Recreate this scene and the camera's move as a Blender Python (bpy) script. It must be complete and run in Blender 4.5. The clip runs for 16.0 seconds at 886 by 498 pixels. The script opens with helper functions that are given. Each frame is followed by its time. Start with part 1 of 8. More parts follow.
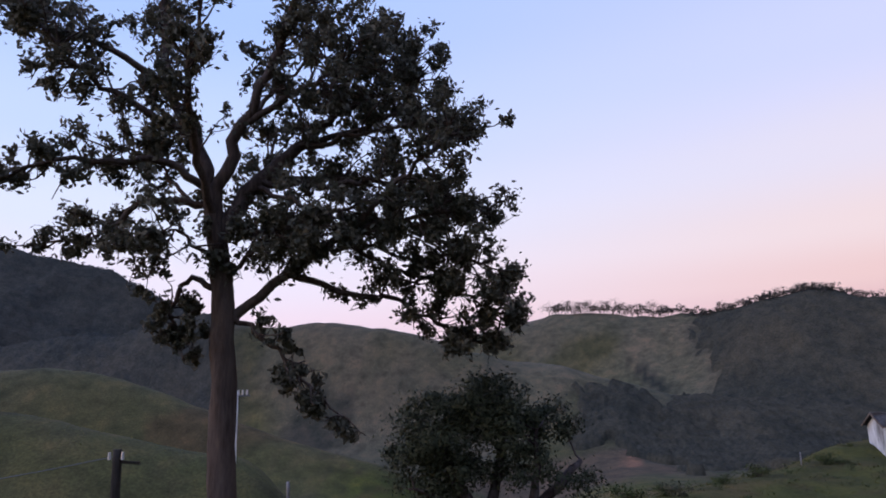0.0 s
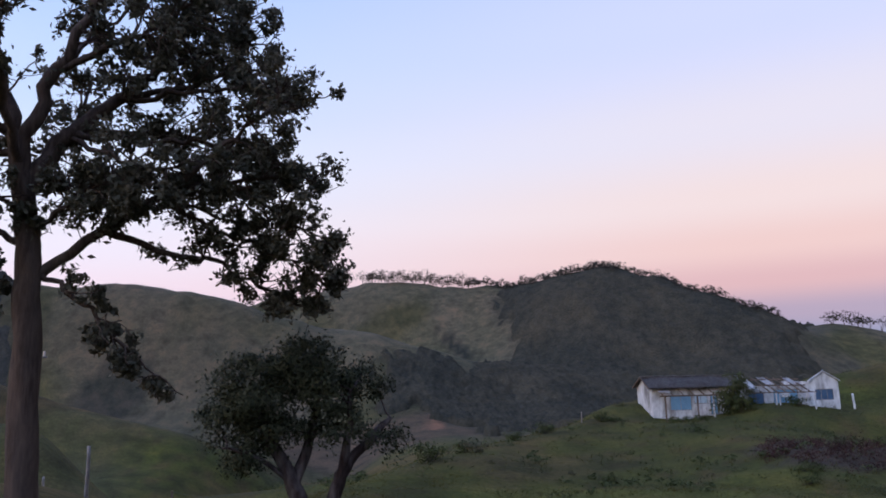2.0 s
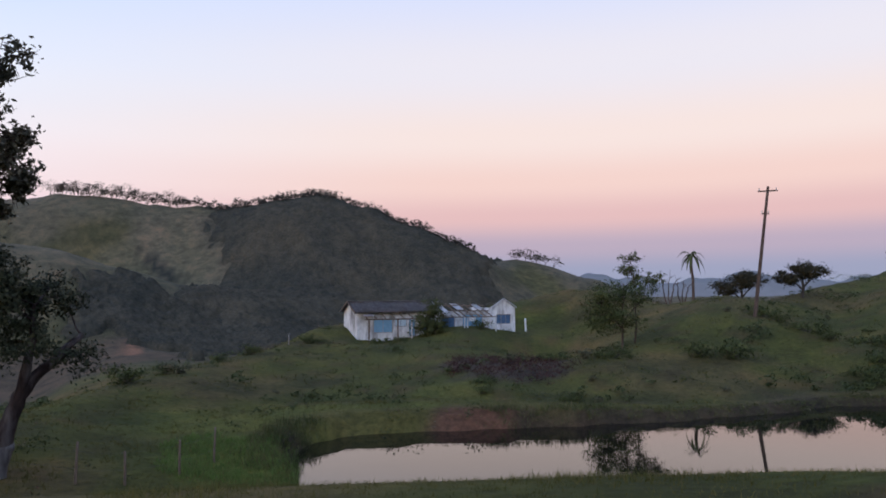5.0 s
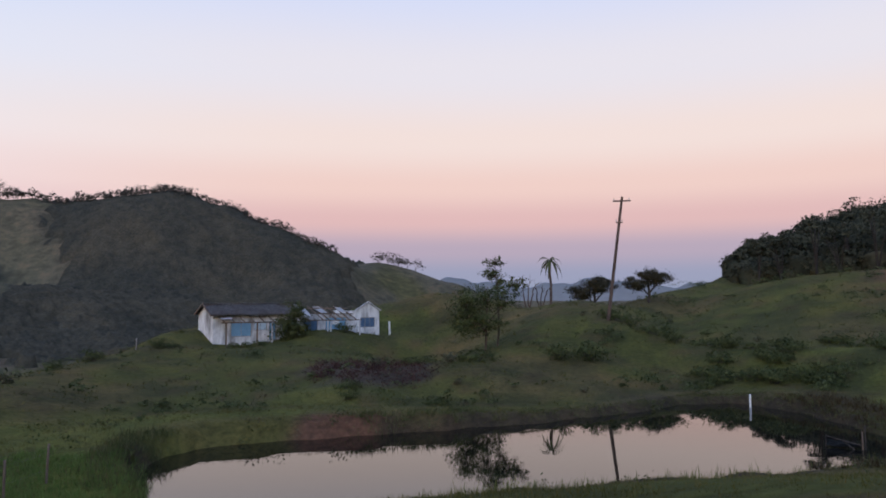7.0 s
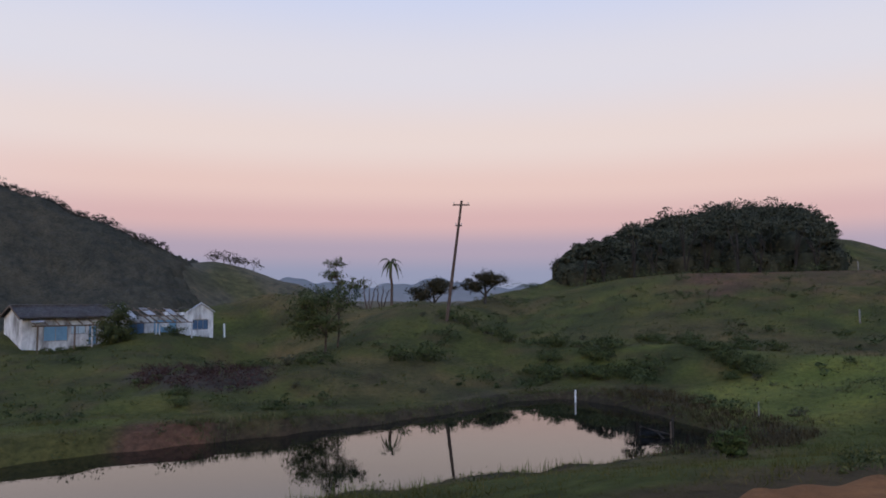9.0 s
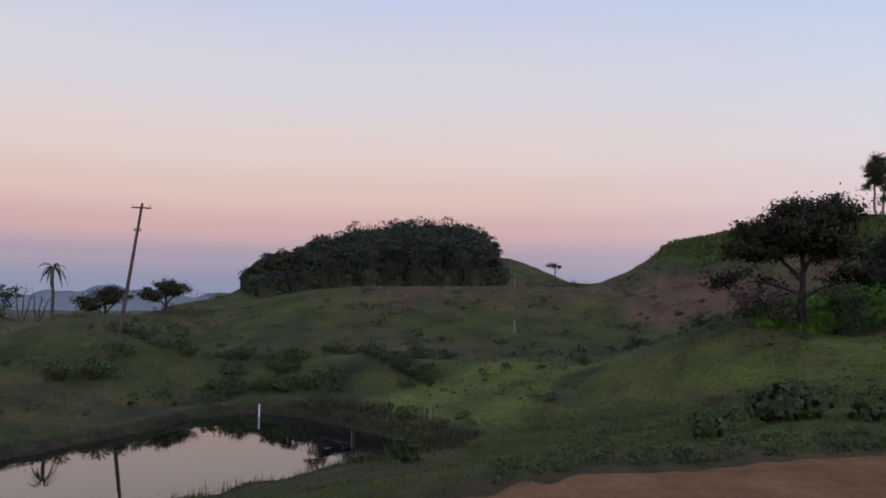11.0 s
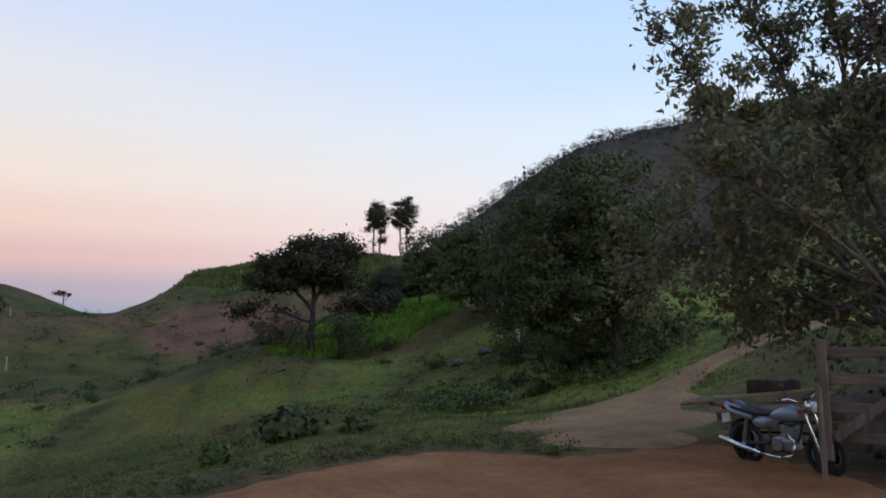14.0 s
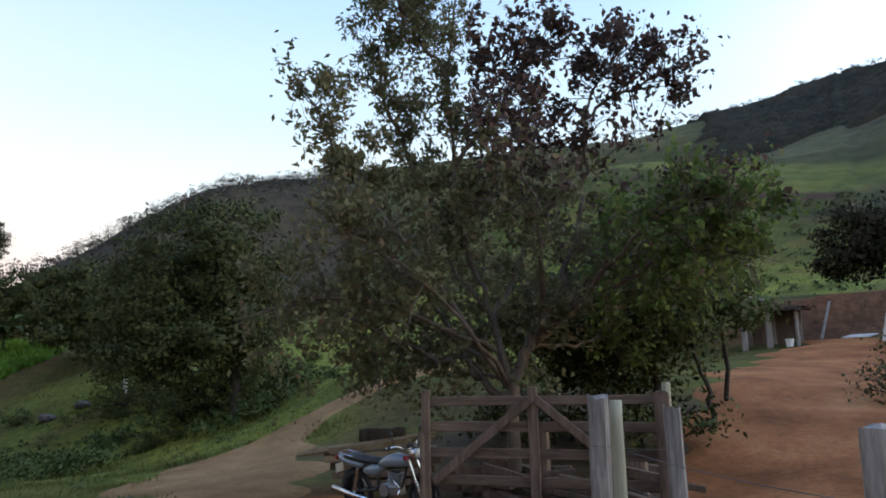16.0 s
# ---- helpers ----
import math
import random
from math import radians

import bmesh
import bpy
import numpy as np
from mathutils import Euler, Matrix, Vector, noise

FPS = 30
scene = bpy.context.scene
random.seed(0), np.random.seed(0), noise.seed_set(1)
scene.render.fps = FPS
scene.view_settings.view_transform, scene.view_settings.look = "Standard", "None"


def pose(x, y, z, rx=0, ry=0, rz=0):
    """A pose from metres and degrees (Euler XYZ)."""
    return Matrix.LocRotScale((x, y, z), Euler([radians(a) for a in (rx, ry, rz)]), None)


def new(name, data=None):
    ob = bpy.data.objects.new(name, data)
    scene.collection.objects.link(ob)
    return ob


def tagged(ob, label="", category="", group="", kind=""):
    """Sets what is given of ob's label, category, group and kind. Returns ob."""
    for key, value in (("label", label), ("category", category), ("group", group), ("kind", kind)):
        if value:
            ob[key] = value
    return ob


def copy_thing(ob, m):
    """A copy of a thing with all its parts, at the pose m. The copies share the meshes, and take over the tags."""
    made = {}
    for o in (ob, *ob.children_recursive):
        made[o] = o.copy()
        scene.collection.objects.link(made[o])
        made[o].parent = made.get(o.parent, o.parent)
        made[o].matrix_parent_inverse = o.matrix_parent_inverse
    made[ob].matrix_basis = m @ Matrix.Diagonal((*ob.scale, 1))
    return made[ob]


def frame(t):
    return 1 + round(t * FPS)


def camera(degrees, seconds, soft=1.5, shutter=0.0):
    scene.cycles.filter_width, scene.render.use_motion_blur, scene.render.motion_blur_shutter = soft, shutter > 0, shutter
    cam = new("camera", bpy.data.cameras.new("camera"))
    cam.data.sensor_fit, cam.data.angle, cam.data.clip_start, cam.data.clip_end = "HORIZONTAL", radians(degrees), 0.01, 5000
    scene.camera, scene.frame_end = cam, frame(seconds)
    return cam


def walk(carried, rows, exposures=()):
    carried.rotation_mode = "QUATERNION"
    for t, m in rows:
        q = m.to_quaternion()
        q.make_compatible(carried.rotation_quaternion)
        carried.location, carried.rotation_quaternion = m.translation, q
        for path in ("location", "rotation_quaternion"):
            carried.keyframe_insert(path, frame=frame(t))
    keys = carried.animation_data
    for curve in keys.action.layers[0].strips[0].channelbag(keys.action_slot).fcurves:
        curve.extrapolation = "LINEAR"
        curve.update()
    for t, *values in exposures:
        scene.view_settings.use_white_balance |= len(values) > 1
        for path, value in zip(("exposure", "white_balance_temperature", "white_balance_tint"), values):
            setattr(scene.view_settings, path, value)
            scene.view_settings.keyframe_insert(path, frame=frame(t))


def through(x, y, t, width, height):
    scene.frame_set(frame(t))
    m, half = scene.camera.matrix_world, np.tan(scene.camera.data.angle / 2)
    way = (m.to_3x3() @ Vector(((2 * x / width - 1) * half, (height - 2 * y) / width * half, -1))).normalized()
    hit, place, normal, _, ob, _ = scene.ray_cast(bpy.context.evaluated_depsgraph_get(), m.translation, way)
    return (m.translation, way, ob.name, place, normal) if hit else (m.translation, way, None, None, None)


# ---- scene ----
# camera and its walk
cam = camera(62.81, 16.0, soft=1.8)
PATH = [
    (0.0, pose(0.185, 0.816, 6.724, 0, 0, 0.014) @ pose(0, 0, 0, 102.685) @ pose(0, 0, 0, 0, 0, -1.533)),
    (0.5, pose(0.201, 0.682, 6.704, 0, 0, -2.351) @ pose(0, 0, 0, 102.199) @ pose(0, 0, 0, 0, 0, -1.438)),
    (1.0, pose(0.201, 0.432, 6.678, 0, 0, -5.618) @ pose(0, 0, 0, 101.741) @ pose(0, 0, 0, 0, 0, -1.409)),
    (1.5, pose(0.054, 0.154, 6.625, 0, 0, -9.983) @ pose(0, 0, 0, 100.976) @ pose(0, 0, 0, 0, 0, -1.500)),
    (2.0, pose(-0.125, -0.156, 6.557, 0, 0, -14.642) @ pose(0, 0, 0, 99.757) @ pose(0, 0, 0, 0, 0, -1.583)),
    (2.5, pose(-0.273, -0.623, 6.428, 0, 0, -19.024) @ pose(0, 0, 0, 98.186) @ pose(0, 0, 0, 0, 0, -1.389)),
    (3.0, pose(-0.362, -0.852, 6.373, 0, 0, -22.966) @ pose(0, 0, 0, 96.292) @ pose(0, 0, 0, 0, 0, -1.010)),
    (3.5, pose(-0.346, -0.914, 6.376, 0, 0, -26.412) @ pose(0, 0, 0, 94.406) @ pose(0, 0, 0, 0, 0, -0.710)),
    (4.0, pose(-0.341, -0.811, 6.378, 0, 0, -29.883) @ pose(0, 0, 0, 93.341) @ pose(0, 0, 0, 0, 0, -0.525)),
    (4.5, pose(-0.319, -0.724, 6.362, 0, 0, -33.332) @ pose(0, 0, 0, 93.378) @ pose(0, 0, 0, 0, 0, -0.527)),
    (5.0, pose(-0.272, -0.560, 6.323, 0, 0, -36.789) @ pose(0, 0, 0, 93.628) @ pose(0, 0, 0, 0, 0, -0.460)),
    (7.5, pose(0.047, 0.335, 6.320, 0, 0, -49.940) @ pose(0, 0, 0, 93.774) @ pose(0, 0, 0, 0, 0, -0.142)),
    (8.0, pose(0.068, 0.335, 6.328, 0, 0, -52.345) @ pose(0, 0, 0, 93.733) @ pose(0, 0, 0, 0, 0, -0.313)),
    (10.5, pose(0.001, 0.199, 6.491, 0, 0, -77.666) @ pose(0, 0, 0, 94.485) @ pose(0, 0, 0, 0, 0, 0.548)),
    (11.0, pose(0.131, 0.279, 6.533, 0, 0, -84.284) @ pose(0, 0, 0, 94.676) @ pose(0, 0, 0, 0, 0, 0.312)),
    (11.5, pose(0.264, 0.286, 6.564, 0, 0, -90.856) @ pose(0, 0, 0, 94.903) @ pose(0, 0, 0, 0, 0, 0.015)),
    (12.0, pose(0.210, 0.218, 6.545, 0, 0, -97.379) @ pose(0, 0, 0, 95.180) @ pose(0, 0, 0, 0, 0, -0.064)),
    (12.5, pose(0.070, 0.214, 6.519, 0, 0, -103.964) @ pose(0, 0, 0, 95.578) @ pose(0, 0, 0, 0, 0, -0.182)),
    (13.0, pose(0.016, 0.175, 6.523, 0, 0, -109.604) @ pose(0, 0, 0, 95.963) @ pose(0, 0, 0, 0, 0, -0.504)),
    (13.5, pose(0.044, 0.133, 6.510, 0, 0, -114.882) @ pose(0, 0, 0, 96.382) @ pose(0, 0, 0, 0, 0, -0.727)),
    (14.0, pose(0.041, 0.161, 6.512, 0, 0, -120.689) @ pose(0, 0, 0, 96.824) @ pose(0, 0, 0, 0, 0, -0.917)),
    (14.5, pose(0.072, 0.188, 6.530, 0, 0, -127.358) @ pose(0, 0, 0, 97.333) @ pose(0, 0, 0, 0, 0, -1.139)),
    (15.0, pose(0.139, 0.157, 6.540, 0, 0, -134.698) @ pose(0, 0, 0, 98.011) @ pose(0, 0, 0, 0, 0, -1.236)),
    (15.5, pose(0.180, 0.136, 6.548, 0, 0, -142.473) @ pose(0, 0, 0, 99.016) @ pose(0, 0, 0, 0, 0, -1.314)),
    (16.0, pose(0.181, 0.088, 6.570, 0, 0, -150.027) @ pose(0, 0, 0, 99.909) @ pose(0, 0, 0, 0, 0, -1.427)),
]
# the phone's own exposure and white balance drift on the way
EXPOSURES = [(0.0, 0.05, 6000, 22), (2.5, 0.1, 6050, 16), (5.0, 0.14, 6200, 12), (7.5, 0.03, 6250, 12), (10.5, -0.16, 6150, 12), (11.5, -0.22, 6180, 10), (12.2, -0.26, 6200, 10), (13.0, -0.02, 6220, 8), (14.5, 0.12, 6250, 4), (15.4, 0.28, 6400, 2), (16.0, 0.48, 6550, 0)]
walk(cam, PATH, EXPOSURES)

# ---- light: clear evening sky just after sunset, sun gone behind the camera ----
def build_world():
    world = bpy.data.worlds.new("evening_sky")
    scene.world = world
    world.use_nodes = True
    nt = world.node_tree
    nt.nodes.clear()
    N, L = nt.nodes.new, nt.links.new
    tc = N("ShaderNodeTexCoord")
    sep = N("ShaderNodeSeparateXYZ")
    L(tc.outputs["Generated"], sep.inputs[0])

    def math_node(op, a, b=None, clamp=False):
        m = N("ShaderNodeMath")
        m.operation, m.use_clamp = op, clamp
        for i, v in enumerate((a, b)):
            if v is None:
                continue
            if isinstance(v, (int, float)):
                m.inputs[i].default_value = v
            else:
                L(v, m.inputs[i])
        return m.outputs[0]

    def ramp(stops, fac):
        r = N("ShaderNodeValToRGB")
        r.color_ramp.interpolation = "EASE"
        els = r.color_ramp.elements
        while len(els) < len(stops):
            els.new(0.5)
        for e, (p, c) in zip(els, stops):
            e.position = p
            e.color = (*[(v / 255) ** 2.2 for v in c], 1)
        L(fac, r.inputs[0])
        return r.outputs[0]

    def mix(fac, a, b):
        m = N("ShaderNodeMix")
        m.data_type = "RGBA"
        L(fac, m.inputs["Factor"])
        L(a, m.inputs["A"])
        L(b, m.inputs["B"])
        return m.outputs["Result"]

    # height above the horizon as a sine
    up = math_node("MAXIMUM", sep.outputs["Z"], 0.0)
    anti = ramp(ANTI_SKY, up)
    side = ramp(SIDE_SKY, up)
    west = ramp(WEST_SKY, up)
    # cosine of the bearing from the antisolar point, over the ground
    dx, dy = math.sin(radians(ANTI_AZ)), math.cos(radians(ANTI_AZ))
    dot = math_node("ADD", math_node("MULTIPLY", sep.outputs["X"], dx), math_node("MULTIPLY", sep.outputs["Y"], dy))
    flat = math_node("SQRT", math_node("MAXIMUM", math_node("SUBTRACT", 1.0, math_node("MULTIPLY", sep.outputs["Z"], sep.outputs["Z"])), 1e-4))
    cosine = math_node("DIVIDE", dot, flat)
    turn = math_node("DIVIDE", math_node("ARCCOSINE", cosine), math.pi)
    f1 = N("ShaderNodeMapRange")
    f1.interpolation_type = "SMOOTHSTEP"
    f1.inputs[1].default_value, f1.inputs[2].default_value = 0.12, 0.46
    L(turn, f1.inputs[0])
    f2 = N("ShaderNodeMapRange")
    f2.interpolation_type = "SMOOTHSTEP"
    f2.inputs[1].default_value, f2.inputs[2].default_value = 0.56, 0.95
    L(turn, f2.inputs[0])
    col = mix(f2.outputs[0], mix(f1.outputs[0], anti, side), west)
    # the sun's afterglow brightens the western sky
    gain = math_node("ADD", 1.0, math_node("MULTIPLY", f2.outputs[0], WEST_GAIN))
    bg = N("ShaderNodeBackground")
    L(col, bg.inputs["Color"])
    L(math_node("MULTIPLY", gain, SKY_STRENGTH), bg.inputs["Strength"])
    out = N("ShaderNodeOutputWorld")
    L(bg.outputs[0], out.inputs[0])
    world.cycles.sampling_method = "MANUAL"
    world.cycles.sample_map_resolution = 512


ANTI_AZ = 62.0
SKY_STRENGTH = 1.0
WEST_GAIN = 2.6
ANTI_SKY = [(0.0, (143, 153, 174)), (0.03, (153, 156, 178)), (0.065, (180, 164, 178)), (0.105, (221, 182, 178)), (0.15, (236, 203, 191)),
            (0.21, (239, 219, 209)), (0.30, (228, 223, 227)), (0.42, (207, 215, 239)), (0.6, (184, 201, 238)), (1.0, (120, 150, 215))]
SIDE_SKY = [(0.0, (205, 195, 208)), (0.05, (226, 207, 214)), (0.11, (243, 224, 228)), (0.17, (238, 232, 238)), (0.25, (222, 232, 246)),
            (0.36, (198, 219, 250)), (0.5, (174, 203, 250)), (1.0, (120, 150, 215))]
WEST_SKY = [(0.0, (255, 170, 90)), (0.08, (255, 200, 130)), (0.2, (250, 225, 185)), (0.4, (215, 225, 240)), (0.7, (165, 190, 240)), (1.0, (120, 150, 215))]
build_world()


# ---- materials ----
def material(name, rough=0.8, metal=0.0, spec=0.3):
    m = bpy.data.materials.new(name)
    m.use_nodes = True
    b = m.node_tree.nodes["Principled BSDF"]
    b.inputs["Roughness"].default_value = rough
    b.inputs["Metallic"].default_value = metal
    b.inputs["Specular IOR Level"].default_value = spec
    return m, m.node_tree, b


def coords(nt, kind="Object", scale=(1, 1, 1)):
    tc = nt.nodes.new("ShaderNodeTexCoord")
    mp = nt.nodes.new("ShaderNodeMapping")
    mp.inputs["Scale"].default_value = scale
    nt.links.new(tc.outputs[kind], mp.inputs[0])
    return mp.outputs[0]


def noise_node(nt, vec, scale, detail=4, rough=0.6):
    n = nt.nodes.new("ShaderNodeTexNoise")
    n.inputs["Scale"].default_value = scale
    n.inputs["Detail"].default_value = detail
    n.inputs["Roughness"].default_value = rough
    nt.links.new(vec, n.inputs["Vector"])
    return n.outputs["Fac"]


def ramp_node(nt, fac, stops):
    r = nt.nodes.new("ShaderNodeValToRGB")
    els = r.color_ramp.elements
    while len(els) < len(stops):
        els.new(0.5)
    for e, (p, c) in zip(els, stops):
        e.position = p
        e.color = (*c, 1)
    nt.links.new(fac, r.inputs[0])
    return r.outputs[0]


def mix_node(nt, fac, a, b, mode="MIX"):
    m = nt.nodes.new("ShaderNodeMix")
    m.data_type, m.blend_type = "RGBA", mode
    for key, v in (("Factor", fac), ("A", a), ("B", b)):
        s = m.inputs[key] if key == "Factor" else [i for i in m.inputs if i.name == key and i.type == "RGBA"][0]
        if isinstance(v, (int, float)):
            s.default_value = v
        elif isinstance(v, tuple):
            s.default_value = (*v, 1)
        else:
            nt.links.new(v, s)
    return [o for o in m.outputs if o.type == "RGBA"][0]


def bump_node(nt, b, height, strength, dist=0.02):
    n = nt.nodes.new("ShaderNodeBump")
    n.inputs["Strength"].default_value = strength
    n.inputs["Distance"].default_value = dist
    nt.links.new(height, n.inputs["Height"])
    nt.links.new(n.outputs[0], b.inputs["Normal"])


def two_scale(name, dark, light, stain, coarse=1.2, fine=14.0, rough=0.8, metal=0.0, spec=0.3, stretch=(1, 1, 1), bump=0.4, dist=0.01, stain_amount=0.45):
    """A surface with grain, broad stains and fine relief."""
    m, nt, b = material(name, rough, metal, spec)
    v = coords(nt, "Object", stretch)
    f = noise_node(nt, v, fine, 6, 0.65)
    c = noise_node(nt, v, coarse, 5, 0.6)
    grain = ramp_node(nt, f, [(0.3, dark), (0.7, light)])
    st = ramp_node(nt, c, [(0.45, (0, 0, 0)), (0.68, (stain_amount,) * 3)])
    info = nt.nodes.new("ShaderNodeObjectInfo")
    vary = ramp_node(nt, info.outputs["Random"], [(0, (0.82, 0.82, 0.82)), (1, (1.12, 1.12, 1.12))])
    col = mix_node(nt, st, grain, stain)
    nt.links.new(mix_node(nt, 1.0, col, vary, "MULTIPLY"), b.inputs["Base Color"])
    bump_node(nt, b, f, bump, dist)
    return m


def leaf_material(name, stops, rough=0.7, through=0.25, spec=0.1):
    """Leaves: each one its own tint, some light passing through."""
    m, nt, b = material(name, rough, 0, spec)
    geo = nt.nodes.new("ShaderNodeNewGeometry")
    v = coords(nt)
    isl = ramp_node(nt, geo.outputs["Random Per Island"], stops)
    big = ramp_node(nt, noise_node(nt, v, 0.7, 3), [(0.3, (0.62, 0.66, 0.62)), (0.7, (1.25, 1.2, 1.15))])
    col = mix_node(nt, 1.0, isl, big, "MULTIPLY")
    nt.links.new(col, b.inputs["Base Color"])
    tr = nt.nodes.new("ShaderNodeBsdfTranslucent")
    nt.links.new(col, tr.inputs["Color"])
    mx = nt.nodes.new("ShaderNodeMixShader")
    mx.inputs[0].default_value = through
    nt.links.new(b.outputs[0], mx.inputs[1])
    nt.links.new(tr.outputs[0], mx.inputs[2])
    nt.links.new(mx.outputs[0], nt.nodes["Material Output"].inputs[0])
    return m


def ground_material():
    m, nt, b = material("hill_ground", 0.95, 0, 0.1)
    att = nt.nodes.new("ShaderNodeVertexColor")
    att.layer_name = "cover"
    v = coords(nt)
    f = noise_node(nt, v, 3.2, 6, 0.7)
    c = noise_node(nt, v, 0.22, 6, 0.65)
    far = noise_node(nt, v, 0.035, 6, 0.7)
    t1 = ramp_node(nt, f, [(0.25, (0.42, 0.46, 0.44)), (0.75, (1.5, 1.45, 1.42))])
    t2 = ramp_node(nt, c, [(0.28, (0.48, 0.52, 0.5)), (0.5, (0.95, 0.98, 0.92)), (0.75, (1.55, 1.33, 1.2))])
    t3 = ramp_node(nt, far, [(0.3, (0.72, 0.78, 0.75)), (0.7, (1.25, 1.15, 1.1))])
    col = mix_node(nt, 1.0, att.outputs["Color"], t1, "MULTIPLY")
    col = mix_node(nt, 1.0, col, t2, "MULTIPLY")
    col = mix_node(nt, 1.0, col, t3, "MULTIPLY")
    nt.links.new(col, b.inputs["Base Color"])
    bump_node(nt, b, f, 0.8, 0.12)
    return m


def dirt_material(name, a, bcol, c):
    m, nt, b = material(name, 0.95, 0, 0.12)
    v = coords(nt)
    f = noise_node(nt, v, 9, 8, 0.75)
    g = noise_node(nt, v, 0.8, 5, 0.6)
    w = nt.nodes.new("ShaderNodeTexVoronoi")
    w.inputs["Scale"].default_value = 26
    nt.links.new(v, w.inputs["Vector"])
    col = ramp_node(nt, g, [(0.3, a), (0.55, bcol), (0.75, c)])
    fine = ramp_node(nt, f, [(0.25, (0.6, 0.6, 0.6)), (0.75, (1.3, 1.28, 1.25))])
    col = mix_node(nt, 1.0, col, fine, "MULTIPLY")
    nt.links.new(col, b.inputs["Base Color"])
    bump_node(nt, b, f, 0.9, 0.04)
    return m


def water_material():
    m, nt, b = material("pond_water", 0.02, 0, 0.5)
    b.inputs["Base Color"].default_value = (0.006, 0.0055, 0.004, 1)
    b.inputs["IOR"].default_value = 1.55
    v = coords(nt, "Object", (1, 1, 1))
    n = noise_node(nt, v, 2.2, 3, 0.5)
    bump_node(nt, b, n, 0.05, 0.02)
    return m


def plain(name, col, rough=0.6, metal=0.0, spec=0.4, fine=30.0, amount=0.15):
    d = tuple(v * (1 - amount) for v in col)
    l = tuple(min(1, v * (1 + amount)) for v in col)
    return two_scale(name, d, l, tuple(v * 0.7 for v in col), 3.0, fine, rough, metal, spec, bump=0.1, dist=0.003, stain_amount=0.3)


def canopy_material(name, dark, mid, light):
    """Treetops seen from afar: soft clumps of leaf, the hollows' shade worked into the colour."""
    m, nt, b = material(name, 1.0, 0, 0.02)
    geo = nt.nodes.new("ShaderNodeNewGeometry")
    v = coords(nt)
    f = noise_node(nt, v, 1.1, 5, 0.7)
    g = noise_node(nt, v, 0.03, 4, 0.6)
    isl = ramp_node(nt, geo.outputs["Random Per Island"], [(0, dark), (0.55, mid), (1, light)])
    t1 = ramp_node(nt, f, [(0.3, (0.62, 0.64, 0.62)), (0.7, (1.3, 1.28, 1.25))])
    t2 = ramp_node(nt, g, [(0.35, (0.78, 0.82, 0.84)), (0.65, (1.2, 1.14, 1.06))])
    t3 = ramp_node(nt, noise_node(nt, v, 0.21, 4, 0.6), [(0.35, (0.8, 0.82, 0.82)), (0.65, (1.2, 1.17, 1.12))])
    col = mix_node(nt, 1.0, mix_node(nt, 1.0, mix_node(nt, 1.0, isl, t1, "MULTIPLY"), t2, "MULTIPLY"), t3, "MULTIPLY")
    nt.links.new(col, b.inputs["Base Color"])
    bump_node(nt, b, f, 0.5, 0.3)
    return m


M_CANOPY = canopy_material("far_canopy", (0.028, 0.027, 0.021), (0.035, 0.033, 0.026), (0.044, 0.041, 0.032))
M_CANOPY_BROWN = canopy_material("dry_canopy", (0.044, 0.037, 0.028), (0.052, 0.044, 0.034), (0.064, 0.054, 0.042))
# haze over the north-western wood, put into a greyer canopy colour
M_CANOPY_NORTH = canopy_material("hazed_canopy", (0.032, 0.032, 0.030), (0.038, 0.038, 0.034), (0.046, 0.045, 0.040))
# dark colour of the added crown cores, standing in for shade among leaves
M_CANOPY_DARK = canopy_material("core_shade_canopy", (0.024, 0.026, 0.019), (0.030, 0.032, 0.023), (0.042, 0.041, 0.029))
M_GROUND = ground_material()
M_ROAD = dirt_material("red_dirt", (0.155, 0.066, 0.025), (0.225, 0.100, 0.038), (0.30, 0.150, 0.062))
M_TRACK = dirt_material("pale_dirt", (0.165, 0.092, 0.042), (0.235, 0.136, 0.062), (0.30, 0.182, 0.09))
M_REDSOIL = dirt_material("red_cut_earth", (0.150, 0.055, 0.020), (0.270, 0.108, 0.042), (0.350, 0.165, 0.072))
M_WATER = water_material()
M_BARK = two_scale("grey_bark", (0.034, 0.023, 0.018), (0.098, 0.068, 0.053), (0.155, 0.12, 0.098), 0.9, 9, 0.95, 0, 0.1, (1, 1, 0.18), 1.0, 0.05)
M_BARK_GATE = two_scale("brown_grey_bark", (0.05, 0.038, 0.03), (0.14, 0.108, 0.085), (0.19, 0.16, 0.13), 1.2, 11, 0.95, 0, 0.1, (1, 1, 0.25), 1.0, 0.03)
M_BARK_DARK = two_scale("dark_bark", (0.02, 0.016, 0.013), (0.055, 0.045, 0.038), (0.08, 0.07, 0.06), 0.9, 9, 0.95, 0, 0.1, (1, 1, 0.2), 1.0, 0.04)
M_BARK_PALE = two_scale("pale_bark", (0.14, 0.12, 0.10), (0.30, 0.27, 0.24), (0.08, 0.065, 0.05), 1.3, 8, 0.95, 0, 0.1, (1, 1, 0.2), 0.9, 0.03)
M_BARK_LIMED = two_scale("dark_flaking_bark", (0.018, 0.012, 0.011), (0.042, 0.029, 0.027), (0.20, 0.17, 0.16), 1.9, 10, 0.95, 0, 0.1, (1, 1, 0.3), 1.0, 0.04, 0.55)
M_LIME = two_scale("flaking_limewash", (0.09, 0.08, 0.075), (0.22, 0.20, 0.19), (0.035, 0.027, 0.025), 2.5, 9, 0.95, 0, 0.1, (1, 1, 0.3), 0.8, 0.03, 0.9)
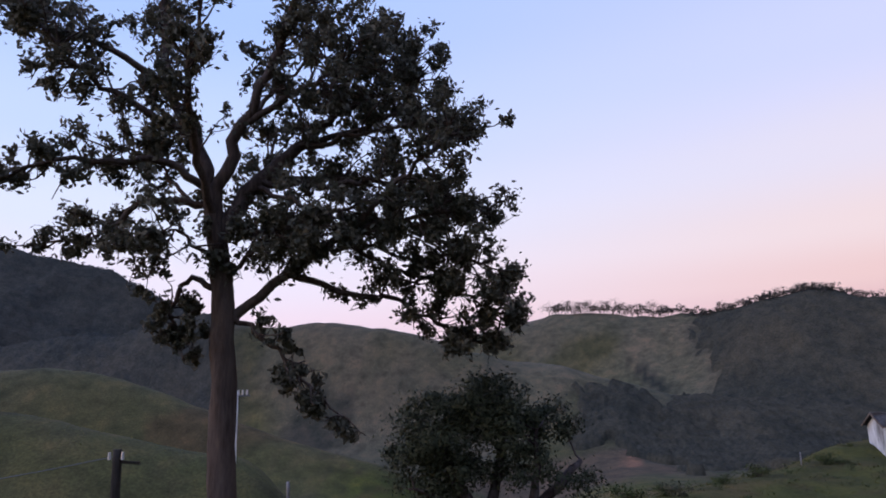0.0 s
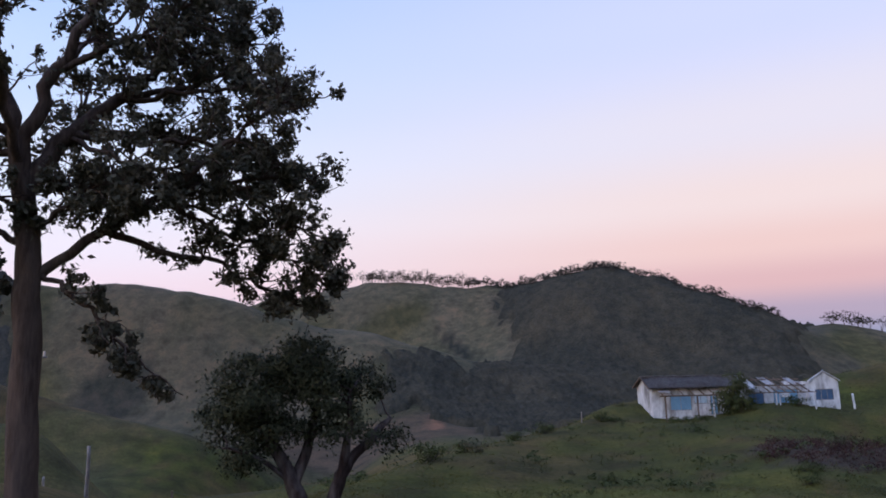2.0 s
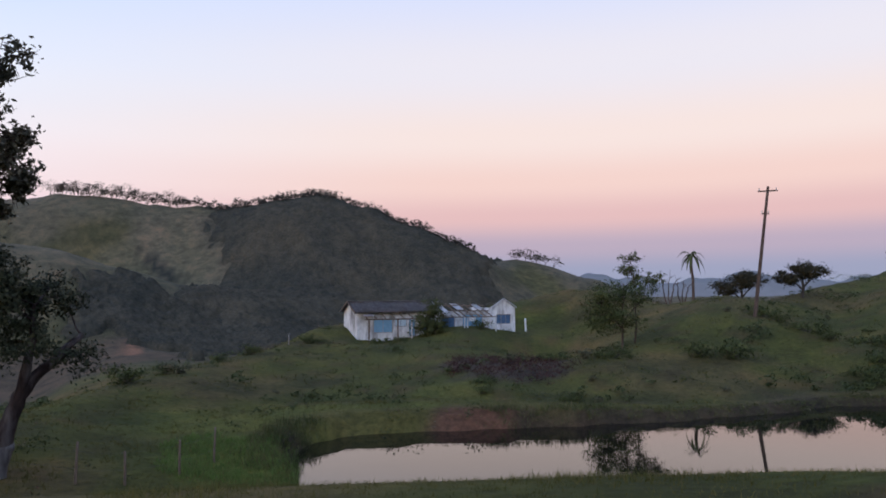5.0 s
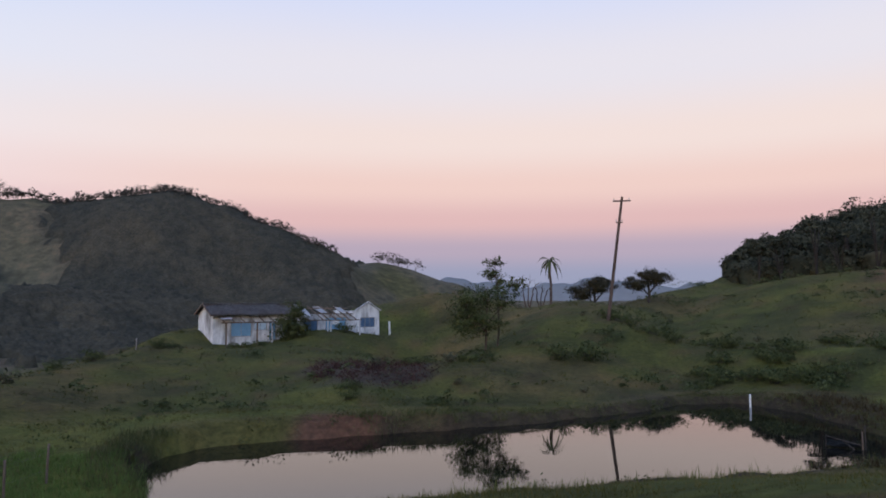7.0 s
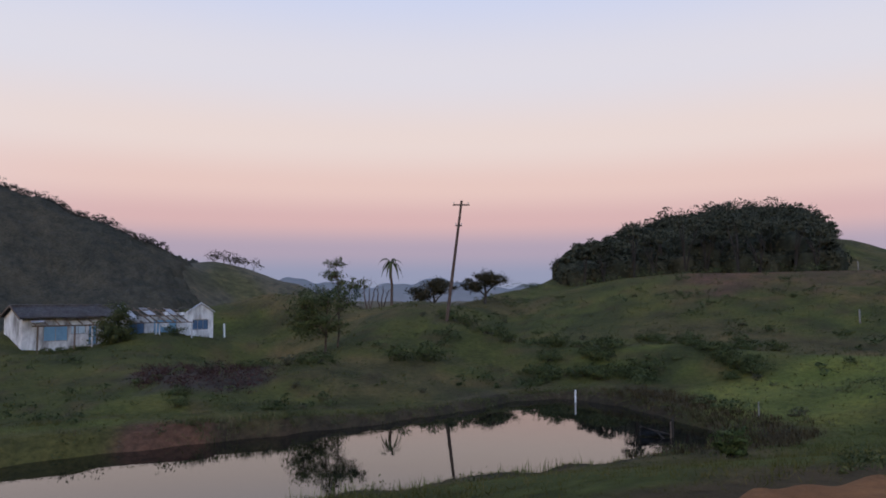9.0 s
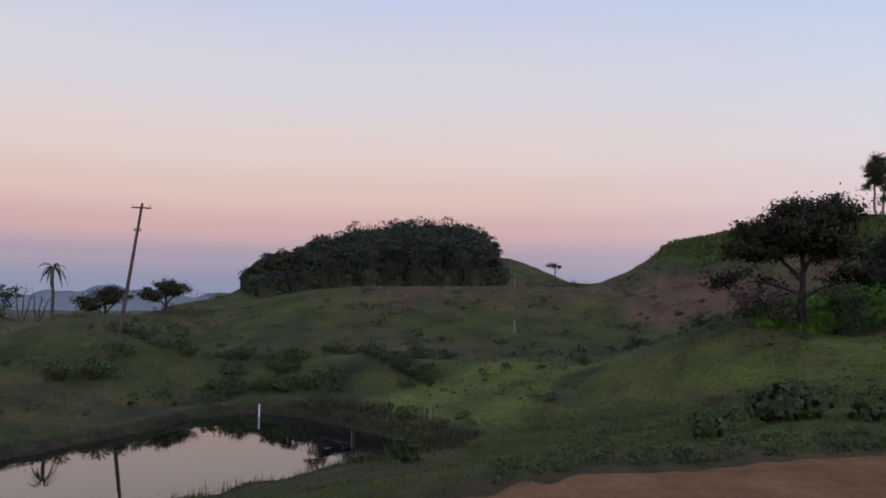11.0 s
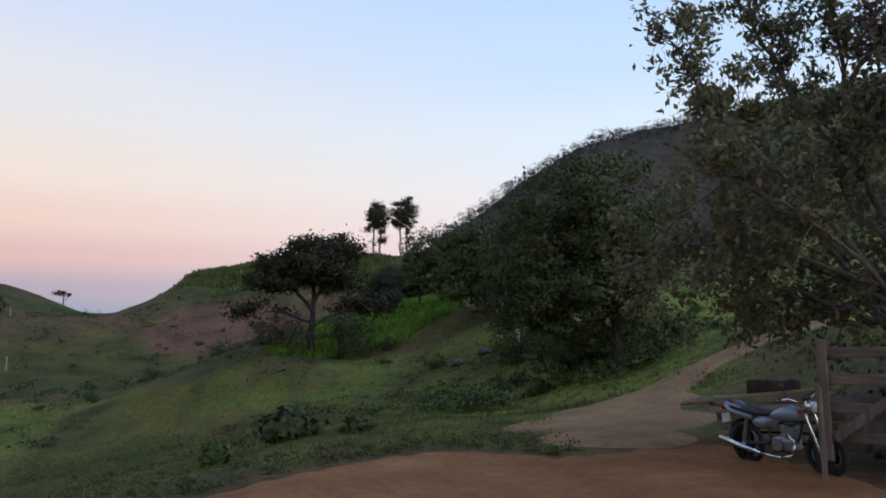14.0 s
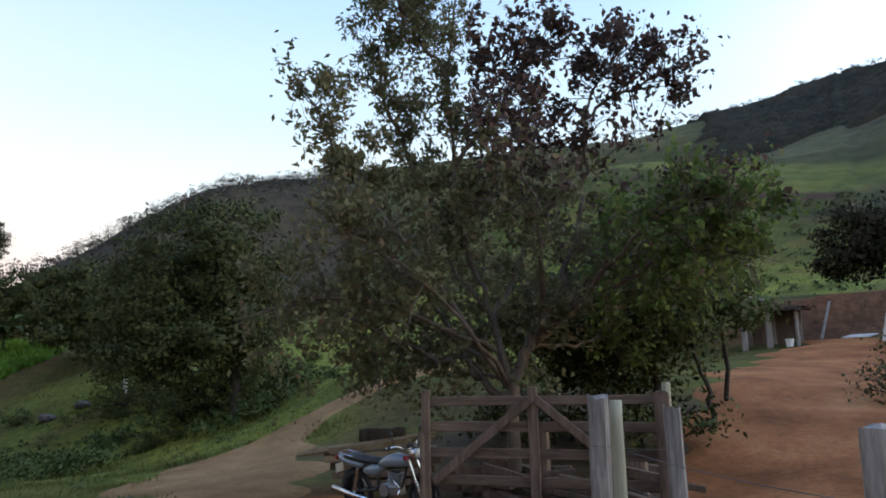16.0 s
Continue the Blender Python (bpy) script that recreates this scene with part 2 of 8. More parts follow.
M_LEAF_BIG = leaf_material("dark_tree_leaf", [(0, (0.064, 0.060, 0.044)), (0.6, (0.100, 0.092, 0.066)), (1, (0.145, 0.125, 0.092))], through=0.2)
M_LEAF_DARK = leaf_material("deep_green_leaf", [(0, (0.034, 0.043, 0.018)), (0.6, (0.059, 0.067, 0.025)), (1, (0.103, 0.102, 0.037))], through=0.15)
M_LEAF_DUSK = leaf_material("dusk_green_leaf", [(0, (0.026, 0.031, 0.017)), (0.6, (0.042, 0.047, 0.026)), (1, (0.068, 0.068, 0.038))], through=0.15)
M_LEAF_MID = leaf_material("mid_green_leaf", [(0, (0.041, 0.056, 0.018)), (0.6, (0.068, 0.087, 0.026)), (1, (0.117, 0.123, 0.041))])
M_LEAF_BROWN = leaf_material("olive_brown_leaf", [(0, (0.057, 0.060, 0.032)), (0.5, (0.092, 0.092, 0.052)), (0.85, (0.127, 0.109, 0.069)), (1, (0.161, 0.092, 0.063))])
M_LEAF_RED = leaf_material("reddish_leaf", [(0, (0.052, 0.036, 0.034)), (0.6, (0.086, 0.060, 0.055)), (1, (0.143, 0.086, 0.070))])
M_LEAF_WOOD = leaf_material("forest_leaf", [(0, (0.046, 0.046, 0.027)), (0.6, (0.060, 0.058, 0.034)), (1, (0.080, 0.074, 0.043))], through=0.35)
M_LEAF_BRACKEN = leaf_material("dead_bracken", [(0, (0.040, 0.020, 0.017)), (0.6, (0.058, 0.030, 0.026)), (1, (0.085, 0.046, 0.038))])
M_LEAF_SKYLINE = leaf_material("skyline_leaf", [(0, (0.058, 0.050, 0.041)), (0.6, (0.080, 0.069, 0.056)), (1, (0.105, 0.092, 0.075))], through=0.5)
# leaf colour of the same wood's skyline, greyed for the haze
M_LEAF_NORTH = leaf_material("hazed_forest_leaf", [(0, (0.078, 0.078, 0.070)), (0.6, (0.088, 0.086, 0.077)), (1, (0.098, 0.095, 0.084))], 0.9, 0.3, 0.0)
M_LEAF_HILL = leaf_material("dry_forest_leaf", [(0, (0.054, 0.045, 0.034)), (0.6, (0.064, 0.053, 0.040)), (1, (0.080, 0.066, 0.050))], 0.9, 0.3, 0.0)
M_LEAF_OLIVE = leaf_material("grey_olive_leaf", [(0, (0.092, 0.096, 0.050)), (0.5, (0.145, 0.143, 0.073)), (0.88, (0.195, 0.172, 0.098)), (1, (0.20, 0.13, 0.08))], through=0.4)
M_REED_LUSH = leaf_material("lush_reed", [(0, (0.08, 0.125, 0.03)), (0.6, (0.11, 0.165, 0.042)), (1, (0.15, 0.19, 0.06))], 0.8, 0.5)
M_LEAF_CITRUS = leaf_material("glossy_green_leaf", [(0, (0.073, 0.106, 0.030)), (0.6, (0.124, 0.169, 0.048)), (1, (0.206, 0.244, 0.073))], through=0.4)
M_LEAF_SHORE = leaf_material("shore_tree_leaf", [(0, (0.039, 0.049, 0.018)), (0.6, (0.062, 0.074, 0.026)), (1, (0.098, 0.107, 0.039))])
M_LEAF_RIDGETREE = leaf_material("dusky_leaf", [(0, (0.021, 0.021, 0.012)), (0.6, (0.037, 0.034, 0.019)), (1, (0.066, 0.050, 0.028))], through=0.15)
M_GRASS = leaf_material("pasture_grass", [(0, (0.064, 0.062, 0.015)), (0.6, (0.088, 0.084, 0.020)), (1, (0.15, 0.112, 0.038))], 0.7, 0.45)
M_GRASS_LUSH = leaf_material("lush_grass", [(0, (0.085, 0.15, 0.02)), (0.6, (0.125, 0.22, 0.03)), (1, (0.18, 0.25, 0.05))], 0.7, 0.4)
M_GRASS_DRY = leaf_material("dry_reed", [(0, (0.06, 0.062, 0.024)), (0.6, (0.075, 0.085, 0.03)), (1, (0.13, 0.11, 0.055))], 0.8)
M_REED_BROWN = leaf_material("brown_reed", [(0, (0.040, 0.029, 0.015)), (0.6, (0.056, 0.042, 0.020)), (1, (0.085, 0.066, 0.033))], 0.85, 0.2)
M_REED = leaf_material("olive_reed", [(0, (0.064, 0.077, 0.022)), (0.6, (0.096, 0.110, 0.031)), (1, (0.144, 0.142, 0.049))], 0.8, 0.4)
M_WALL = two_scale("stained_whitewash", (0.36, 0.355, 0.35), (0.66, 0.655, 0.65), (0.15, 0.14, 0.13), 0.9, 2.6, 0.9, 0, 0.2, (1, 1, 0.4), 0.3, 0.01, 1.0)
M_ROOF = two_scale("weathered_roof_sheet", (0.065, 0.058, 0.055), (0.17, 0.152, 0.142), (0.07, 0.055, 0.05), 0.9, 4, 0.85, 0, 0.2, (1, 1, 1), 0.3, 0.01, 0.7)
M_PORCH_ROOF = two_scale("pale_roof_sheet", (0.42, 0.42, 0.44), (0.62, 0.62, 0.64), (0.25, 0.24, 0.24), 1.2, 6, 0.7, 0, 0.3, (1, 1, 1), 0.2, 0.01, 0.7)
M_BLUE = two_scale("faded_blue_paint", (0.12, 0.24, 0.34), (0.17, 0.31, 0.42), (0.10, 0.17, 0.24), 1.1, 8, 0.7, 0, 0.3, (1, 1, 1), 0.1, 0.005, 0.5)
M_BLUE_PALE = two_scale("pale_blue_paint", (0.36, 0.47, 0.54), (0.46, 0.57, 0.63), (0.28, 0.34, 0.38), 1.1, 8, 0.7, 0, 0.3, (1, 1, 1), 0.1, 0.005, 0.5)
M_BLUE_DARK = two_scale("dark_blue_paint", (0.045, 0.085, 0.15), (0.07, 0.13, 0.21), (0.03, 0.05, 0.08), 1.1, 8, 0.7, 0, 0.3, (1, 1, 1), 0.1, 0.005, 0.5)
M_RAIL = two_scale("weathered_rail", (0.075, 0.05, 0.036), (0.19, 0.138, 0.104), (0.05, 0.034, 0.025), 2.2, 22, 0.9, 0, 0.15, (0.12, 0.12, 1), 0.8, 0.012, 0.6)
M_OLDWOOD = two_scale("weathered_wood", (0.075, 0.05, 0.036), (0.19, 0.138, 0.104), (0.05, 0.034, 0.025), 2.2, 22, 0.9, 0, 0.15, (1, 1, 0.12), 0.8, 0.012, 0.6)
M_GREYWOOD = two_scale("grey_split_wood", (0.12, 0.105, 0.095), (0.34, 0.31, 0.29), (0.06, 0.045, 0.035), 2.0, 20, 0.9, 0, 0.15, (1, 1, 0.1), 0.9, 0.015, 0.7)
M_PALEWOOD = two_scale("pale_treated_wood", (0.24, 0.23, 0.165), (0.33, 0.32, 0.24), (0.17, 0.16, 0.10), 1.6, 24, 0.85, 0, 0.2, (1, 1, 0.1), 0.4, 0.006, 0.5)
M_PLANK = two_scale("cut_timber", (0.15, 0.115, 0.075), (0.28, 0.225, 0.155), (0.09, 0.065, 0.045), 2.2, 18, 0.85, 0, 0.15, (0.12, 1, 1), 0.5, 0.006, 0.5)
M_POST_WHITE = two_scale("white_post_paint", (0.55, 0.53, 0.5), (0.75, 0.74, 0.72), (0.35, 0.32, 0.28), 3, 20, 0.8, 0, 0.2, (1, 1, 0.3), 0.3, 0.005)
M_WIRE = plain("galvanised_wire", (0.10, 0.10, 0.10), 0.7, 0.3, 0.3)
M_IRON = plain("dull_iron", (0.10, 0.10, 0.105), 0.55, 0.6, 0.4)
M_CERAMIC = plain("insulator_glaze", (0.45, 0.42, 0.40), 0.25, 0, 0.5)
M_RUBBER = plain("tyre_rubber", (0.022, 0.022, 0.023), 0.85, 0, 0.25)
M_CHROME = plain("worn_chrome", (0.55, 0.55, 0.57), 0.22, 1.0, 0.5, amount=0.08)
M_ENGINE = plain("engine_alloy", (0.28, 0.28, 0.29), 0.45, 0.8, 0.4)
M_TANK = plain("silver_blue_paint", (0.22, 0.26, 0.31), 0.32, 0.2, 0.5, amount=0.06)
M_BLACK = plain("black_plastic", (0.02, 0.02, 0.022), 0.5, 0, 0.4)
M_SEAT = plain("black_vinyl", (0.018, 0.018, 0.022), 0.45, 0, 0.4)
M_CARPAINT = plain("white_car_paint", (0.74, 0.75, 0.78), 0.18, 0, 0.5, amount=0.03)
M_GLASS = plain("dark_tinted_glass", (0.012, 0.014, 0.016), 0.05, 0, 0.6, amount=0.05)
M_RED = plain("red_lens", (0.28, 0.02, 0.02), 0.3, 0, 0.5)
M_LAMP = plain("clear_lens", (0.55, 0.55, 0.55), 0.15, 0, 0.5)
M_CLOTH = plain("wet_dark_net", (0.02, 0.022, 0.024), 0.8, 0, 0.2)
M_STONE = two_scale("grey_stone", (0.05, 0.045, 0.04), (0.11, 0.098, 0.088), (0.10, 0.09, 0.08), 3, 16, 0.9, 0, 0.2)
# the far mountains' aerial haze is mixed into this grey
M_DISTANT = two_scale("hazed_hills", (0.150, 0.150, 0.146), (0.176, 0.174, 0.168), (0.138, 0.137, 0.134), 0.003, 0.02, 1.0, 0, 0.0, (1, 1, 1), 0.0, 0.01, 0.5)


# ---- mesh helpers ----
def link_mesh(name, V, F, mat, parent=None, label="", smooth=False):
    """One mesh object from points and faces."""
    me = bpy.data.meshes.new(name)
    me.from_pydata([tuple(map(float, v)) for v in V], [], [tuple(map(int, f)) for f in F])
    me.update()
    if smooth:
        me.polygons.foreach_set("use_smooth", [True] * len(me.polygons))
    if mat is not None:
        me.materials.append(mat)
    ob = new(name, me)
    if parent is not None:
        ob.parent = parent
    if label:
        ob["label"] = label
    return ob


def part(name, bm, mat, parent, label="", smooth=False):
    """A bmesh as one mesh object under a thing or part."""
    me = bpy.data.meshes.new(name)
    bm.to_mesh(me)
    bm.free()
    if smooth:
        me.polygons.foreach_set("use_smooth", [True] * len(me.polygons))
    me.materials.append(mat)
    ob = new(name, me)
    ob.parent = parent
    if label:
        ob["label"] = label
    return ob


def thing(name, m, label, category, group="", kind=""):
    """An empty at a thing's base."""
    ob = new(name)
    ob.matrix_world = m
    return tagged(ob, label, category, group, kind)


def box(bm, x0, x1, y0, y1, z0, z1, bevel=0.0, m=None):
    """A box with worn edges."""
    r = bmesh.ops.create_cube(bm, size=1, matrix=Matrix.Translation(((x0 + x1) / 2, (y0 + y1) / 2, (z0 + z1) / 2)) @ Matrix.Diagonal((x1 - x0, y1 - y0, z1 - z0, 1)))
    if m is not None:
        bmesh.ops.transform(bm, matrix=m, verts=r["verts"])
    if bevel:
        edges = list({e for v in r["verts"] for e in v.link_edges})
        bmesh.ops.bevel(bm, geom=edges, offset=bevel, segments=1, affect="EDGES")
    return r["verts"]


def beam(bm, a, b, w, h, bevel=0.006):
    """A square timber from a to b."""
    a, b = Vector(a), Vector(b)
    d = b - a
    q = d.to_track_quat("X", "Z").to_matrix().to_4x4()
    return box(bm, 0, d.length, -w / 2, w / 2, -h / 2, h / 2, bevel, Matrix.Translation(a) @ q)


def rod(bm, a, b, r0, r1=None, sides=8):
    """A tapered round bar from a to b."""
    a, b = Vector(a), Vector(b)
    d = b - a
    q = d.to_track_quat("Z", "Y").to_matrix().to_4x4()
    bmesh.ops.create_cone(bm, cap_ends=True, segments=sides, radius1=r0, radius2=r0 if r1 is None else r1, depth=d.length, matrix=Matrix.Translation((a + b) / 2) @ q)


def polyline_rod(bm, pts, r, sides=8):
    for a, b in zip(pts[:-1], pts[1:]):
        rod(bm, a, b, r, r, sides)


def torus(bm, major, minor, m, seg=28, ring=8):
    rows = []
    for i in range(seg):
        a = 2 * math.pi * i / seg
        row = []
        for j in range(ring):
            b = 2 * math.pi * j / ring
            row.append(bm.verts.new(m @ Vector(((major + minor * math.cos(b)) * math.cos(a), minor * math.sin(b), (major + minor * math.cos(b)) * math.sin(a)))))
        rows.append(row)
    for i in range(seg):
        for j in range(ring):
            bm.faces.new((rows[i][j], rows[(i + 1) % seg][j], rows[(i + 1) % seg][(j + 1) % ring], rows[i][(j + 1) % ring]))


# ---- the lie of the land ----
BASE = -9.20
# hills: x, y, half-width, half-depth, turn, height
HOME_SLOPES = [(37.40, -11.94, 10.81, 37.06, 1.12, 5.11),
    (49.43, -1.81, 15.75, 69.36, 0.32, 3.68),
    (5.79, -25.06, 19.44, 35.88, -0.06, 5.08),
    (-10.28, 24.58, 6.77, 14.02, -0.66, 2.08),
    (-16.17, 6.24, 18.85, 38.16, -0.91, 4.91)]
KNOLL = [(29.26, 60.83, 50.06, 10.58, 0.70, 7.34),
    (64.46, 57.02, 12.66, 24.63, -0.37, 7.92),
    (79.21, 40.30, 49.05, 9.87, 0.18, 7.20),
    (40.98, 52.07, 22.91, 7.87, 0.78, 5.14)]
EAST_HILLS = [(150.08, 30.09, 62.78, 36.43, -0.97, 19.79),
    (73.84, 59.20, 44.76, 15.66, -0.42, 6.34),
    (97.69, 7.44, 38.21, 19.45, -0.32, 9.77),
    (126.74, -29.71, 27.72, 15.15, -0.28, 8.87),
    (37.86, -26.19, 25.52, 5.34, -0.27, 5.67),
    (55.60, 16.52, 5.11, 13.71, 0.05, 2.34),
    (117.74, -56.38, 55.95, 23.88, -0.91, 18.29)]
SOUTH_HILLS = [(189.67, -178.67, 69.66, 157.65, -0.02, 45.14),
    (-79.40, -321.38, 144.09, 212.03, 0.14, 129.02),
    (114.75, -286.26, 128.30, 74.01, 0.55, 81.77),
    (48.46, -138.53, 35.07, 75.73, -0.21, 30.08),
    (174.82, -161.81, 35.39, 43.23, 0.05, 15.19)]
NORTH_RIDGES = [(-376.88, 395.87, 164.02, 125.15, 0.07, 128.78),
    (-224.83, 483.46, 135.90, 60.29, -0.05, 77.46),
    (-54.86, 512.16, 89.02, 80.85, 0.04, 56.11),
    (26.28, 448.64, 58.72, 60.77, -0.00, 38.06),
    (79.80, 404.13, 62.72, 49.60, -0.03, 42.21),
    (146.07, 407.14, 53.68, 49.84, -0.01, 30.17),
    (174.60, 339.92, 65.48, 55.47, 0.25, 58.42),
    (210.30, 283.72, 45.30, 44.39, -0.00, 23.11),
    (291.73, 294.45, 50.66, 61.14, 0.24, 32.22)]
NORTH_FOOTHILLS = [(-109.85, 164.12, 52.93, 22.28, 0.22, 24.64),
    (-56.23, 164.59, 48.98, 14.56, -0.23, 11.22),
    (-53.17, 81.05, 40.55, 12.19, -0.16, 14.70),
    (-12.96, 77.18, 9.13, 28.90, 0.63, 6.62),
    (-74.64, 298.09, 139.29, 33.68, -0.19, 57.31),
    (26.28, 13.74, 12.78, 12.95, -0.28, 1.89)]
HOLLOWS = [(127.59, 79.48, 34.95, 23.65, -0.05, -8.88),
    (170.24, -18.94, 37.30, 9.86, 0.72, -8.21),
    (5.96, 134.00, 13.20, 69.41, -0.25, -11.99)]

HILLS = HOME_SLOPES + KNOLL + EAST_HILLS + SOUTH_HILLS + NORTH_RIDGES + NORTH_FOOTHILLS + HOLLOWS + [(-2.2, 19.0, 5.0, 4.5, 0.0, -1.66), (19.8, 3.6, 7.0, 6.0, 0.0, -0.55), (47.5, 52.0, 8.5, 4.2, -0.28, 1.0), (35.0, 56.6, 7.0, 4.0, -0.28, -0.55)]

_wr = np.random.RandomState(5)
WAVES = [(_wr.uniform(0, 2 * math.pi), _wr.uniform(0, 2 * math.pi), _wr.uniform(0.7, 1.4)) for _ in range(24)]


def waves(X, Y, length, count=8, first=0):
    """Smooth uneven swell between -1 and 1."""
    out = 0 * X
    for a, p, k in WAVES[first:first + count]:
        out = out + np.sin((X * math.cos(a) + Y * math.sin(a)) * 2 * math.pi * k / length + p + 1.3 * np.sin((X * math.sin(a) - Y * math.cos(a)) * 3.1 * k / length))
    return out / math.sqrt(count) * 0.7


POND = [(10.4, 21.6), (10.6, 19.4), (13.2, 17.5), (17.3, 16.0), (20.2, 14.6), (23.4, 12.6), (27.3, 10.2), (31.2, 7.6), (34.6, 5.4), (36.8, 6.9), (39.2, 9.2), (41.8, 11.8), (43.9, 14.6), (43.6, 17.2), (41.0, 19.0),
        (35.6, 19.6), (31.0, 21.2), (26.0, 23.6), (21.1, 26.4), (17.6, 28.4), (14.3, 28.2), (12.2, 25.6)]


def pond_distance(X, Y):
    """Metres outside the pond's rim, negative on the water."""
    P = np.array(POND)
    best = np.full(np.shape(X), 1e9)
    inside = np.zeros(np.shape(X), bool)
    for (x0, y0), (x1, y1) in zip(P, np.roll(P, -1, 0)):
        ex, ey = x1 - x0, y1 - y0
        t = np.clip(((X - x0) * ex + (Y - y0) * ey) / (ex * ex + ey * ey), 0, 1)
        best = np.minimum(best, np.hypot(X - x0 - t * ex, Y - y0 - t * ey))
        cross = ((y0 > Y) != (y1 > Y)) & (X < (x1 - x0) * (Y - y0) / ((y1 - y0) if y1 != y0 else 1e-9) + x0)
        inside ^= cross
    return np.where(inside, -best, best) + 0.35 * waves(X, Y, 4.0, 6, 3)


def smooth(a, b, v):
    t = np.clip((v - a) / (b - a), 0, 1)
    return t * t * (3 - 2 * t)


# bearings of the far skyline and how much it stands above the hills' own swell, in degrees
SKYLINE = ([-60, -40, -25, -20, -15, -12, -8, -4, 0, 4.6, 7.2, 9.8, 13.5, 16.8, 19.8, 22.7, 25.8, 28.5, 30.3, 32.6, 34.3, 36.4, 38, 40, 43, 48, 60, 65, 69, 80, 89.5, 92, 94.3, 97, 99.4, 101.5, 104.3, 106.3, 114, 123, 127, 130, 133.7, 138, 160, 178],
           [0, -0.5, -0.4, -0.8, -1.2, -1, -0.8, -0.5, -0.2, 0.3, 0.75, 1.05, 1.1, 0.4, 0.1, 0.55, 0.4, -0.1, -0.3, 0.1, 0.5, 0.45, 0.3, 0.1, -0.1, -0.3, -0.5, -0.9, -0.2, 0, 0.3, -0.2, -0.5, 0, 0, 0.35, -0.45, -0.4, 0, 0, 0.3, 0.4, 0.6, 0.25, 0.15, 0.25])
# bearings and dips of the brow, in degrees
BROW = ([-16, -6, 0, 4, 8, 12, 16, 20, 24, 28], [-9.6, -9.6, -9.1, -8.5, -7.5, -6.4, -5.6, -4.8, -4.0, -3.4])


def land(X, Y):
    """Height of the ground."""
    X, Y = np.asarray(X, float), np.asarray(Y, float)
    z = np.full(X.shape, BASE)
    for x, y, sx, sy, r, h in HILLS:
        c, s = math.cos(r), math.sin(r)
        u, v = (c * (X - x) + s * (Y - y)) / sx, (-s * (X - x) + c * (Y - y)) / sy
        z = z + h * np.exp(-(u * u + v * v))
    d = np.hypot(X, Y)
    # rolling and gullied relief, growing with distance
    z = z + 0.05 * smooth(6, 14, d) * waves(X, Y, 3.0, 8, 0) + 0.16 * smooth(20, 45, d) * waves(X, Y, 11.0, 8, 8)
    far = smooth(170, 330, d)
    z = z + far * (2.2 * waves(X, Y, 70.0, 8, 4) - 1.8 * np.abs(waves(X, Y, 45.0, 6, 12)))
    a = np.degrees(np.arctan2(X, Y))
    # the skylines rise and dip along their length
    z = z + d * np.tan(np.radians(np.interp(a, SKYLINE[0], SKYLINE[1]))) * np.where(a < 50, smooth(150, 260, d), smooth(92, 130, d)) * smooth(1100, 750, d)
    # the near pasture breaks off along a low brow above the northern valley
    brow = 6.45 + d * np.tan(np.radians(np.interp(a, BROW[0], BROW[1])))
    over = z - brow
    soft = 0.5 * (over + np.sqrt(over * over + 0.16))
    z = z - soft * smooth(20, 30, d) * smooth(135, 95, d) * smooth(-16, -5, a) * smooth(27.5, 23, a)
    # the broad pasture swells to a level crest below the eastern wood
    rise = np.interp(a, [62, 66, 70, 74, 78, 93, 97], [-1.6, -0.4, 0.7, 1.4, 1.75, 1.75, 1.4])
    swell = 6.5 + d * np.tan(np.radians(-4.6 + (rise + 4.6) * smooth(50, 104, d)))
    under = swell - z
    lift = 0.5 * (under + np.sqrt(under * under + 0.2))
    z = z + lift * smooth(50, 62, d) * smooth(134, 112, d) * smooth(62, 68, a) * smooth(98, 93, a)
    # the levelled yard
    outer = np.interp(a, [60, 84, 95, 112], [8.8, 9.0, 10.6, 12.6])
    yard = smooth(0.0, 2.6, outer - d) * smooth(60, 85, a) * smooth(182, 165, a)
    z = z + yard * (4.9 - z)
    # the earth bank cut behind the shed
    z = z + 1.7 * smooth(-32.6, -34.2, Y) * smooth(9, 6, X) * smooth(-60, -40, X) * smooth(-75, -45, Y)
    # the pond's hollow, with a steeper cut on its far side
    p = pond_distance(X, Y)
    near = smooth(60, 44, d)
    north = smooth(-6.0, 3.0, Y - (30.0 - 0.62 * X))
    # the near bank falls gently to the water
    q = np.maximum(p, 0)
    cap = 0.10 + 0.125 * q + 0.0016 * q * q
    z = np.where(d < 48, z + (1 - north) * smooth(48, 40, d) * smooth(9, 15, d) * smooth(22, 12, q) * (np.minimum(z, cap) - z), z)
    rim = np.maximum(z - 0.12 * (1 - north) * smooth(3.0, 0.5, p), 0.05 + north * (0.78 - 0.38 * smooth(24, 32, X)) * smooth(-0.1, 0.8, p) * smooth(12.0, 3.0, p))
    z = np.where(d < 60, z + near * (smooth(-1.2, 0.9, p) * rim + (1 - smooth(-1.2, 0.9, p)) * -0.7 - z), z)
    return z


def ground_at(x, y):
    return float(land(np.array([x]), np.array([y]))[0])


def polar(az, d):
    return d * math.sin(radians(az)), d * math.cos(radians(az))


# ---- ground cover colours ----
C_GRASS = np.array((0.060, 0.058, 0.015))
C_LUSH = np.array((0.082, 0.090, 0.018))
C_DRY = np.array((0.090, 0.063, 0.028))
C_SOIL = np.array((0.15, 0.078, 0.05))
C_SCRUB = np.array((0.037, 0.038, 0.013))
C_CROP = np.array((0.10, 0.19, 0.028))
C_MUD = np.array((0.075, 0.055, 0.035))
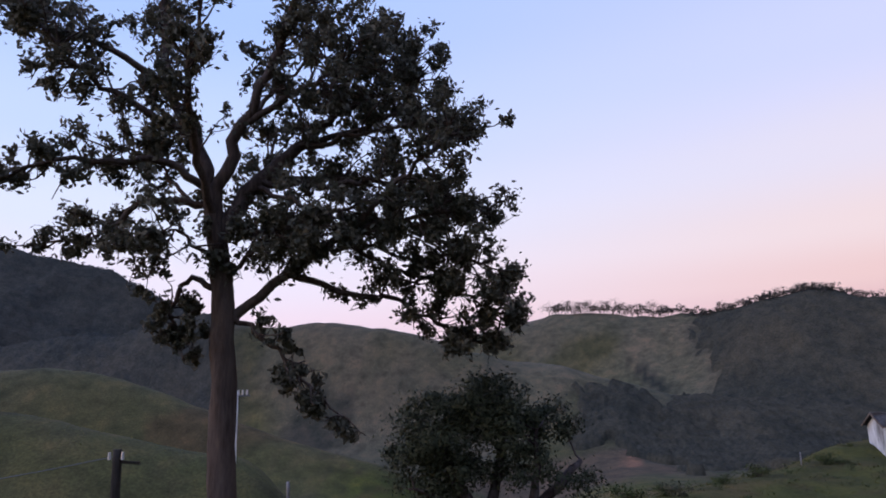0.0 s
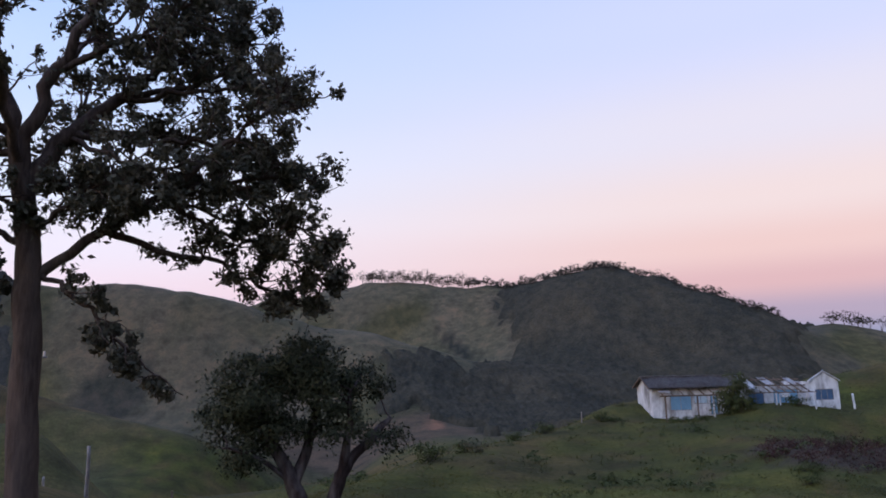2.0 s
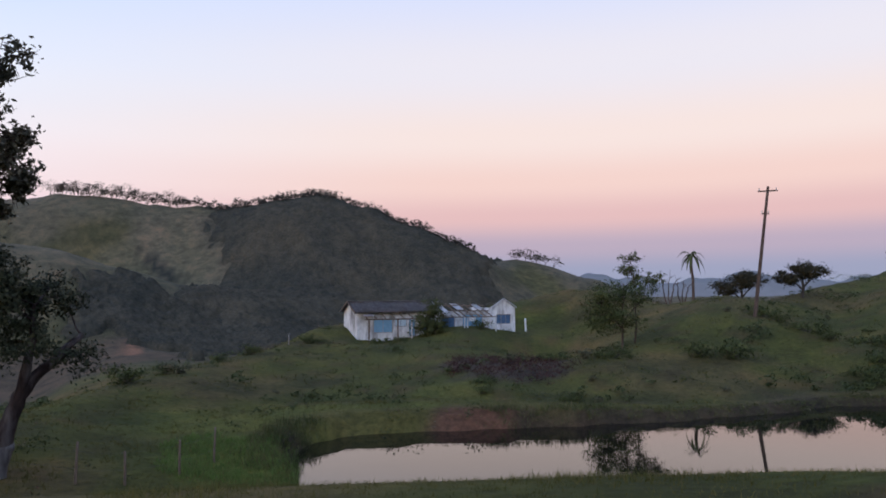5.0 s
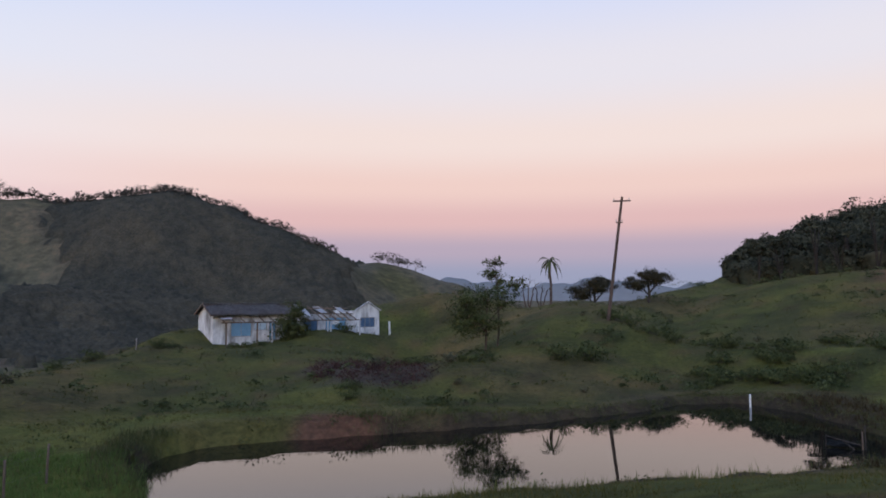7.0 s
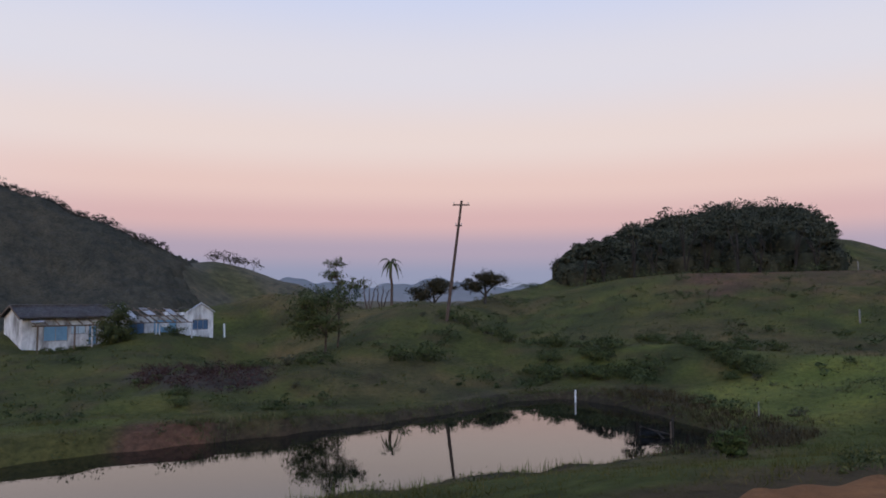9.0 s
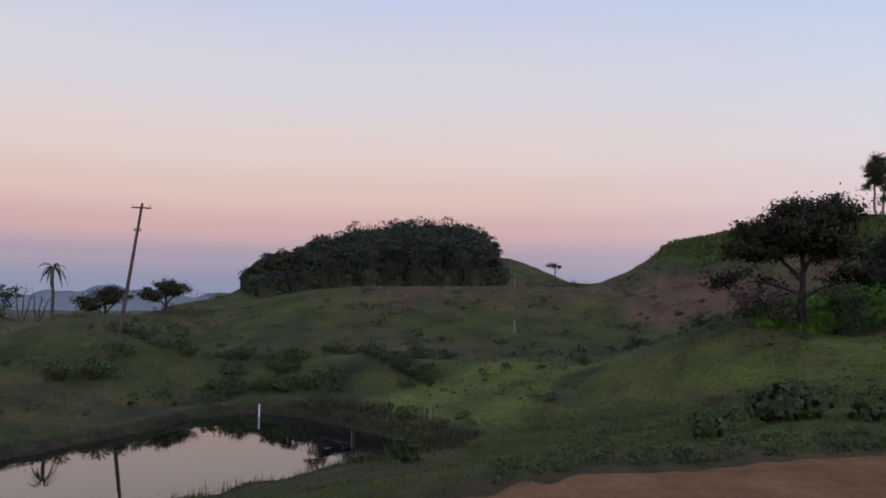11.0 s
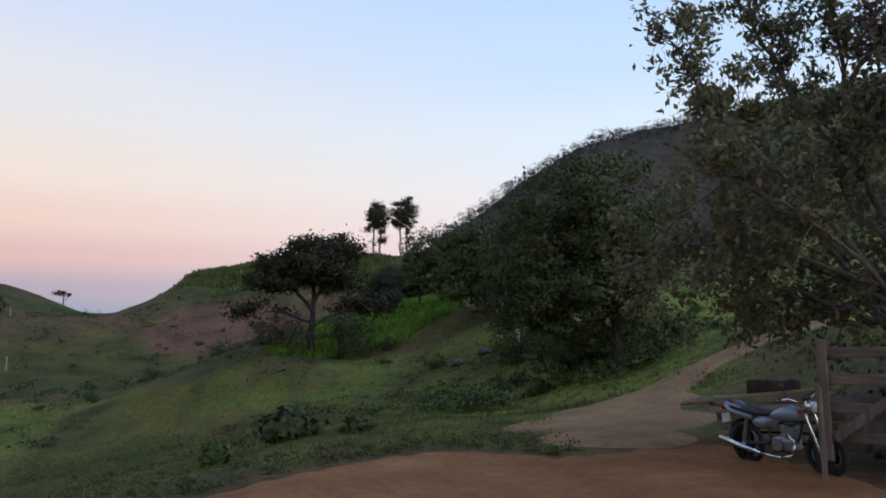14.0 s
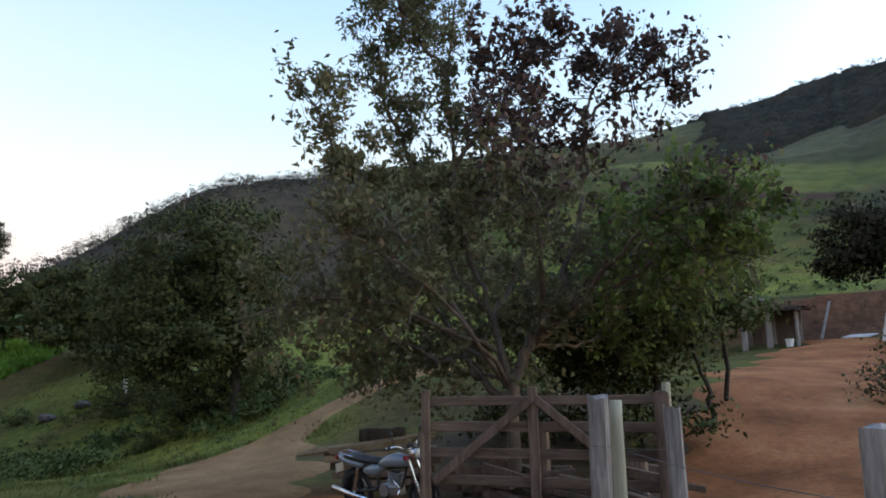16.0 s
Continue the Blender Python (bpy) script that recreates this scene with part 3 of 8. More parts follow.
# far pasture brown with haze mixed in
C_FAR_HAZE = np.array((0.088, 0.074, 0.056))
C_FOREST = np.array((0.032, 0.031, 0.026))


def patch(X, Y, x, y, rx, ry, turn=0.0, ragged=0.35):
    """A ragged-edged patch, 1 inside and 0 outside."""
    c, s = math.cos(turn), math.sin(turn)
    u, v = (c * (X - x) + s * (Y - y)) / rx, (-s * (X - x) + c * (Y - y)) / ry
    r = np.sqrt(u * u + v * v) + ragged * waves(X, Y, 0.9 * max(rx, ry), 8, 2) * 0.6
    return smooth(1.15, 0.8, r)


def crop_field(X, Y):
    """The young crop behind the flat-topped tree, 1 inside and 0 outside."""
    d, az = np.hypot(X, Y), np.degrees(np.arctan2(X, Y))
    e = 0.9 * waves(X, Y, 3.5, 8, 4)
    return smooth(106.6, 108.2, az + 0.4 * e) * smooth(122.6, 120.6, az + 0.4 * e) * smooth(43.6, 47.0, d + e - 0.22 * (az - 110)) * smooth(66, 61, d)


def forest_mask(X, Y):
    """Where woods cover the far hills."""
    d = np.hypot(X, Y)
    az = np.degrees(np.arctan2(X, Y))
    w = waves(X, Y, 120.0, 8, 6)
    rag = waves(X, Y, 26.0, 8, 3) + 0.6 * waves(X, Y, 10.0, 8, 9)
    az, d = az + 0.9 * rag, d + 9 * rag
    left = smooth(-12, -19, az + 4 * w) * smooth(235, 300, d + 30 * w)
    dark = smooth(17.5, 22, az + 2.5 * w) * smooth(43, 38, az) * smooth(190, 260, d + 30 * w) * (1 - 0.45 * smooth(0.45, 0.9, waves(X, Y, 40, 8, 1)))
    foot = smooth(8, 10.5, az) * smooth(44, 36, az) * smooth(-8, 6, d - np.interp(az, [8, 10, 15, 18, 21], [232, 229, 216, 194, 200])) * smooth(274, 250, d)
    right = smooth(120, 125, az + 2 * w) * smooth(147, 140, az + 2 * w) * smooth(120, 150, d + 20 * w)
    top = smooth(169, 173, np.abs(az)) * smooth(205, 228, d + 18 * w)
    return np.clip(np.maximum.reduce([left, dark, foot, right * 0.9, top * 0.9]), 0, 1)


YARD = ([60, 66, 70, 82, 92.5, 103, 112, 118, 123, 128, 133, 140, 150, 165, 190, 215, 300, 420], [2.8, 4.7, 5.4, 6.7, 7.65, 8.6, 9.7, 10.5, 10.5, 9.9, 10.5, 11.4, 8.9, 7.4, 6.4, 4.5, 2.9, 2.8])


def cover(X, Y):
    d = np.hypot(X, Y)
    az = np.degrees(np.arctan2(X, Y))
    w1, w2 = waves(X, Y, 7.0, 8, 0), waves(X, Y, 26.0, 8, 10)
    col = np.zeros(X.shape + (3,)) + C_GRASS

    def lay(mask, c):
        nonlocal col
        col = col + np.clip(mask, 0, 1)[..., None] * (c - col)

    lay(0.68 * smooth(-0.05, 0.6, w2 + 0.5 * w1), C_DRY)
    lay(0.4 * smooth(0.1, 0.8, -w2 + 0.5 * w1), C_LUSH)
    lay(0.75 * smooth(0.15, 0.65, w1 - 0.4 * w2) * smooth(20, 34, d), C_SCRUB)
    lay(0.65 * smooth(0.3, 0.75, waves(X, Y, 4.0, 8, 14)) * smooth(14, 26, d), C_DRY * 0.7)
    # with distance the pasture pales and greys, haze laid in as colour
    lay(smooth(140, 210, d) * 0.85, C_FAR_HAZE)
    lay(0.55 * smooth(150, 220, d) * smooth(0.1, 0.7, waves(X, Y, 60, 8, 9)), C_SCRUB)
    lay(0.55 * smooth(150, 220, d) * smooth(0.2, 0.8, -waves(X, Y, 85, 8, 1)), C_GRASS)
    # pastures on the near hills to the north-west
    lay(0.7 * smooth(-6, -12, az) * smooth(60, 75, d) * smooth(230, 195, d), np.array((0.064, 0.059, 0.028)))
    lay(patch(X, Y, -50, 158, 13, 8, 0.2) * 0.45, C_SOIL * 0.42)
    lay(patch(X, Y, -36, 172, 30, 12, -0.2), C_DRY * 0.8)
    lay(patch(X, Y, -60, 86, 22, 12, 0.2), C_DRY * 0.8)
    lay(patch(X, Y, 32, 195, 28, 26), np.array((0.082, 0.058, 0.040)))
    lay(patch(X, Y, -44, 255, 12, 12, 0.2, 0.5) * 0.8, C_FOREST)
    lay(patch(X, Y, 22, 130, 20, 26) * 0.7, C_DRY)
    lay(0.8 * smooth(3, 8, az) * smooth(26, 20, az) * smooth(215, 260, d) * smooth(620, 520, d) * (0.55 + 0.45 * smooth(-0.5, 0.3, waves(X, Y, 60, 8, 2))), np.array((0.094, 0.081, 0.055)))
    lay(patch(X, Y, 95, 343, 3.5, 20, 0.22, 0.3), C_FOREST * 0.9)
    lay(patch(X, Y, 70, 372, 22, 9, 0.1) * 0.6, C_SCRUB)
    lay(patch(X, Y, 49, 203, 2.2, 13, -0.2, 0.2), C_SOIL * 1.3)
    # bare dirt scars and scrub bands round the pond
    p = pond_distance(X, Y)
    lay(smooth(2.6, 0.6, p) * smooth(60, 50, d) * 0.75, C_MUD)
    lay(smooth(1.3, 0.5, p) * smooth(60, 50, d), C_MUD * 0.5)
    lay(smooth(4.6, 3.0, p + 0.8 * w1) * smooth(71, 76, az) * smooth(91, 87, az) * smooth(29, 33, d) * 0.9, np.array((0.040, 0.028, 0.017)))
    lay(patch(X, Y, 27, -2, 15, 6.0, 0.0, 0.5) * 0.5, C_LUSH * 0.9)
    lay(patch(X, Y, 18.8, 28.0, 5.2, 1.7, -0.5, 0.2), C_SOIL * 0.6)
    lay(patch(X, Y, 32.2, 36.0, 4.4, 5.4, -0.6) * 0.9, np.array((0.055, 0.039, 0.033)))
    lay(patch(X, Y, 13.5, 32, 8, 4, -0.4) * 0.6, C_LUSH)
    lay(patch(X, Y, 9.6, 24.0, 3.0, 4.0, 0.3) * 0.8, C_LUSH)
    lay(patch(X, Y, 47, 2.5, 11, 5.5, -0.35, 0.45) * 0.8, C_LUSH * 1.15)
    lay(patch(X, Y, 66, 22, 14, 3.0, 0.25) * 0.6, C_SCRUB)
    lay(smooth(77, 80, az) * smooth(101, 93, az) * smooth(84, 93, d + 4 * w1) * smooth(122, 112, d + 4 * w1) * (0.55 + 0.4 * smooth(-0.3, 0.4, w2)), C_SOIL * 0.62)
    lay(patch(X, Y, 83, -21, 11, 8.5, 0.4), C_SOIL * 0.72)
    lay(patch(X, Y, 91, -41, 11, 9, -0.4) * 0.85, C_SOIL * 0.62)
    lay(patch(X, Y, 64, -26, 9, 4.0, -0.4) * 0.9, C_SOIL * 0.6)
    lay(smooth(2.2, 0.6, np.abs(crop_field(X, Y) - 1.0) * 1.6) * 0.6 * (crop_field(X, Y) > 0.02), C_SOIL * 0.5)
    lay(smooth(0.35, 0.65, crop_field(X, Y)), C_CROP)
    lay(patch(X, Y, 118, -38, 26, 16, 0.2) * 0.9, C_CROP * 0.55)
    lay(patch(X, Y, 4.6, -11.0, 6.5, 4.6, 0.2), C_MUD * 0.8)
    lay(patch(X, Y, 8.2, -9.8, 2.4, 2.2, 0.2) * 0.8, C_MUD)
    lay(patch(X, Y, 17, -10, 12, 7, -0.6, 0.4) * 0.6, C_LUSH)
    lay(patch(X, Y, 20, -16, 9, 6, -0.6, 0.3) * 0.8, C_LUSH * 1.6)
    # mottled slope between the crop and the track
    lay(patch(X, Y, 32, -17.5, 10, 6.5, 0.5, 0.4) * 0.85, C_LUSH * 1.15)
    lay(patch(X, Y, 32, -17.5, 12, 7.5, 0.5, 0.3) * 0.6 * smooth(0.1, 0.6, waves(X, Y, 5.0, 8, 3)), C_DRY * 0.9)
    # worn margin of the yard
    e = np.interp(az, YARD[0], YARD[1])
    lay(0.75 * smooth(1.3, 0.1, d - e + 0.5 * waves(X, Y, 1.6, 8, 6)) * smooth(66, 74, az), C_SOIL * 0.55)
    # scars on the southern hill
    lay(patch(X, Y, 10, -95, 60, 26, 0.0) * 0.6, C_LUSH)
    lay(patch(X, Y, 46, -62, 20, 22, 0.0) * 0.9, np.array((0.084, 0.081, 0.024)))
    lay(smooth(138, 146, az) * smooth(130, 160, d) * 0.7, np.array((0.086, 0.085, 0.037)))
    lay(patch(X, Y, -6, -172, 26, 12, 0.2) * 0.8 * (Y < 0), C_SCRUB)
    lay(patch(X, Y, 16, -133, 16, 4.0, 0.05, 0.25), C_SOIL * 0.42)
    lay(patch(X, Y, -8, -122, 16, 4.0, 0.1, 0.4) * 0.7, C_SCRUB)
    lay(patch(X, Y, -2, -33.6, 9, 1.6, 0.0, 0.15), C_SOIL * 0.7)
    lay(patch(X, Y, 16, -66, 40, 26, 0.2) * 0.85, C_LUSH * 1.7)
    lay(smooth(165, 170, np.abs(az)) * smooth(40, 55, d) * smooth(140, 125, d) * 0.55 * smooth(0.1, 0.6, waves(X, Y, 8.0, 8, 5)), C_DRY * 0.8)
    lay(patch(X, Y, 20, -150, 40, 14, 0.1) * 0.6, C_LUSH * 1.5)
    lay(forest_mask(X, Y), C_FOREST)
    # the north-western wood's floor is greyed as well, in place of haze
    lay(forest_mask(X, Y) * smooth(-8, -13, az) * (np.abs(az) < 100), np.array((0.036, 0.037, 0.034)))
    return col


def ground_sheet():
    """The whole ground as one sheet, finer where it is near."""
    az = [radians(a) for a in list(np.arange(-52, 192, 0.52)) + list(np.arange(192, 308, 3.0))]
    rr = [0.0]
    r = 0.8
    while r < 700:
        rr.append(r)
        r *= 1.0 + (0.034 if r < 25 else 0.024 if r < 130 else 0.018)
    while r < 7000:
        rr.append(r)
        r *= 1.12
    A, R = np.meshgrid(np.array(az), np.array(rr[1:]))
    X, Y = R * np.sin(A), R * np.cos(A)
    Z = land(X, Y)
    n, m = X.shape
    V = np.stack([X, Y, Z], -1).reshape(-1, 3)
    V = np.vstack([V, [[0, 0, ground_at(0, 0)]]])
    idx = np.arange(n * m).reshape(n, m)
    nxt = np.roll(idx, -1, 1)
    F = np.stack([idx[:-1], idx[1:], nxt[1:], nxt[:-1]], -1).reshape(-1, 4)
    faces = [tuple(f) for f in F.tolist()] + [(n * m, int(a), int(b)) for a, b in zip(idx[0], nxt[0])]
    ob = link_mesh("ground", V, faces, M_GROUND, smooth=True)
    att = ob.data.color_attributes.new("cover", "FLOAT_COLOR", "POINT")
    col = np.ones((len(V), 4))
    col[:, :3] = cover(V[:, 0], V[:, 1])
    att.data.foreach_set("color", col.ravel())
    return tagged(ob, "rolling green pasture hills with dry and scrubby patches", "ground", kind="structure")


ground_sheet()

# the pond's surface
rim = [Vector((x, y)) for x, y in POND]
mid = sum(rim, Vector((0, 0))) / len(rim)
V = [(mid.x, mid.y, 0)] + [(*(q + (q - mid).normalized() * 2.0), 0) for q in rim]
# fan out from the middle in rings so that the sheet stays flat and even
link = [(0, i, i % len(rim) + 1) for i in range(1, len(rim) + 1)]
tagged(link_mesh("water", V, link, M_WATER), "still dark pond mirroring the evening sky", "pond", kind="structure")


def drape(V):
    V = np.array(V, float)
    V[:, 2] += land(V[:, 0], V[:, 1])
    return V


def strip_surface(name, inner, outer, lift, mat, a0, a1, da, rings, label, category, taper=0.5, closed=False):
    """A dirt surface laid on the ground between two distances, its edges sinking under the grass."""
    az = np.arange(a0, a1 + 1e-6, da)
    V, F = [], []
    for a in az:
        r0, r1 = inner(a), outer(a)
        for j in range(rings + 1):
            t = j / rings
            r = r0 + (r1 - r0) * t
            x, y = polar(a, r)
            edge = min(smooth(0, taper, (1 - t) * abs(r1 - r0)), 1.0 if closed else smooth(0, 3.0, min(a - a0, a1 - a)))
            V.append((x, y, -0.06 + (lift + 0.06) * float(edge)))
    n = rings + 1
    for i in range(len(az) - 1):
        for j in range(rings):
            F.append((i * n + j, i * n + j + 1, (i + 1) * n + j + 1, (i + 1) * n + j))
    return tagged(link_mesh(name, drape(V), F, mat, smooth=True), label, category, kind="structure")


def ribbon(name, pts, widths, lift, mat, label, category, across=8, step=0.25):
    """A dirt track along a line, draped on the ground."""
    P = [Vector(p) for p in pts]
    line = []
    for i in range(len(P) - 1):
        p0, p1, p2, p3 = P[max(i - 1, 0)], P[i], P[i + 1], P[min(i + 2, len(P) - 1)]
        k = max(2, int((p2 - p1).length / step))
        for j in range(k):
            t = j / k
            q = 0.5 * (2 * p1 + (p2 - p0) * t + (2 * p0 - 5 * p1 + 4 * p2 - p3) * t * t + (3 * p1 - p0 - 3 * p2 + p3) * t ** 3)
            line.append((q, widths[i] + (widths[i + 1] - widths[i]) * t))
    V, F = [], []
    for i, (q, w) in enumerate(line):
        d = (line[min(i + 1, len(line) - 1)][0] - line[max(i - 1, 0)][0]).normalized()
        s = Vector((-d.y, d.x))
        wl = w * (1 + 0.25 * float(waves(np.array(q.x), np.array(q.y), 2.4, 8, 5)))
        for j in range(across + 1):
            t = j / across * 2 - 1
            x, y = q + s * t * wl / 2
            edge = float(smooth(1.0, 0.72, abs(t))) * float(smooth(0, 4, min(i, len(line) - 1 - i)))
            V.append((x, y, -0.08 + (lift + 0.08) * edge))
    n = across + 1
    for i in range(len(line) - 1):
        for j in range(across):
            F.append((i * n + j, (i + 1) * n + j, (i + 1) * n + j + 1, i * n + j + 1))
    return tagged(link_mesh(name, drape(V), F, mat, smooth=True), label, category, kind="structure")


def yard_edge(a):
    base = np.interp(a, YARD[0], YARD[1])
    x, y = polar(a, base)
    return float(base + 0.10 * waves(np.array(x), np.array(y), 2.6, 8, 3) + 0.15 * waves(np.array(x), np.array(y), 0.7, 8, 9))


strip_surface("road", lambda a: 0.01, yard_edge, 0.045, M_ROAD, 60, 420, 0.4, 26, "bare reddish dirt road edged with grass", "road", closed=True)
ribbon("dirt_track", [(7.6, -7.0), (9.6, -8.9), (11.6, -10.6), (12.9, -12.9), (13.2, -14.6), (13.1, -16.4), (12.4, -18.6), (11.2, -21.4)], [1.5, 3.2, 4.4, 3.0, 1.9, 1.6, 1.4, 1.2], 0.05, M_TRACK, "pale worn dirt track leading uphill through grass", "track")
ribbon("red_driveway", [(1.2, -8.0), (1.3, -12.0), (1.2, -17.0), (0.9, -22.0), (0.2, -27.0), (-1.5, -31.0)], [3.0, 4.2, 5.0, 5.6, 7.5, 9.5], 0.06, M_REDSOIL, "bare red earth driveway rutted and sloping uphill", "driveway", 14)


# ---- plants ----
def leaf_mesh(name, P, size, rng, mat, parent=None, label="", aspect=0.42, droop=0.0, spread=0.35, facing=None, tilt=0.35):
    """Many single leaves, each a bent blade of two facets, at the points P."""
    P = np.asarray(P, float)
    n = len(P)
    d = rng.normal(size=(n, 3))
    d[:, 2] -= droop
    d /= np.linalg.norm(d, axis=1, keepdims=True)
    if facing is not None:
        # leaves lie along the crown's surface
        f = facing + tilt * rng.normal(size=(n, 3))
        f /= np.linalg.norm(f, axis=1, keepdims=True)
        f *= np.where((f * facing).sum(1, keepdims=True) < 0, -1.0, 1.0)
        d = d - f * (d * f).sum(1, keepdims=True)
        d /= np.linalg.norm(d, axis=1, keepdims=True) + 1e-9
        s = np.cross(d, f)
    else:
        s = np.cross(d, rng.normal(size=(n, 3)))
    s /= np.linalg.norm(s, axis=1, keepdims=True) + 1e-9
    k = np.cross(d, s)
    L = (size * (1 + spread * rng.uniform(-1, 1, n)))[:, None]
    w = L * aspect * 0.5
    base, tip = P - d * L * 0.5, P + d * L * 0.5
    mid = P + k * L * 0.10 - d * L * 0.05
    V = np.stack([base, mid + s * w, tip, mid - s * w], 1).reshape(-1, 3)
    F = np.arange(4 * n).reshape(n, 4)
    me = bpy.data.meshes.new(name)
    me.vertices.add(4 * n)
    me.vertices.foreach_set("co", V.ravel())
    me.loops.add(4 * n)
    me.loops.foreach_set("vertex_index", F.ravel())
    me.polygons.add(n)
    me.polygons.foreach_set("loop_start", np.arange(0, 4 * n, 4))
    me.update(calc_edges=True)
    if facing is not None:
        # shade the leaves as one rounded crown
        g = facing / (np.linalg.norm(facing, axis=1, keepdims=True) + 1e-9)
        me.normals_split_custom_set_from_vertices(np.repeat(g, 4, 0).tolist())
    me.materials.append(mat)
    ob = new(name, me)
    if parent is not None:
        ob.parent = parent
    if label:
        ob["label"] = label
    return ob


class Wood:
    """Trunk, limbs and twigs of one plant."""

    def __init__(self, seed):
        self.rng = np.random.RandomState(seed)
        self.V, self.F, self.leaves = [], [], []

    def tube(self, pts, r0, r1, sides=6):
        P = [np.asarray(p, float) for p in pts]
        base = len(self.V)
        n = len(P)
        for i, p in enumerate(P):
            d = P[min(i + 1, n - 1)] - P[max(i - 1, 0)]
            d = d / (np.linalg.norm(d) + 1e-9)
            a = np.cross(d, (0.31, 0.87, 0.38))
            a = a / (np.linalg.norm(a) + 1e-9)
            b = np.cross(d, a)
            r = r0 + (r1 - r0) * i / (n - 1)
            for j in range(sides):
                t = 2 * math.pi * j / sides
                rr = r * (1 + 0.10 * math.sin(3 * t + i * 0.8) * (sides > 6))
                self.V.append(p + rr * (math.cos(t) * a + math.sin(t) * b))
        for i in range(n - 1):
            for j in range(sides):
                q = base + i * sides
                self.F.append((q + j, q + (j + 1) % sides, q + sides + (j + 1) % sides, q + sides + j))
        self.F.append(tuple(base + (n - 1) * sides + j for j in range(sides)))
        return P

    def limb(self, pts, r0, r1, sides=7, steps=5, wobble=0.04):
        """A limb curving smoothly through the points."""
        P = [np.asarray(p, float) for p in pts]
        out = []
        for i in range(len(P) - 1):
            p0, p1, p2, p3 = P[max(i - 1, 0)], P[i], P[i + 1], P[min(i + 2, len(P) - 1)]
            for j in range(steps):
                t = j / steps
                q = 0.5 * (2 * p1 + (p2 - p0) * t + (2 * p0 - 5 * p1 + 4 * p2 - p3) * t * t + (3 * p1 - p0 - 3 * p2 + p3) * t ** 3)
                out.append(q + self.rng.normal(size=3) * wobble * (i + j > 0))
        out.append(P[-1])
        return self.tube(out, r0, r1, sides)

    def spray(self, path, n, length, r, start=0.25, up=0.15, turn=0.9, depth=1, leaves=12, cluster=0.3, bare=0.0):
        """Side branches along a limb, forking into leafy twigs."""
        rng = self.rng
        m = len(path)
        for _ in range(n):
            f = start + (1 - start) * rng.uniform() ** 0.8
            i = min(m - 2, int(f * (m - 1)))
            p = path[i] + (path[i + 1] - path[i]) * rng.uniform()
            along = path[i + 1] - path[i]
            along = along / (np.linalg.norm(along) + 1e-9)
            d = along * rng.uniform(0.2, 0.9) + rng.normal(size=3) * turn * 0.6
            d[2] += up
            d = d / np.linalg.norm(d)
            L = length * rng.uniform(0.55, 1.2) * (1.1 - 0.4 * f)
            pts = [p]
            k = 4
            for s in range(k):
                d = d + rng.normal(size=3) * 0.28
                d[2] += 0.06 * up
                d = d / np.linalg.norm(d)
                pts.append(pts[-1] + d * L / k)
            self.tube(pts, r, r * 0.35, 3 if depth == 0 else 4)
            if depth > 0:
                self.spray(pts, max(3, int(3 + 2 * rng.uniform())), length * 0.5, r * 0.5, 0.2, up, turn, depth - 1, leaves, cluster, bare)
            elif rng.uniform() >= bare:
                c = np.array(pts)
                pick = c[rng.randint(1, k + 1, leaves)]
                self.leaves.append(pick + rng.normal(size=(leaves, 3)) * cluster * L * 0.5)

    def build(self, parent, bark, name="trunk"):
        return link_mesh(name, self.V, self.F, bark, parent, smooth=True)


def gather(L, rng, size, pull):
    """Draw leaves together into clumps about the given size, leaving gaps between them."""
    C = L[rng.permutation(len(L))]
    keep = [C[0]]
    for c in C[1:4000]:
        if np.min(np.sum((np.array(keep) - c) ** 2, 1)) > size * size:
            keep.append(c)
    K = np.array(keep)
    near = np.concatenate([np.argmin(np.sum((q[:, None] - K[None]) ** 2, 2), 1) for q in np.array_split(L, max(1, len(L) // 2000))])
    return L + (K[near] - L) * pull * rng.uniform(0.6, 1.2, (len(L), 1))


def tree_frame(x, y, az):
    """A frame at a tree's base whose x runs across the view from the yard."""
    return Matrix.Translation((x, y, ground_at(x, y))) @ Matrix.Rotation(-radians(az), 4, "Z")


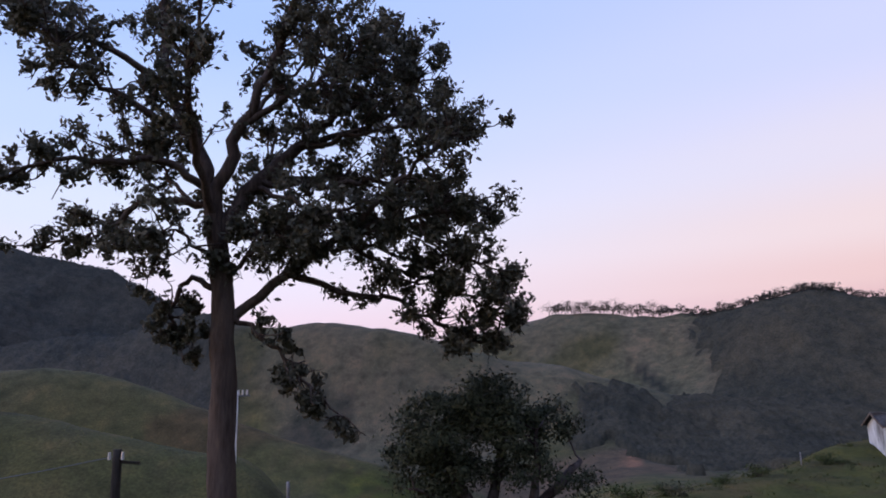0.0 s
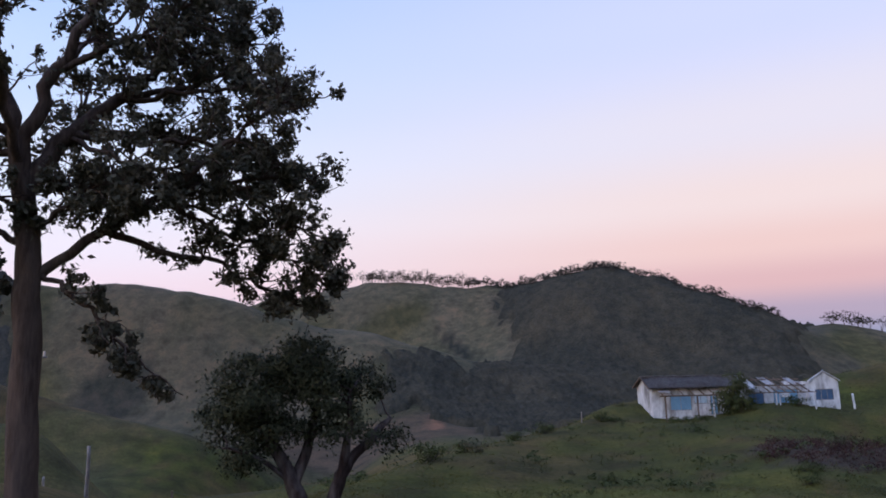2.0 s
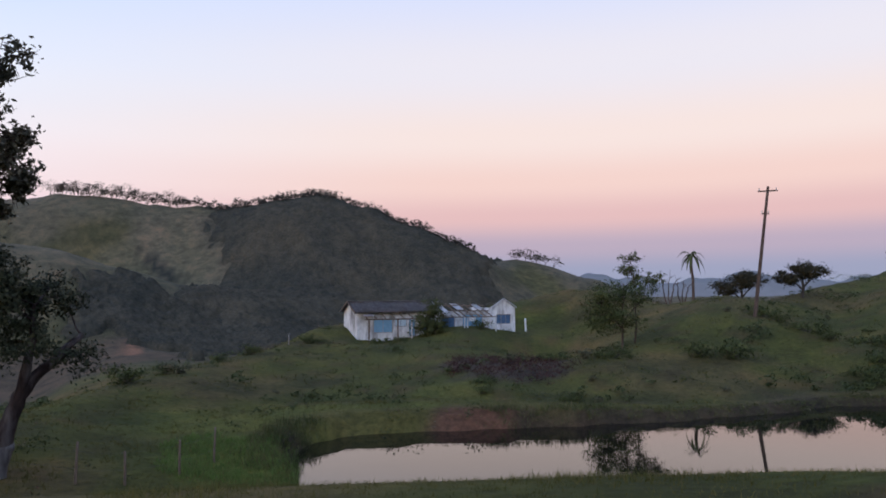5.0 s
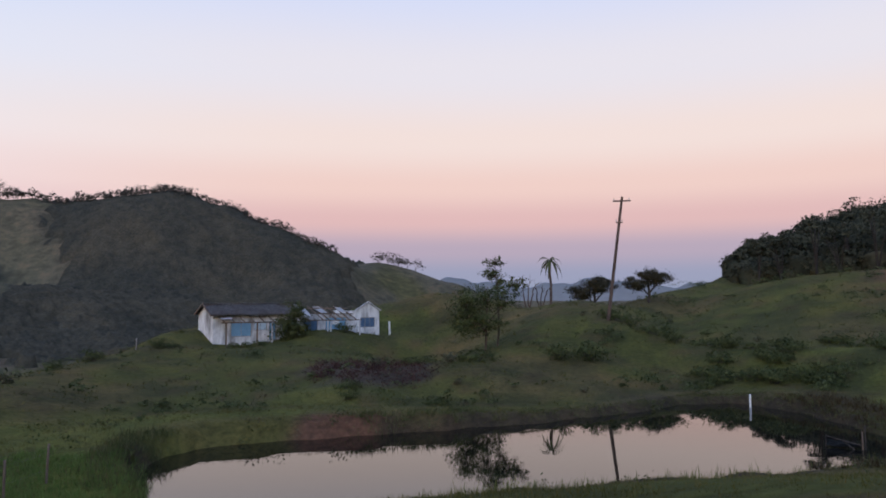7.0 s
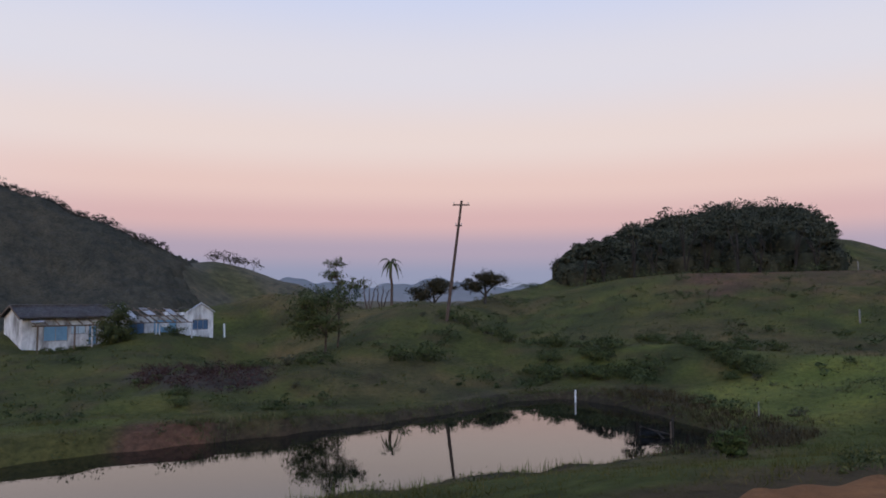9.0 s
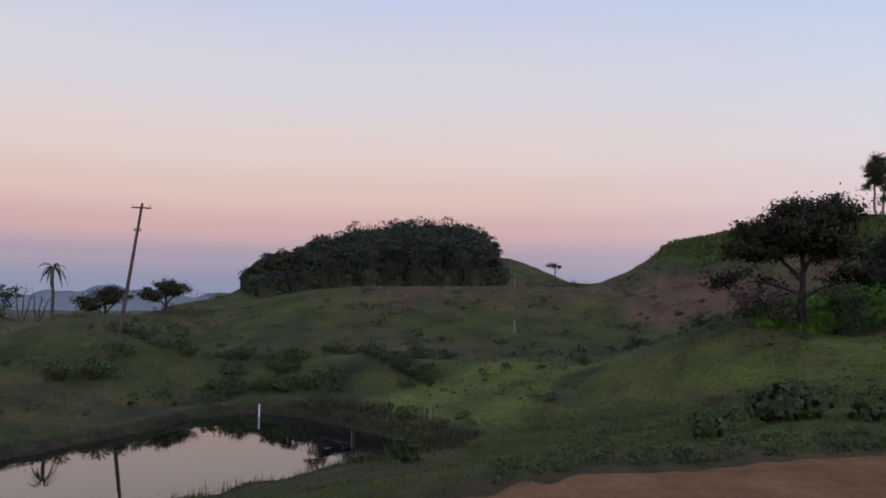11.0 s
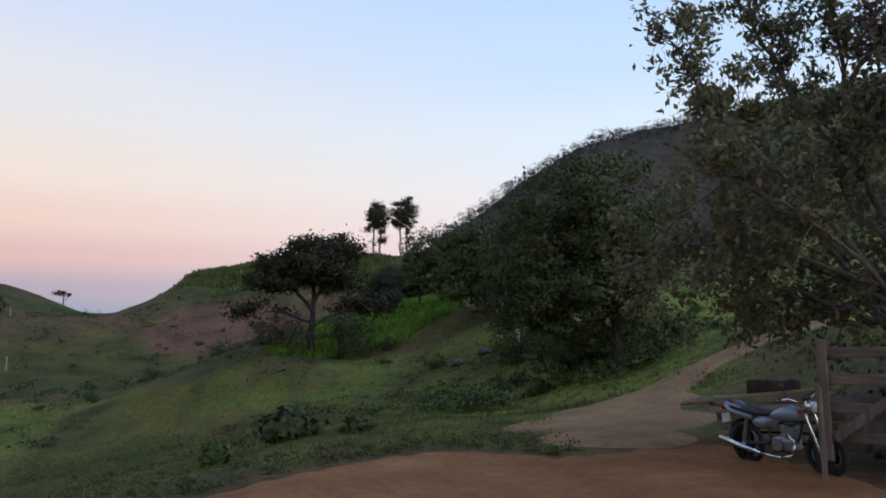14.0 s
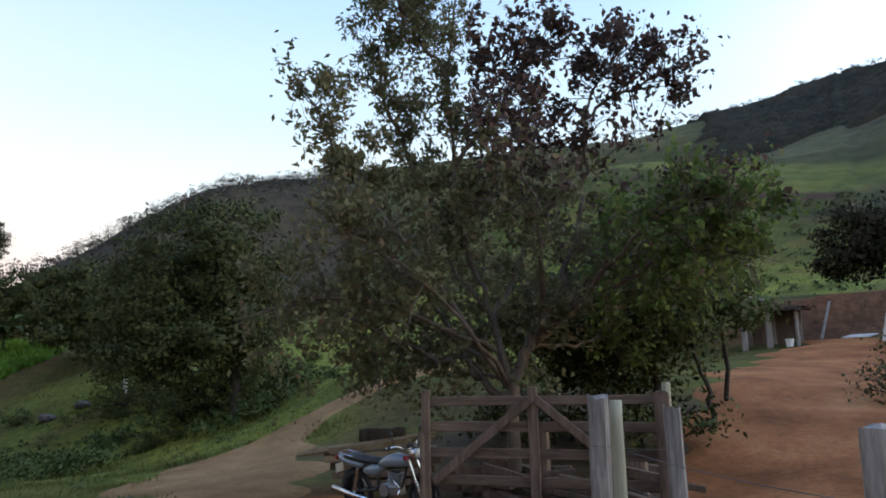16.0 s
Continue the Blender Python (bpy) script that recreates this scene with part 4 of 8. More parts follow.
def big_tree():
    """The tall spreading tree with a bare grey trunk."""
    x, y = -5.9, 19.1
    zb = ground_at(x, y)
    root = thing("tree", tree_frame(x, y, -18.4), "tall spreading tree with grey fissured trunk and dark leathery leaves", "tree")
    w = Wood(11)

    def P(*q):
        return [(u, v, z - zb) for u, v, z in q]

    trunk = w.limb(P((0.62, 0, zb - 0.3), (0.58, 0, 4.8), (0.51, 0, 7.3), (0.44, 0, 9.3), (0.32, 0, 10.6), (-0.02, 0, 12.7)), 0.37, 0.24, 14, 6, 0.015)
    # root flare
    w.tube(P((0.62, 0, zb - 0.3), (0.60, 0, zb + 0.5)), 0.55, 0.38, 12)
    limbs = [
        (P((-0.02, 0, 12.6), (-0.46, 0.2, 14.1), (-1.2, 0.6, 15.6), (-1.5, 1.0, 17.9), (-1.6, 1.2, 20.0)), 0.21, 0.05),
        (P((0.1, 0, 12.4), (0.76, -0.3, 14.4), (1.47, -0.8, 16.1), (2.05, -1.2, 18.5), (2.2, -1.4, 20.4)), 0.19, 0.05),
        (P((0.3, 0, 11.3), (1.1, 0.2, 12.9), (2.29, 0.6, 14.2), (3.39, 0.9, 15.5), (4.05, 1.2, 17.2), (4.9, 1.3, 18.8)), 0.24, 0.05),
        (P((0.5, 0, 9.0), (0.8, 0, 9.35), (2.2, -0.4, 10.5), (3.4, -0.9, 11.3), (5.0, -1.3, 11.8), (6.8, -1.6, 12.0)), 0.17, 0.04),
        (P((2.06, -0.4, 10.35), (3.72, -0.2, 9.85), (4.99, 0.1, 9.8), (6.28, 0.4, 9.2), (7.45, 0.5, 8.7)), 0.10, 0.025),
        (P((-0.2, 0, 12.7), (-1.33, -0.4, 13.2), (-2.38, -0.8, 12.9), (-3.66, -1.1, 12.7), (-4.7, -1.3, 12.1)), 0.12, 0.03),
        (P((-0.1, 0, 12.2), (-1.55, 0.6, 12.4), (-2.32, 1.0, 11.9), (-2.93, 1.2, 11.5), (-4.1, 1.5, 11.2)), 0.11, 0.025),
        (P((0.6, 0, 9.1), (0.94, -0.1, 9.1), (1.81, -0.5, 8.3), (2.55, -0.7, 7.4), (3.43, -0.8, 6.7)), 0.09, 0.02),
        (P((0.3, 0, 9.9), (-0.49, 0.3, 10.2), (-0.84, 0.5, 9.3), (-0.5, 0.5, 8.8)), 0.09, 0.03),
        (P((-1.18, 0.6, 15.6), (-2.62, 0.3, 16.4), (-4.25, 0.1, 16.8), (-5.4, 0.0, 17.4)), 0.11, 0.03),
        (P((-0.46, 0.2, 14.1), (-1.95, -0.5, 14.6), (-3.2, -1.0, 15.2), (-4.5, -1.4, 16.5)), 0.12, 0.03),
        (P((0.76, -0.3, 14.4), (2.1, -1.0, 15.2), (3.06, -1.4, 15.7), (4.0, -1.6, 16.8)), 0.10, 0.03),
        (P((1.1, 0.2, 12.9), (2.77, 0.9, 13.4), (4.7, 1.5, 13.7), (6.4, 1.9, 13.3), (7.2, 2.0, 13.0)), 0.13, 0.03),
        (P((4.05, 1.2, 17.2), (5.0, 1.0, 17.5), (5.7, 0.7, 17.4)), 0.08, 0.025),
        (P((3.4, -0.9, 11.3), (4.6, -1.8, 12.6), (5.6, -2.3, 13.5), (6.2, -2.4, 14.0)), 0.09, 0.025),
        (P((2.29, 0.6, 14.2), (4.2, 0.2, 14.9), (5.4, -0.1, 15.5), (6.3, 0, 15.6)), 0.10, 0.025),
        (P((0.3, 0, 11.0), (0.9, 1.4, 12.6), (1.6, 2.8, 14.2), (2.0, 3.8, 16.0)), 0.13, 0.03),
        (P((0.1, 0, 11.8), (-0.4, -1.4, 13.2), (-0.6, -2.8, 14.6), (-0.3, -3.6, 16.4)), 0.12, 0.03),
        (P((5.0, -1.3, 11.8), (6.3, -1.0, 11.2), (7.4, -0.8, 10.6), (8.0, -0.7, 10.0)), 0.06, 0.02),
        (P((0.35, 0, 10.4), (-0.3, -0.5, 11.0), (-0.9, -0.9, 11.2), (-1.3, -1.1, 10.7)), 0.06, 0.02),
        (P((0.4, 0, 10.0), (1.1, -0.7, 10.9), (1.9, -1.1, 11.4), (2.6, -1.3, 11.3)), 0.07, 0.02),
        (P((0.3, 0, 11.2), (1.0, 0.9, 11.6), (1.9, 1.5, 11.9), (2.9, 1.9, 11.8)), 0.07, 0.02),
        (P((0.1, 0, 12.0), (-0.8, 0.9, 12.8), (-1.5, 1.5, 13.8), (-2.4, 1.9, 14.3)), 0.07, 0.02),
    ]
    limbs += [
        (P((1.1, 0.2, 12.9), (2.6, -0.3, 12.8), (4.2, -0.6, 12.9), (6.0, -0.8, 12.6), (7.6, -0.8, 12.2)), 0.10, 0.025),
        (P((2.2, -0.4, 10.5), (3.2, 0.5, 11.2), (4.6, 0.9, 11.4), (6.2, 1.0, 11.0), (7.4, 1.0, 10.4)), 0.09, 0.02),
        (P((2.29, 0.6, 14.2), (3.8, -0.6, 14.3), (5.4, -1.0, 14.6), (6.8, -0.9, 14.6)), 0.09, 0.02),
        (P((3.39, 0.9, 15.5), (4.6, 0.2, 15.9), (5.8, -0.2, 16.3)), 0.08, 0.02),
        (P((3.4, -0.9, 11.3), (4.6, -0.3, 10.7), (6.0, -0.2, 10.3), (7.6, -0.3, 9.6), (8.0, -0.3, 9.1)), 0.07, 0.02),
        (P((1.1, 0.2, 12.9), (2.0, -0.9, 12.2), (3.2, -1.3, 11.9), (4.4, -1.4, 12.2)), 0.08, 0.02),
        (P((0.76, -0.3, 14.4), (1.6, 0.6, 15.8), (2.6, 1.0, 17.2), (3.4, 1.1, 18.8)), 0.08, 0.02),
    ]
    drooping = (7, 8)
    for i, (pts, r0, r1) in enumerate(limbs):
        path = w.limb(pts, r0, r1, 7, 5, 0.05)
        if i in drooping:
            w.spray(path, 20, 1.0, 0.03, 0.35, -0.1, 1.0, 1, 34, 0.42)
        else:
            far = 0.40 if i in (3, 4, 5, 6, 9, 10, 22) else 0.34 if i in (0, 1, 2) else 0.24
            w.spray(path, 18 if i in (5, 6, 19) else 40 if i < 3 else 20 if i > 22 else 30 if len(pts) > 4 else 26, 1.2 if i in (5, 6) else 1.45, 0.03, far, 0.12, 1.15, 1, 30 if i in (3, 4, 12, 18) or i > 22 else 27 if i in (0, 5, 6, 9, 10) else 25, 0.5)
    w.spray(trunk, 14, 0.9, 0.02, 0.68, 0.1, 1.2, 1, 14, 0.5)
    w.build(root, M_BARK)
    L = gather(np.vstack(w.leaves), w.rng, 0.85, 0.34)
    leaf_mesh("crown", L, 0.175, w.rng, M_LEAF_BIG, root, "dark leathery foliage", 0.5, 0.25)
    return root


def clump_points(rng, ellipsoids, clumps, per, tight, shell=0.55):
    """Leaf places in uneven clumps inside ellipsoids; gaps stay between the clumps."""
    out, turned = [], []
    vol = np.array([a * b * c for _, _, _, a, b, c in ellipsoids])
    vol = vol / vol.sum()
    centres = []
    for _ in range(clumps):
        x, y, z, a, b, c = ellipsoids[rng.choice(len(ellipsoids), p=vol)]
        d = rng.normal(size=3)
        d /= np.linalg.norm(d)
        r = shell + (1 - shell) * rng.uniform() if rng.uniform() < 0.75 else rng.uniform()
        q = np.array((x, y, z)) + d * r * np.array((a, b, c))
        centres.append(q)
        n = int(per * rng.uniform(0.5, 1.5))
        s = tight * rng.uniform(0.6, 1.4)
        o = rng.normal(size=(n, 3)) * (s, s, s * 0.62)
        out.append(q + o)
        # leaves turn outwards from their clump, clumps from the crown, all a little to the sky
        turned.append(o / s + 1.1 * d + (0, 0, 0.55))
    turned = np.vstack(turned)
    return np.vstack(out), centres, turned / (np.linalg.norm(turned, axis=1, keepdims=True) + 1e-9)


def crown_tree(name, x, y, az, label, category, stems, ellipsoids, clumps, per, tight, leaf, mat, bark=None, seed=1, aspect=0.45, group="", twigs=24, twig_r=0.018, droop=0.1, base=None):
    """A tree of one or more stems that branch to the middle of each leaf clump."""
    root = thing(name, tree_frame(x, y, az), label, category, group)
    w = Wood(seed)
    L, centres, N = clump_points(w.rng, ellipsoids, clumps, per, tight)
    paths = []
    for pts, r0, r1 in stems:
        paths.append(w.limb(pts, r0, r1, 9, 5, 0.02))
    nodes = [p for path in paths for p in path[len(path) // 3:]]
    for c in sorted(centres, key=lambda q: q[2])[:: max(1, len(centres) // twigs)]:
        near = min(nodes, key=lambda q: np.linalg.norm(q - c) + 0.6 * max(0, q[2] - c[2]))
        m = (near + c) / 2 + w.rng.normal(size=3) * 0.12
        w.limb([near, m, c], twig_r * 2, twig_r * 0.5, 5, 3, 0.03)
    w.build(root, bark or M_BARK)
    leaf_mesh("crown", L, leaf, w.rng, mat, root, "", aspect, droop, 0.35, N, 0.8)
    return root


def bush(name, x, y, r, h, n, leaf, mat, seed, label, group="", aspect=0.5):
    """A low bush: short stems and leafy clumps, uneven."""
    root = thing(name, tree_frame(x, y, 0), label, "bush", group)
    w = Wood(seed)
    L, centres, N = clump_points(w.rng, [(0, 0, h * 0.5, r, r, h * 0.5), (r * 0.3, 0.1 * r, h * 0.35, r * 0.8, r * 0.8, h * 0.35)], max(6, n // 40), 40, min(r, h) * 0.22)
    L[:, 2] = np.maximum(L[:, 2], 0.03)
    for c in centres[:9]:
        w.limb([(w.rng.normal() * 0.1 * r, w.rng.normal() * 0.1 * r, -0.1), c * (0.5, 0.5, 0.6), c], 0.03 * h, 0.008, 5, 2, 0.02)
    w.build(root, M_BARK_DARK, "stem")
    leaf_mesh("foliage", L, leaf, w.rng, mat, root, "", aspect, 0.0, 0.35, N, 0.8)
    return root


big_tree()

# the smaller dark tree beyond the parked car, with two whitened stems
dark_tree = crown_tree("tree", 1.85, 23.6, 4.0, "bushy dark tree with two thick pale-flaked stems", "tree",
           [([(-0.5, 0, -0.2), (-0.45, 0, 1.0), (-0.8, 0, 2.1), (-1.35, 0, 3.1), (-1.9, 0.2, 4.2)], 0.36, 0.12), ([(0.12, 0, -0.2), (0.38, 0, 1.2), (0.85, 0, 2.4), (1.6, 0, 3.2), (2.3, 0.1, 3.9)], 0.30, 0.08),
            ([(-0.75, 0, 1.9), (-0.3, 0.3, 3.2), (0.0, 0.4, 4.8), (-0.2, 0.3, 6.0)], 0.2, 0.06), ([(0.7, 0, 2.0), (0.9, -0.3, 3.4), (1.0, -0.4, 4.8)], 0.18, 0.05), ([(-0.8, 0, 2.1), (-1.9, -0.3, 2.9), (-2.7, -0.4, 3.2)], 0.1, 0.04)],
           [(-1.9, 0, 4.9, 1.4, 1.3, 1.2), (-0.4, 0, 5.7, 1.2, 1.2, 1.0), (0.4, 0, 4.9, 1.0, 1.2, 1.0), (-2.7, 0, 3.9, 1.0, 0.9, 0.9), (1.35, 0, 5.0, 0.8, 0.8, 0.7), (1.0, 0, 3.9, 0.7, 0.8, 0.6), (1.9, 0, 3.2, 0.8, 0.7, 0.5), (-1.4, 0, 3.6, 1.1, 1.1, 0.8), (-2.2, 0, 2.9, 0.8, 0.7, 0.5), (0.1, 0, 3.5, 0.8, 1.0, 0.5)],
           250, 100, 0.24, 0.13, M_LEAF_DUSK, M_BARK_LIMED, 21, 0.45, twigs=60)
for pts, r0, r1 in (([(-0.5, 0, -0.1), (-0.47, 0, 0.6), (-0.47, 0, 1.25)], 0.385, 0.315), ([(0.14, 0, -0.1), (0.26, 0, 0.5), (0.34, 0, 0.9)], 0.325, 0.285)):
    w = Wood(9)
    w.limb(pts, r0, r1, 12, 3, 0.02)
    w.build(dark_tree, M_LIME, "limewash_band")
# slender tree by the far shore
crown_tree("tree", *polar(50.8, 55.2), 50.8, "slender young tree with airy top on the pond bank", "tree",
           [([(0, 0, -0.2), (0.05, 0, 1.4), (0.1, 0, 3.0), (0.2, 0, 4.8)], 0.09, 0.03), ([(0.08, 0, 1.4), (-0.7, 0.2, 2.3), (-1.5, 0.2, 3.0)], 0.06, 0.02), ([(0.1, 0, 2.0), (0.9, 0, 3.0), (1.7, -0.2, 3.9)], 0.05, 0.02)],
           [(-1.6, 0, 2.7, 1.5, 1.4, 1.3), (-0.9, 0, 3.9, 1.7, 1.5, 1.1), (0.5, 0, 3.8, 1.5, 1.4, 1.0), (1.7, 0, 4.1, 1.0, 1.0, 0.6), (-1.2, 0, 1.6, 1.3, 1.1, 0.8), (0.1, 0, 2.3, 1.6, 1.3, 0.9)], 165, 56, 0.28, 0.16, M_LEAF_SHORE, M_BARK, 31, 0.45)
crown_tree("tree", *polar(51.75, 58.2), 51.75, "thin tree with open airy foliage behind the bank", "tree",
           [([(0, 0, -0.2), (0.1, 0, 2.5), (0.0, 0, 4.6), (-0.2, 0, 6.5)], 0.08, 0.02), ([(0.1, 0, 3.5), (0.9, 0, 4.6), (1.7, 0, 5.2)], 0.04, 0.015)],
           [(-0.2, 0, 6.6, 0.9, 0.9, 0.6), (-0.5, 0, 5.6, 0.9, 0.9, 0.5), (0.9, 0, 4.9, 1.4, 1.0, 0.7)], 46, 30, 0.2, 0.19, M_LEAF_SHORE, M_BARK, 32, 0.45)

# dead branching snags beside the palm
def snag(x, y, az, h, seed):
    root = thing("dead_tree", tree_frame(x, y, az), "bare grey dead tree with forked branches", "dead tree", "dead trees on the rise")
    w = Wood(seed)
    for i in range(3):
        s = (i - 1) * 0.55
        path = w.limb([(s * 0.3, 0, -0.2), (s * 0.8, 0, h * 0.4), (s * 1.1 + 0.1, 0.1, h * 0.75), (s * 1.6 + 0.2, 0.1, h * (1 - 0.12 * abs(i - 1)))], 0.09, 0.02, 6, 4, 0.05)
        w.spray(path, 4, 0.9, 0.025, 0.4, 0.5, 0.6, 0, 0, 0.1, 1.0)
    w.build(root, M_BARK)


snag(*polar(54.2, 80), 54, 3.0, 5)
snag(*polar(55.2, 82), 55, 2.6, 6)


def palm(x, y, az, h):
    root = thing("palm_tree", tree_frame(x, y, az), "slim palm with drooping fronds on the ridge", "palm tree")
    w = Wood(77)
    w.limb([(0, 0, -0.2), (0.05, 0, h * 0.4), (-0.05, 0, h * 0.75), (0, 0, h)], 0.16, 0.11, 8, 4, 0.01)
    w.build(root, M_BARK)
    rng = w.rng
    for i in range(15):
        a = 2 * math.pi * i / 15 + rng.uniform(-0.2, 0.2)
        rise = rng.uniform(-0.2, 1.2)
        L = rng.uniform(1.6, 2.2)
        V, F = [], []
        for k in range(9):
            t = k / 8
            r, z = L * t * (1 - 0.22 * t), h + rise * t * 1.6 - 2.0 * t * t
            c = Vector((math.cos(a) * r, math.sin(a) * r, z))
            side = Vector((-math.sin(a), math.cos(a), 0))
            wd = 0.13 * math.sin(math.pi * min(1, t * 0.9 + 0.1))
            V += [c + side * wd - Vector((0, 0, wd * 0.55)), c, c - side * wd - Vector((0, 0, wd * 0.55))]
            if k:
                b = 3 * k
                F += [(b - 3, b, b + 1, b - 2), (b - 2, b + 1, b + 2, b - 1)]
        link_mesh("frond", V, F, M_LEAF_DARK, root)


palm(*polar(55.95, 82), 55.95, 5.3)

# dark round-topped trees on the rise behind the leaning pole
for a, d, s, sd in ((59.25, 90, 1.18, 41), (63.3, 92, 1.1, 42)):
    crown_tree("tree", *polar(a, d), a, "dark flat-topped tree on the ridge", "tree",
               [([(0, 0, -0.3), (0.1, 0, 1.2 * s), (0.0, 0, 2.4 * s)], 0.18, 0.1), ([(0.05, 0, 0.9 * s), (-0.9 * s, 0.2, 1.8 * s), (-1.8 * s, 0.2, 2.4 * s)], 0.1, 0.04), ([(0.05, 0, 1.0 * s), (0.9 * s, 0, 2.0 * s), (1.7 * s, 0, 2.6 * s)], 0.1, 0.04)],
               [(-1.3 * s, 0, 2.1 * s, 1.5 * s, 1.3, 0.75 * s), (0.8 * s, 0, 2.7 * s, 1.7 * s, 1.3, 0.8 * s), (0, 0, 3.2 * s, 1.4 * s, 1.2, 0.5 * s)], 95, 56, 0.28, 0.23, M_LEAF_RIDGETREE, M_BARK_DARK, sd, 0.5, group="dark trees on the ridge")

# flat-topped tree before the green field
flat_tree = crown_tree("tree", *polar(110.1, 45.4), 110.1, "spreading flat-crowned tree with thin forked trunk and russet lower boughs", "tree",
           [([(0.1, 0, -0.3), (0.0, 0, 1.3), (0.15, 0, 2.6), (0.1, 0, 4.2)], 0.20, 0.10), ([(0.1, 0, 2.4), (-0.9, 0.3, 3.6), (-1.5, 0.3, 4.8)], 0.11, 0.04), ([(0.1, 0, 2.8), (0.9, -0.3, 4.0), (1.5, -0.3, 5.2)], 0.11, 0.04), ([(0, 0, 1.4), (0.9, 0.2, 2.0), (2.2, 0.3, 2.3)], 0.09, 0.03), ([(0, 0, 1.7), (-1.2, -0.2, 2.2), (-2.4, -0.3, 2.4)], 0.08, 0.03)],
           [(0.1, 0, 5.0, 2.9, 2.4, 1.3), (0.9, 0, 5.8, 2.1, 1.8, 0.7), (-1.6, 0, 4.1, 1.9, 1.6, 0.9), (1.6, 0, 4.2, 1.8, 1.5, 0.9), (-2.9, 0, 2.5, 1.6, 1.3, 0.55), (3.0, 0, 2.7, 1.9, 1.4, 0.6)], 300, 84, 0.28, 0.19, M_LEAF_RIDGETREE, M_BARK_DARK, 51, 0.5)
flat_tree.matrix_world = flat_tree.matrix_world @ Matrix.Scale(1.14, 4)
crown_tree("shrub_tree", *polar(108.2, 45.5), 108.2, "low russet shrub with thin twigs under the tree", "shrub",
           [([(0, 0, -0.2), (-0.2, 0, 0.9), (-0.6, 0, 1.8)], 0.06, 0.03), ([(0, 0, 0.3), (0.5, 0, 1.2), (0.9, 0, 1.9)], 0.05, 0.02)],
           [(-0.6, 0, 1.7, 2.0, 1.3, 0.9), (0.6, 0, 1.1, 1.4, 1.1, 0.8)], 70, 40, 0.28, 0.15, M_LEAF_RED, M_BARK_DARK, 52)
crown_tree("shrub_tree", *polar(112.6, 44.5), 112.6, "leafy dark shrub with several thin stems", "shrub",
           [([(0, 0, -0.2), (-0.2, 0, 0.9), (-0.5, 0, 1.8)], 0.06, 0.03), ([(0, 0, 0.3), (0.5, 0, 1.2), (0.9, 0, 2.0)], 0.05, 0.02)],
           [(0.1, 0, 1.9, 1.7, 1.3, 0.9), (0.6, 0, 1.0, 1.3, 1.1, 0.8)], 80, 44, 0.26, 0.15, M_LEAF_DARK, M_BARK_DARK, 53)


def eucalypt(az, d, h, seed):
    root = thing("eucalyptus", tree_frame(*polar(az, d), az), "tall slim eucalyptus with pale trunk and high crown", "tree", "tall trees on the hilltop")
    w = Wood(seed)
    for s in (-0.6, 0.5):
        w.limb([(s, 0, -0.5), (s * 1.1, 0, h * 0.4), (s * 0.8, 0, h * 0.8), (s * 0.5, 0, h)], 0.22, 0.05, 7, 4, 0.06)
    E = [(0.2, 0, h * 0.76, 2.5, 2.0, h * 0.2), (-0.8, 0, h * 0.6, 1.7, 1.4, h * 0.14), (1.0, 0, h * 0.55, 1.4, 1.3, h * 0.14), (0.3, 0, h * 0.92, 1.5, 1.3, h * 0.12), (0.9, 0, h * 0.34, 0.9, 0.8, h * 0.08)]
    L, _, N = clump_points(w.rng, E, 120, 70, 0.34)
    w.build(root, M_BARK_PALE)
    leaf_mesh("crown", L, 0.32, w.rng, M_LEAF_WOOD, root, "", 0.45, 0.8, 0.35, N, 0.8)


eucalypt(115.4, 132, 9.8, 61)
eucalypt(117.5, 135, 11.2, 62)

# the dark trees that close the lane's far side
for i, (a, d, w_, h, sd, m, o) in enumerate(((120.2, 60, 3.2, 6.4, 71, M_LEAF_DARK, 0), (124.2, 44, 3.4, 6.0, 72, M_LEAF_DARK, 0), (128.4, 33, 3.2, 7.2, 73, M_LEAF_DARK, 0), (133.6, 25, 3.3, 7.6, 74, M_LEAF_DARK, -0.9), (127.5, 60, 4.6, 10.0, 76, M_LEAF_WOOD, 0), (116.8, 70, 3.0, 4.4, 77, M_LEAF_WOOD, 0))):
    crown_tree("tree", *polar(a, d), a, "dense dark evergreen tree beside the lane" if i < 5 else "dark tree on the slope", "tree",
               [([(0, 0, -0.3), (0.1 + 0.2 * o, 0, h * 0.3), (o, 0, h * 0.75)], 0.2, 0.08), ([(0.05, 0, h * 0.25), (0.5 * o + w_ * 0.35, 0.2, h * 0.5), (o + w_ * 0.6, 0.2, h * 0.62)], 0.1, 0.04), ([(0.05, 0, h * 0.22), (0.5 * o - w_ * 0.35, 0, h * 0.45), (o - w_ * 0.6, 0, h * 0.6)], 0.1, 0.04)],
               [(o, 0, h * 0.68, w_ * 0.8, w_ * 0.75, h * 0.3), (o - w_ * 0.4, 0, h * 0.48, w_ * 0.6, w_ * 0.6, h * 0.25), (o + w_ * 0.4, 0, h * 0.48, w_ * 0.6, w_ * 0.6, h * 0.25), (o, 0, h * 0.32, w_ * 0.75, w_ * 0.7, h * 0.2), (o - w_ * 0.5, 0, h * 0.26, w_ * 0.5, w_ * 0.5, h * 0.15)],
               330 if d < 35 else 220, 110 if d < 35 else 90, 0.30, 0.15 if d < 35 else 0.23, m, M_BARK_DARK, sd, 0.5, group="dark trees along the lane")


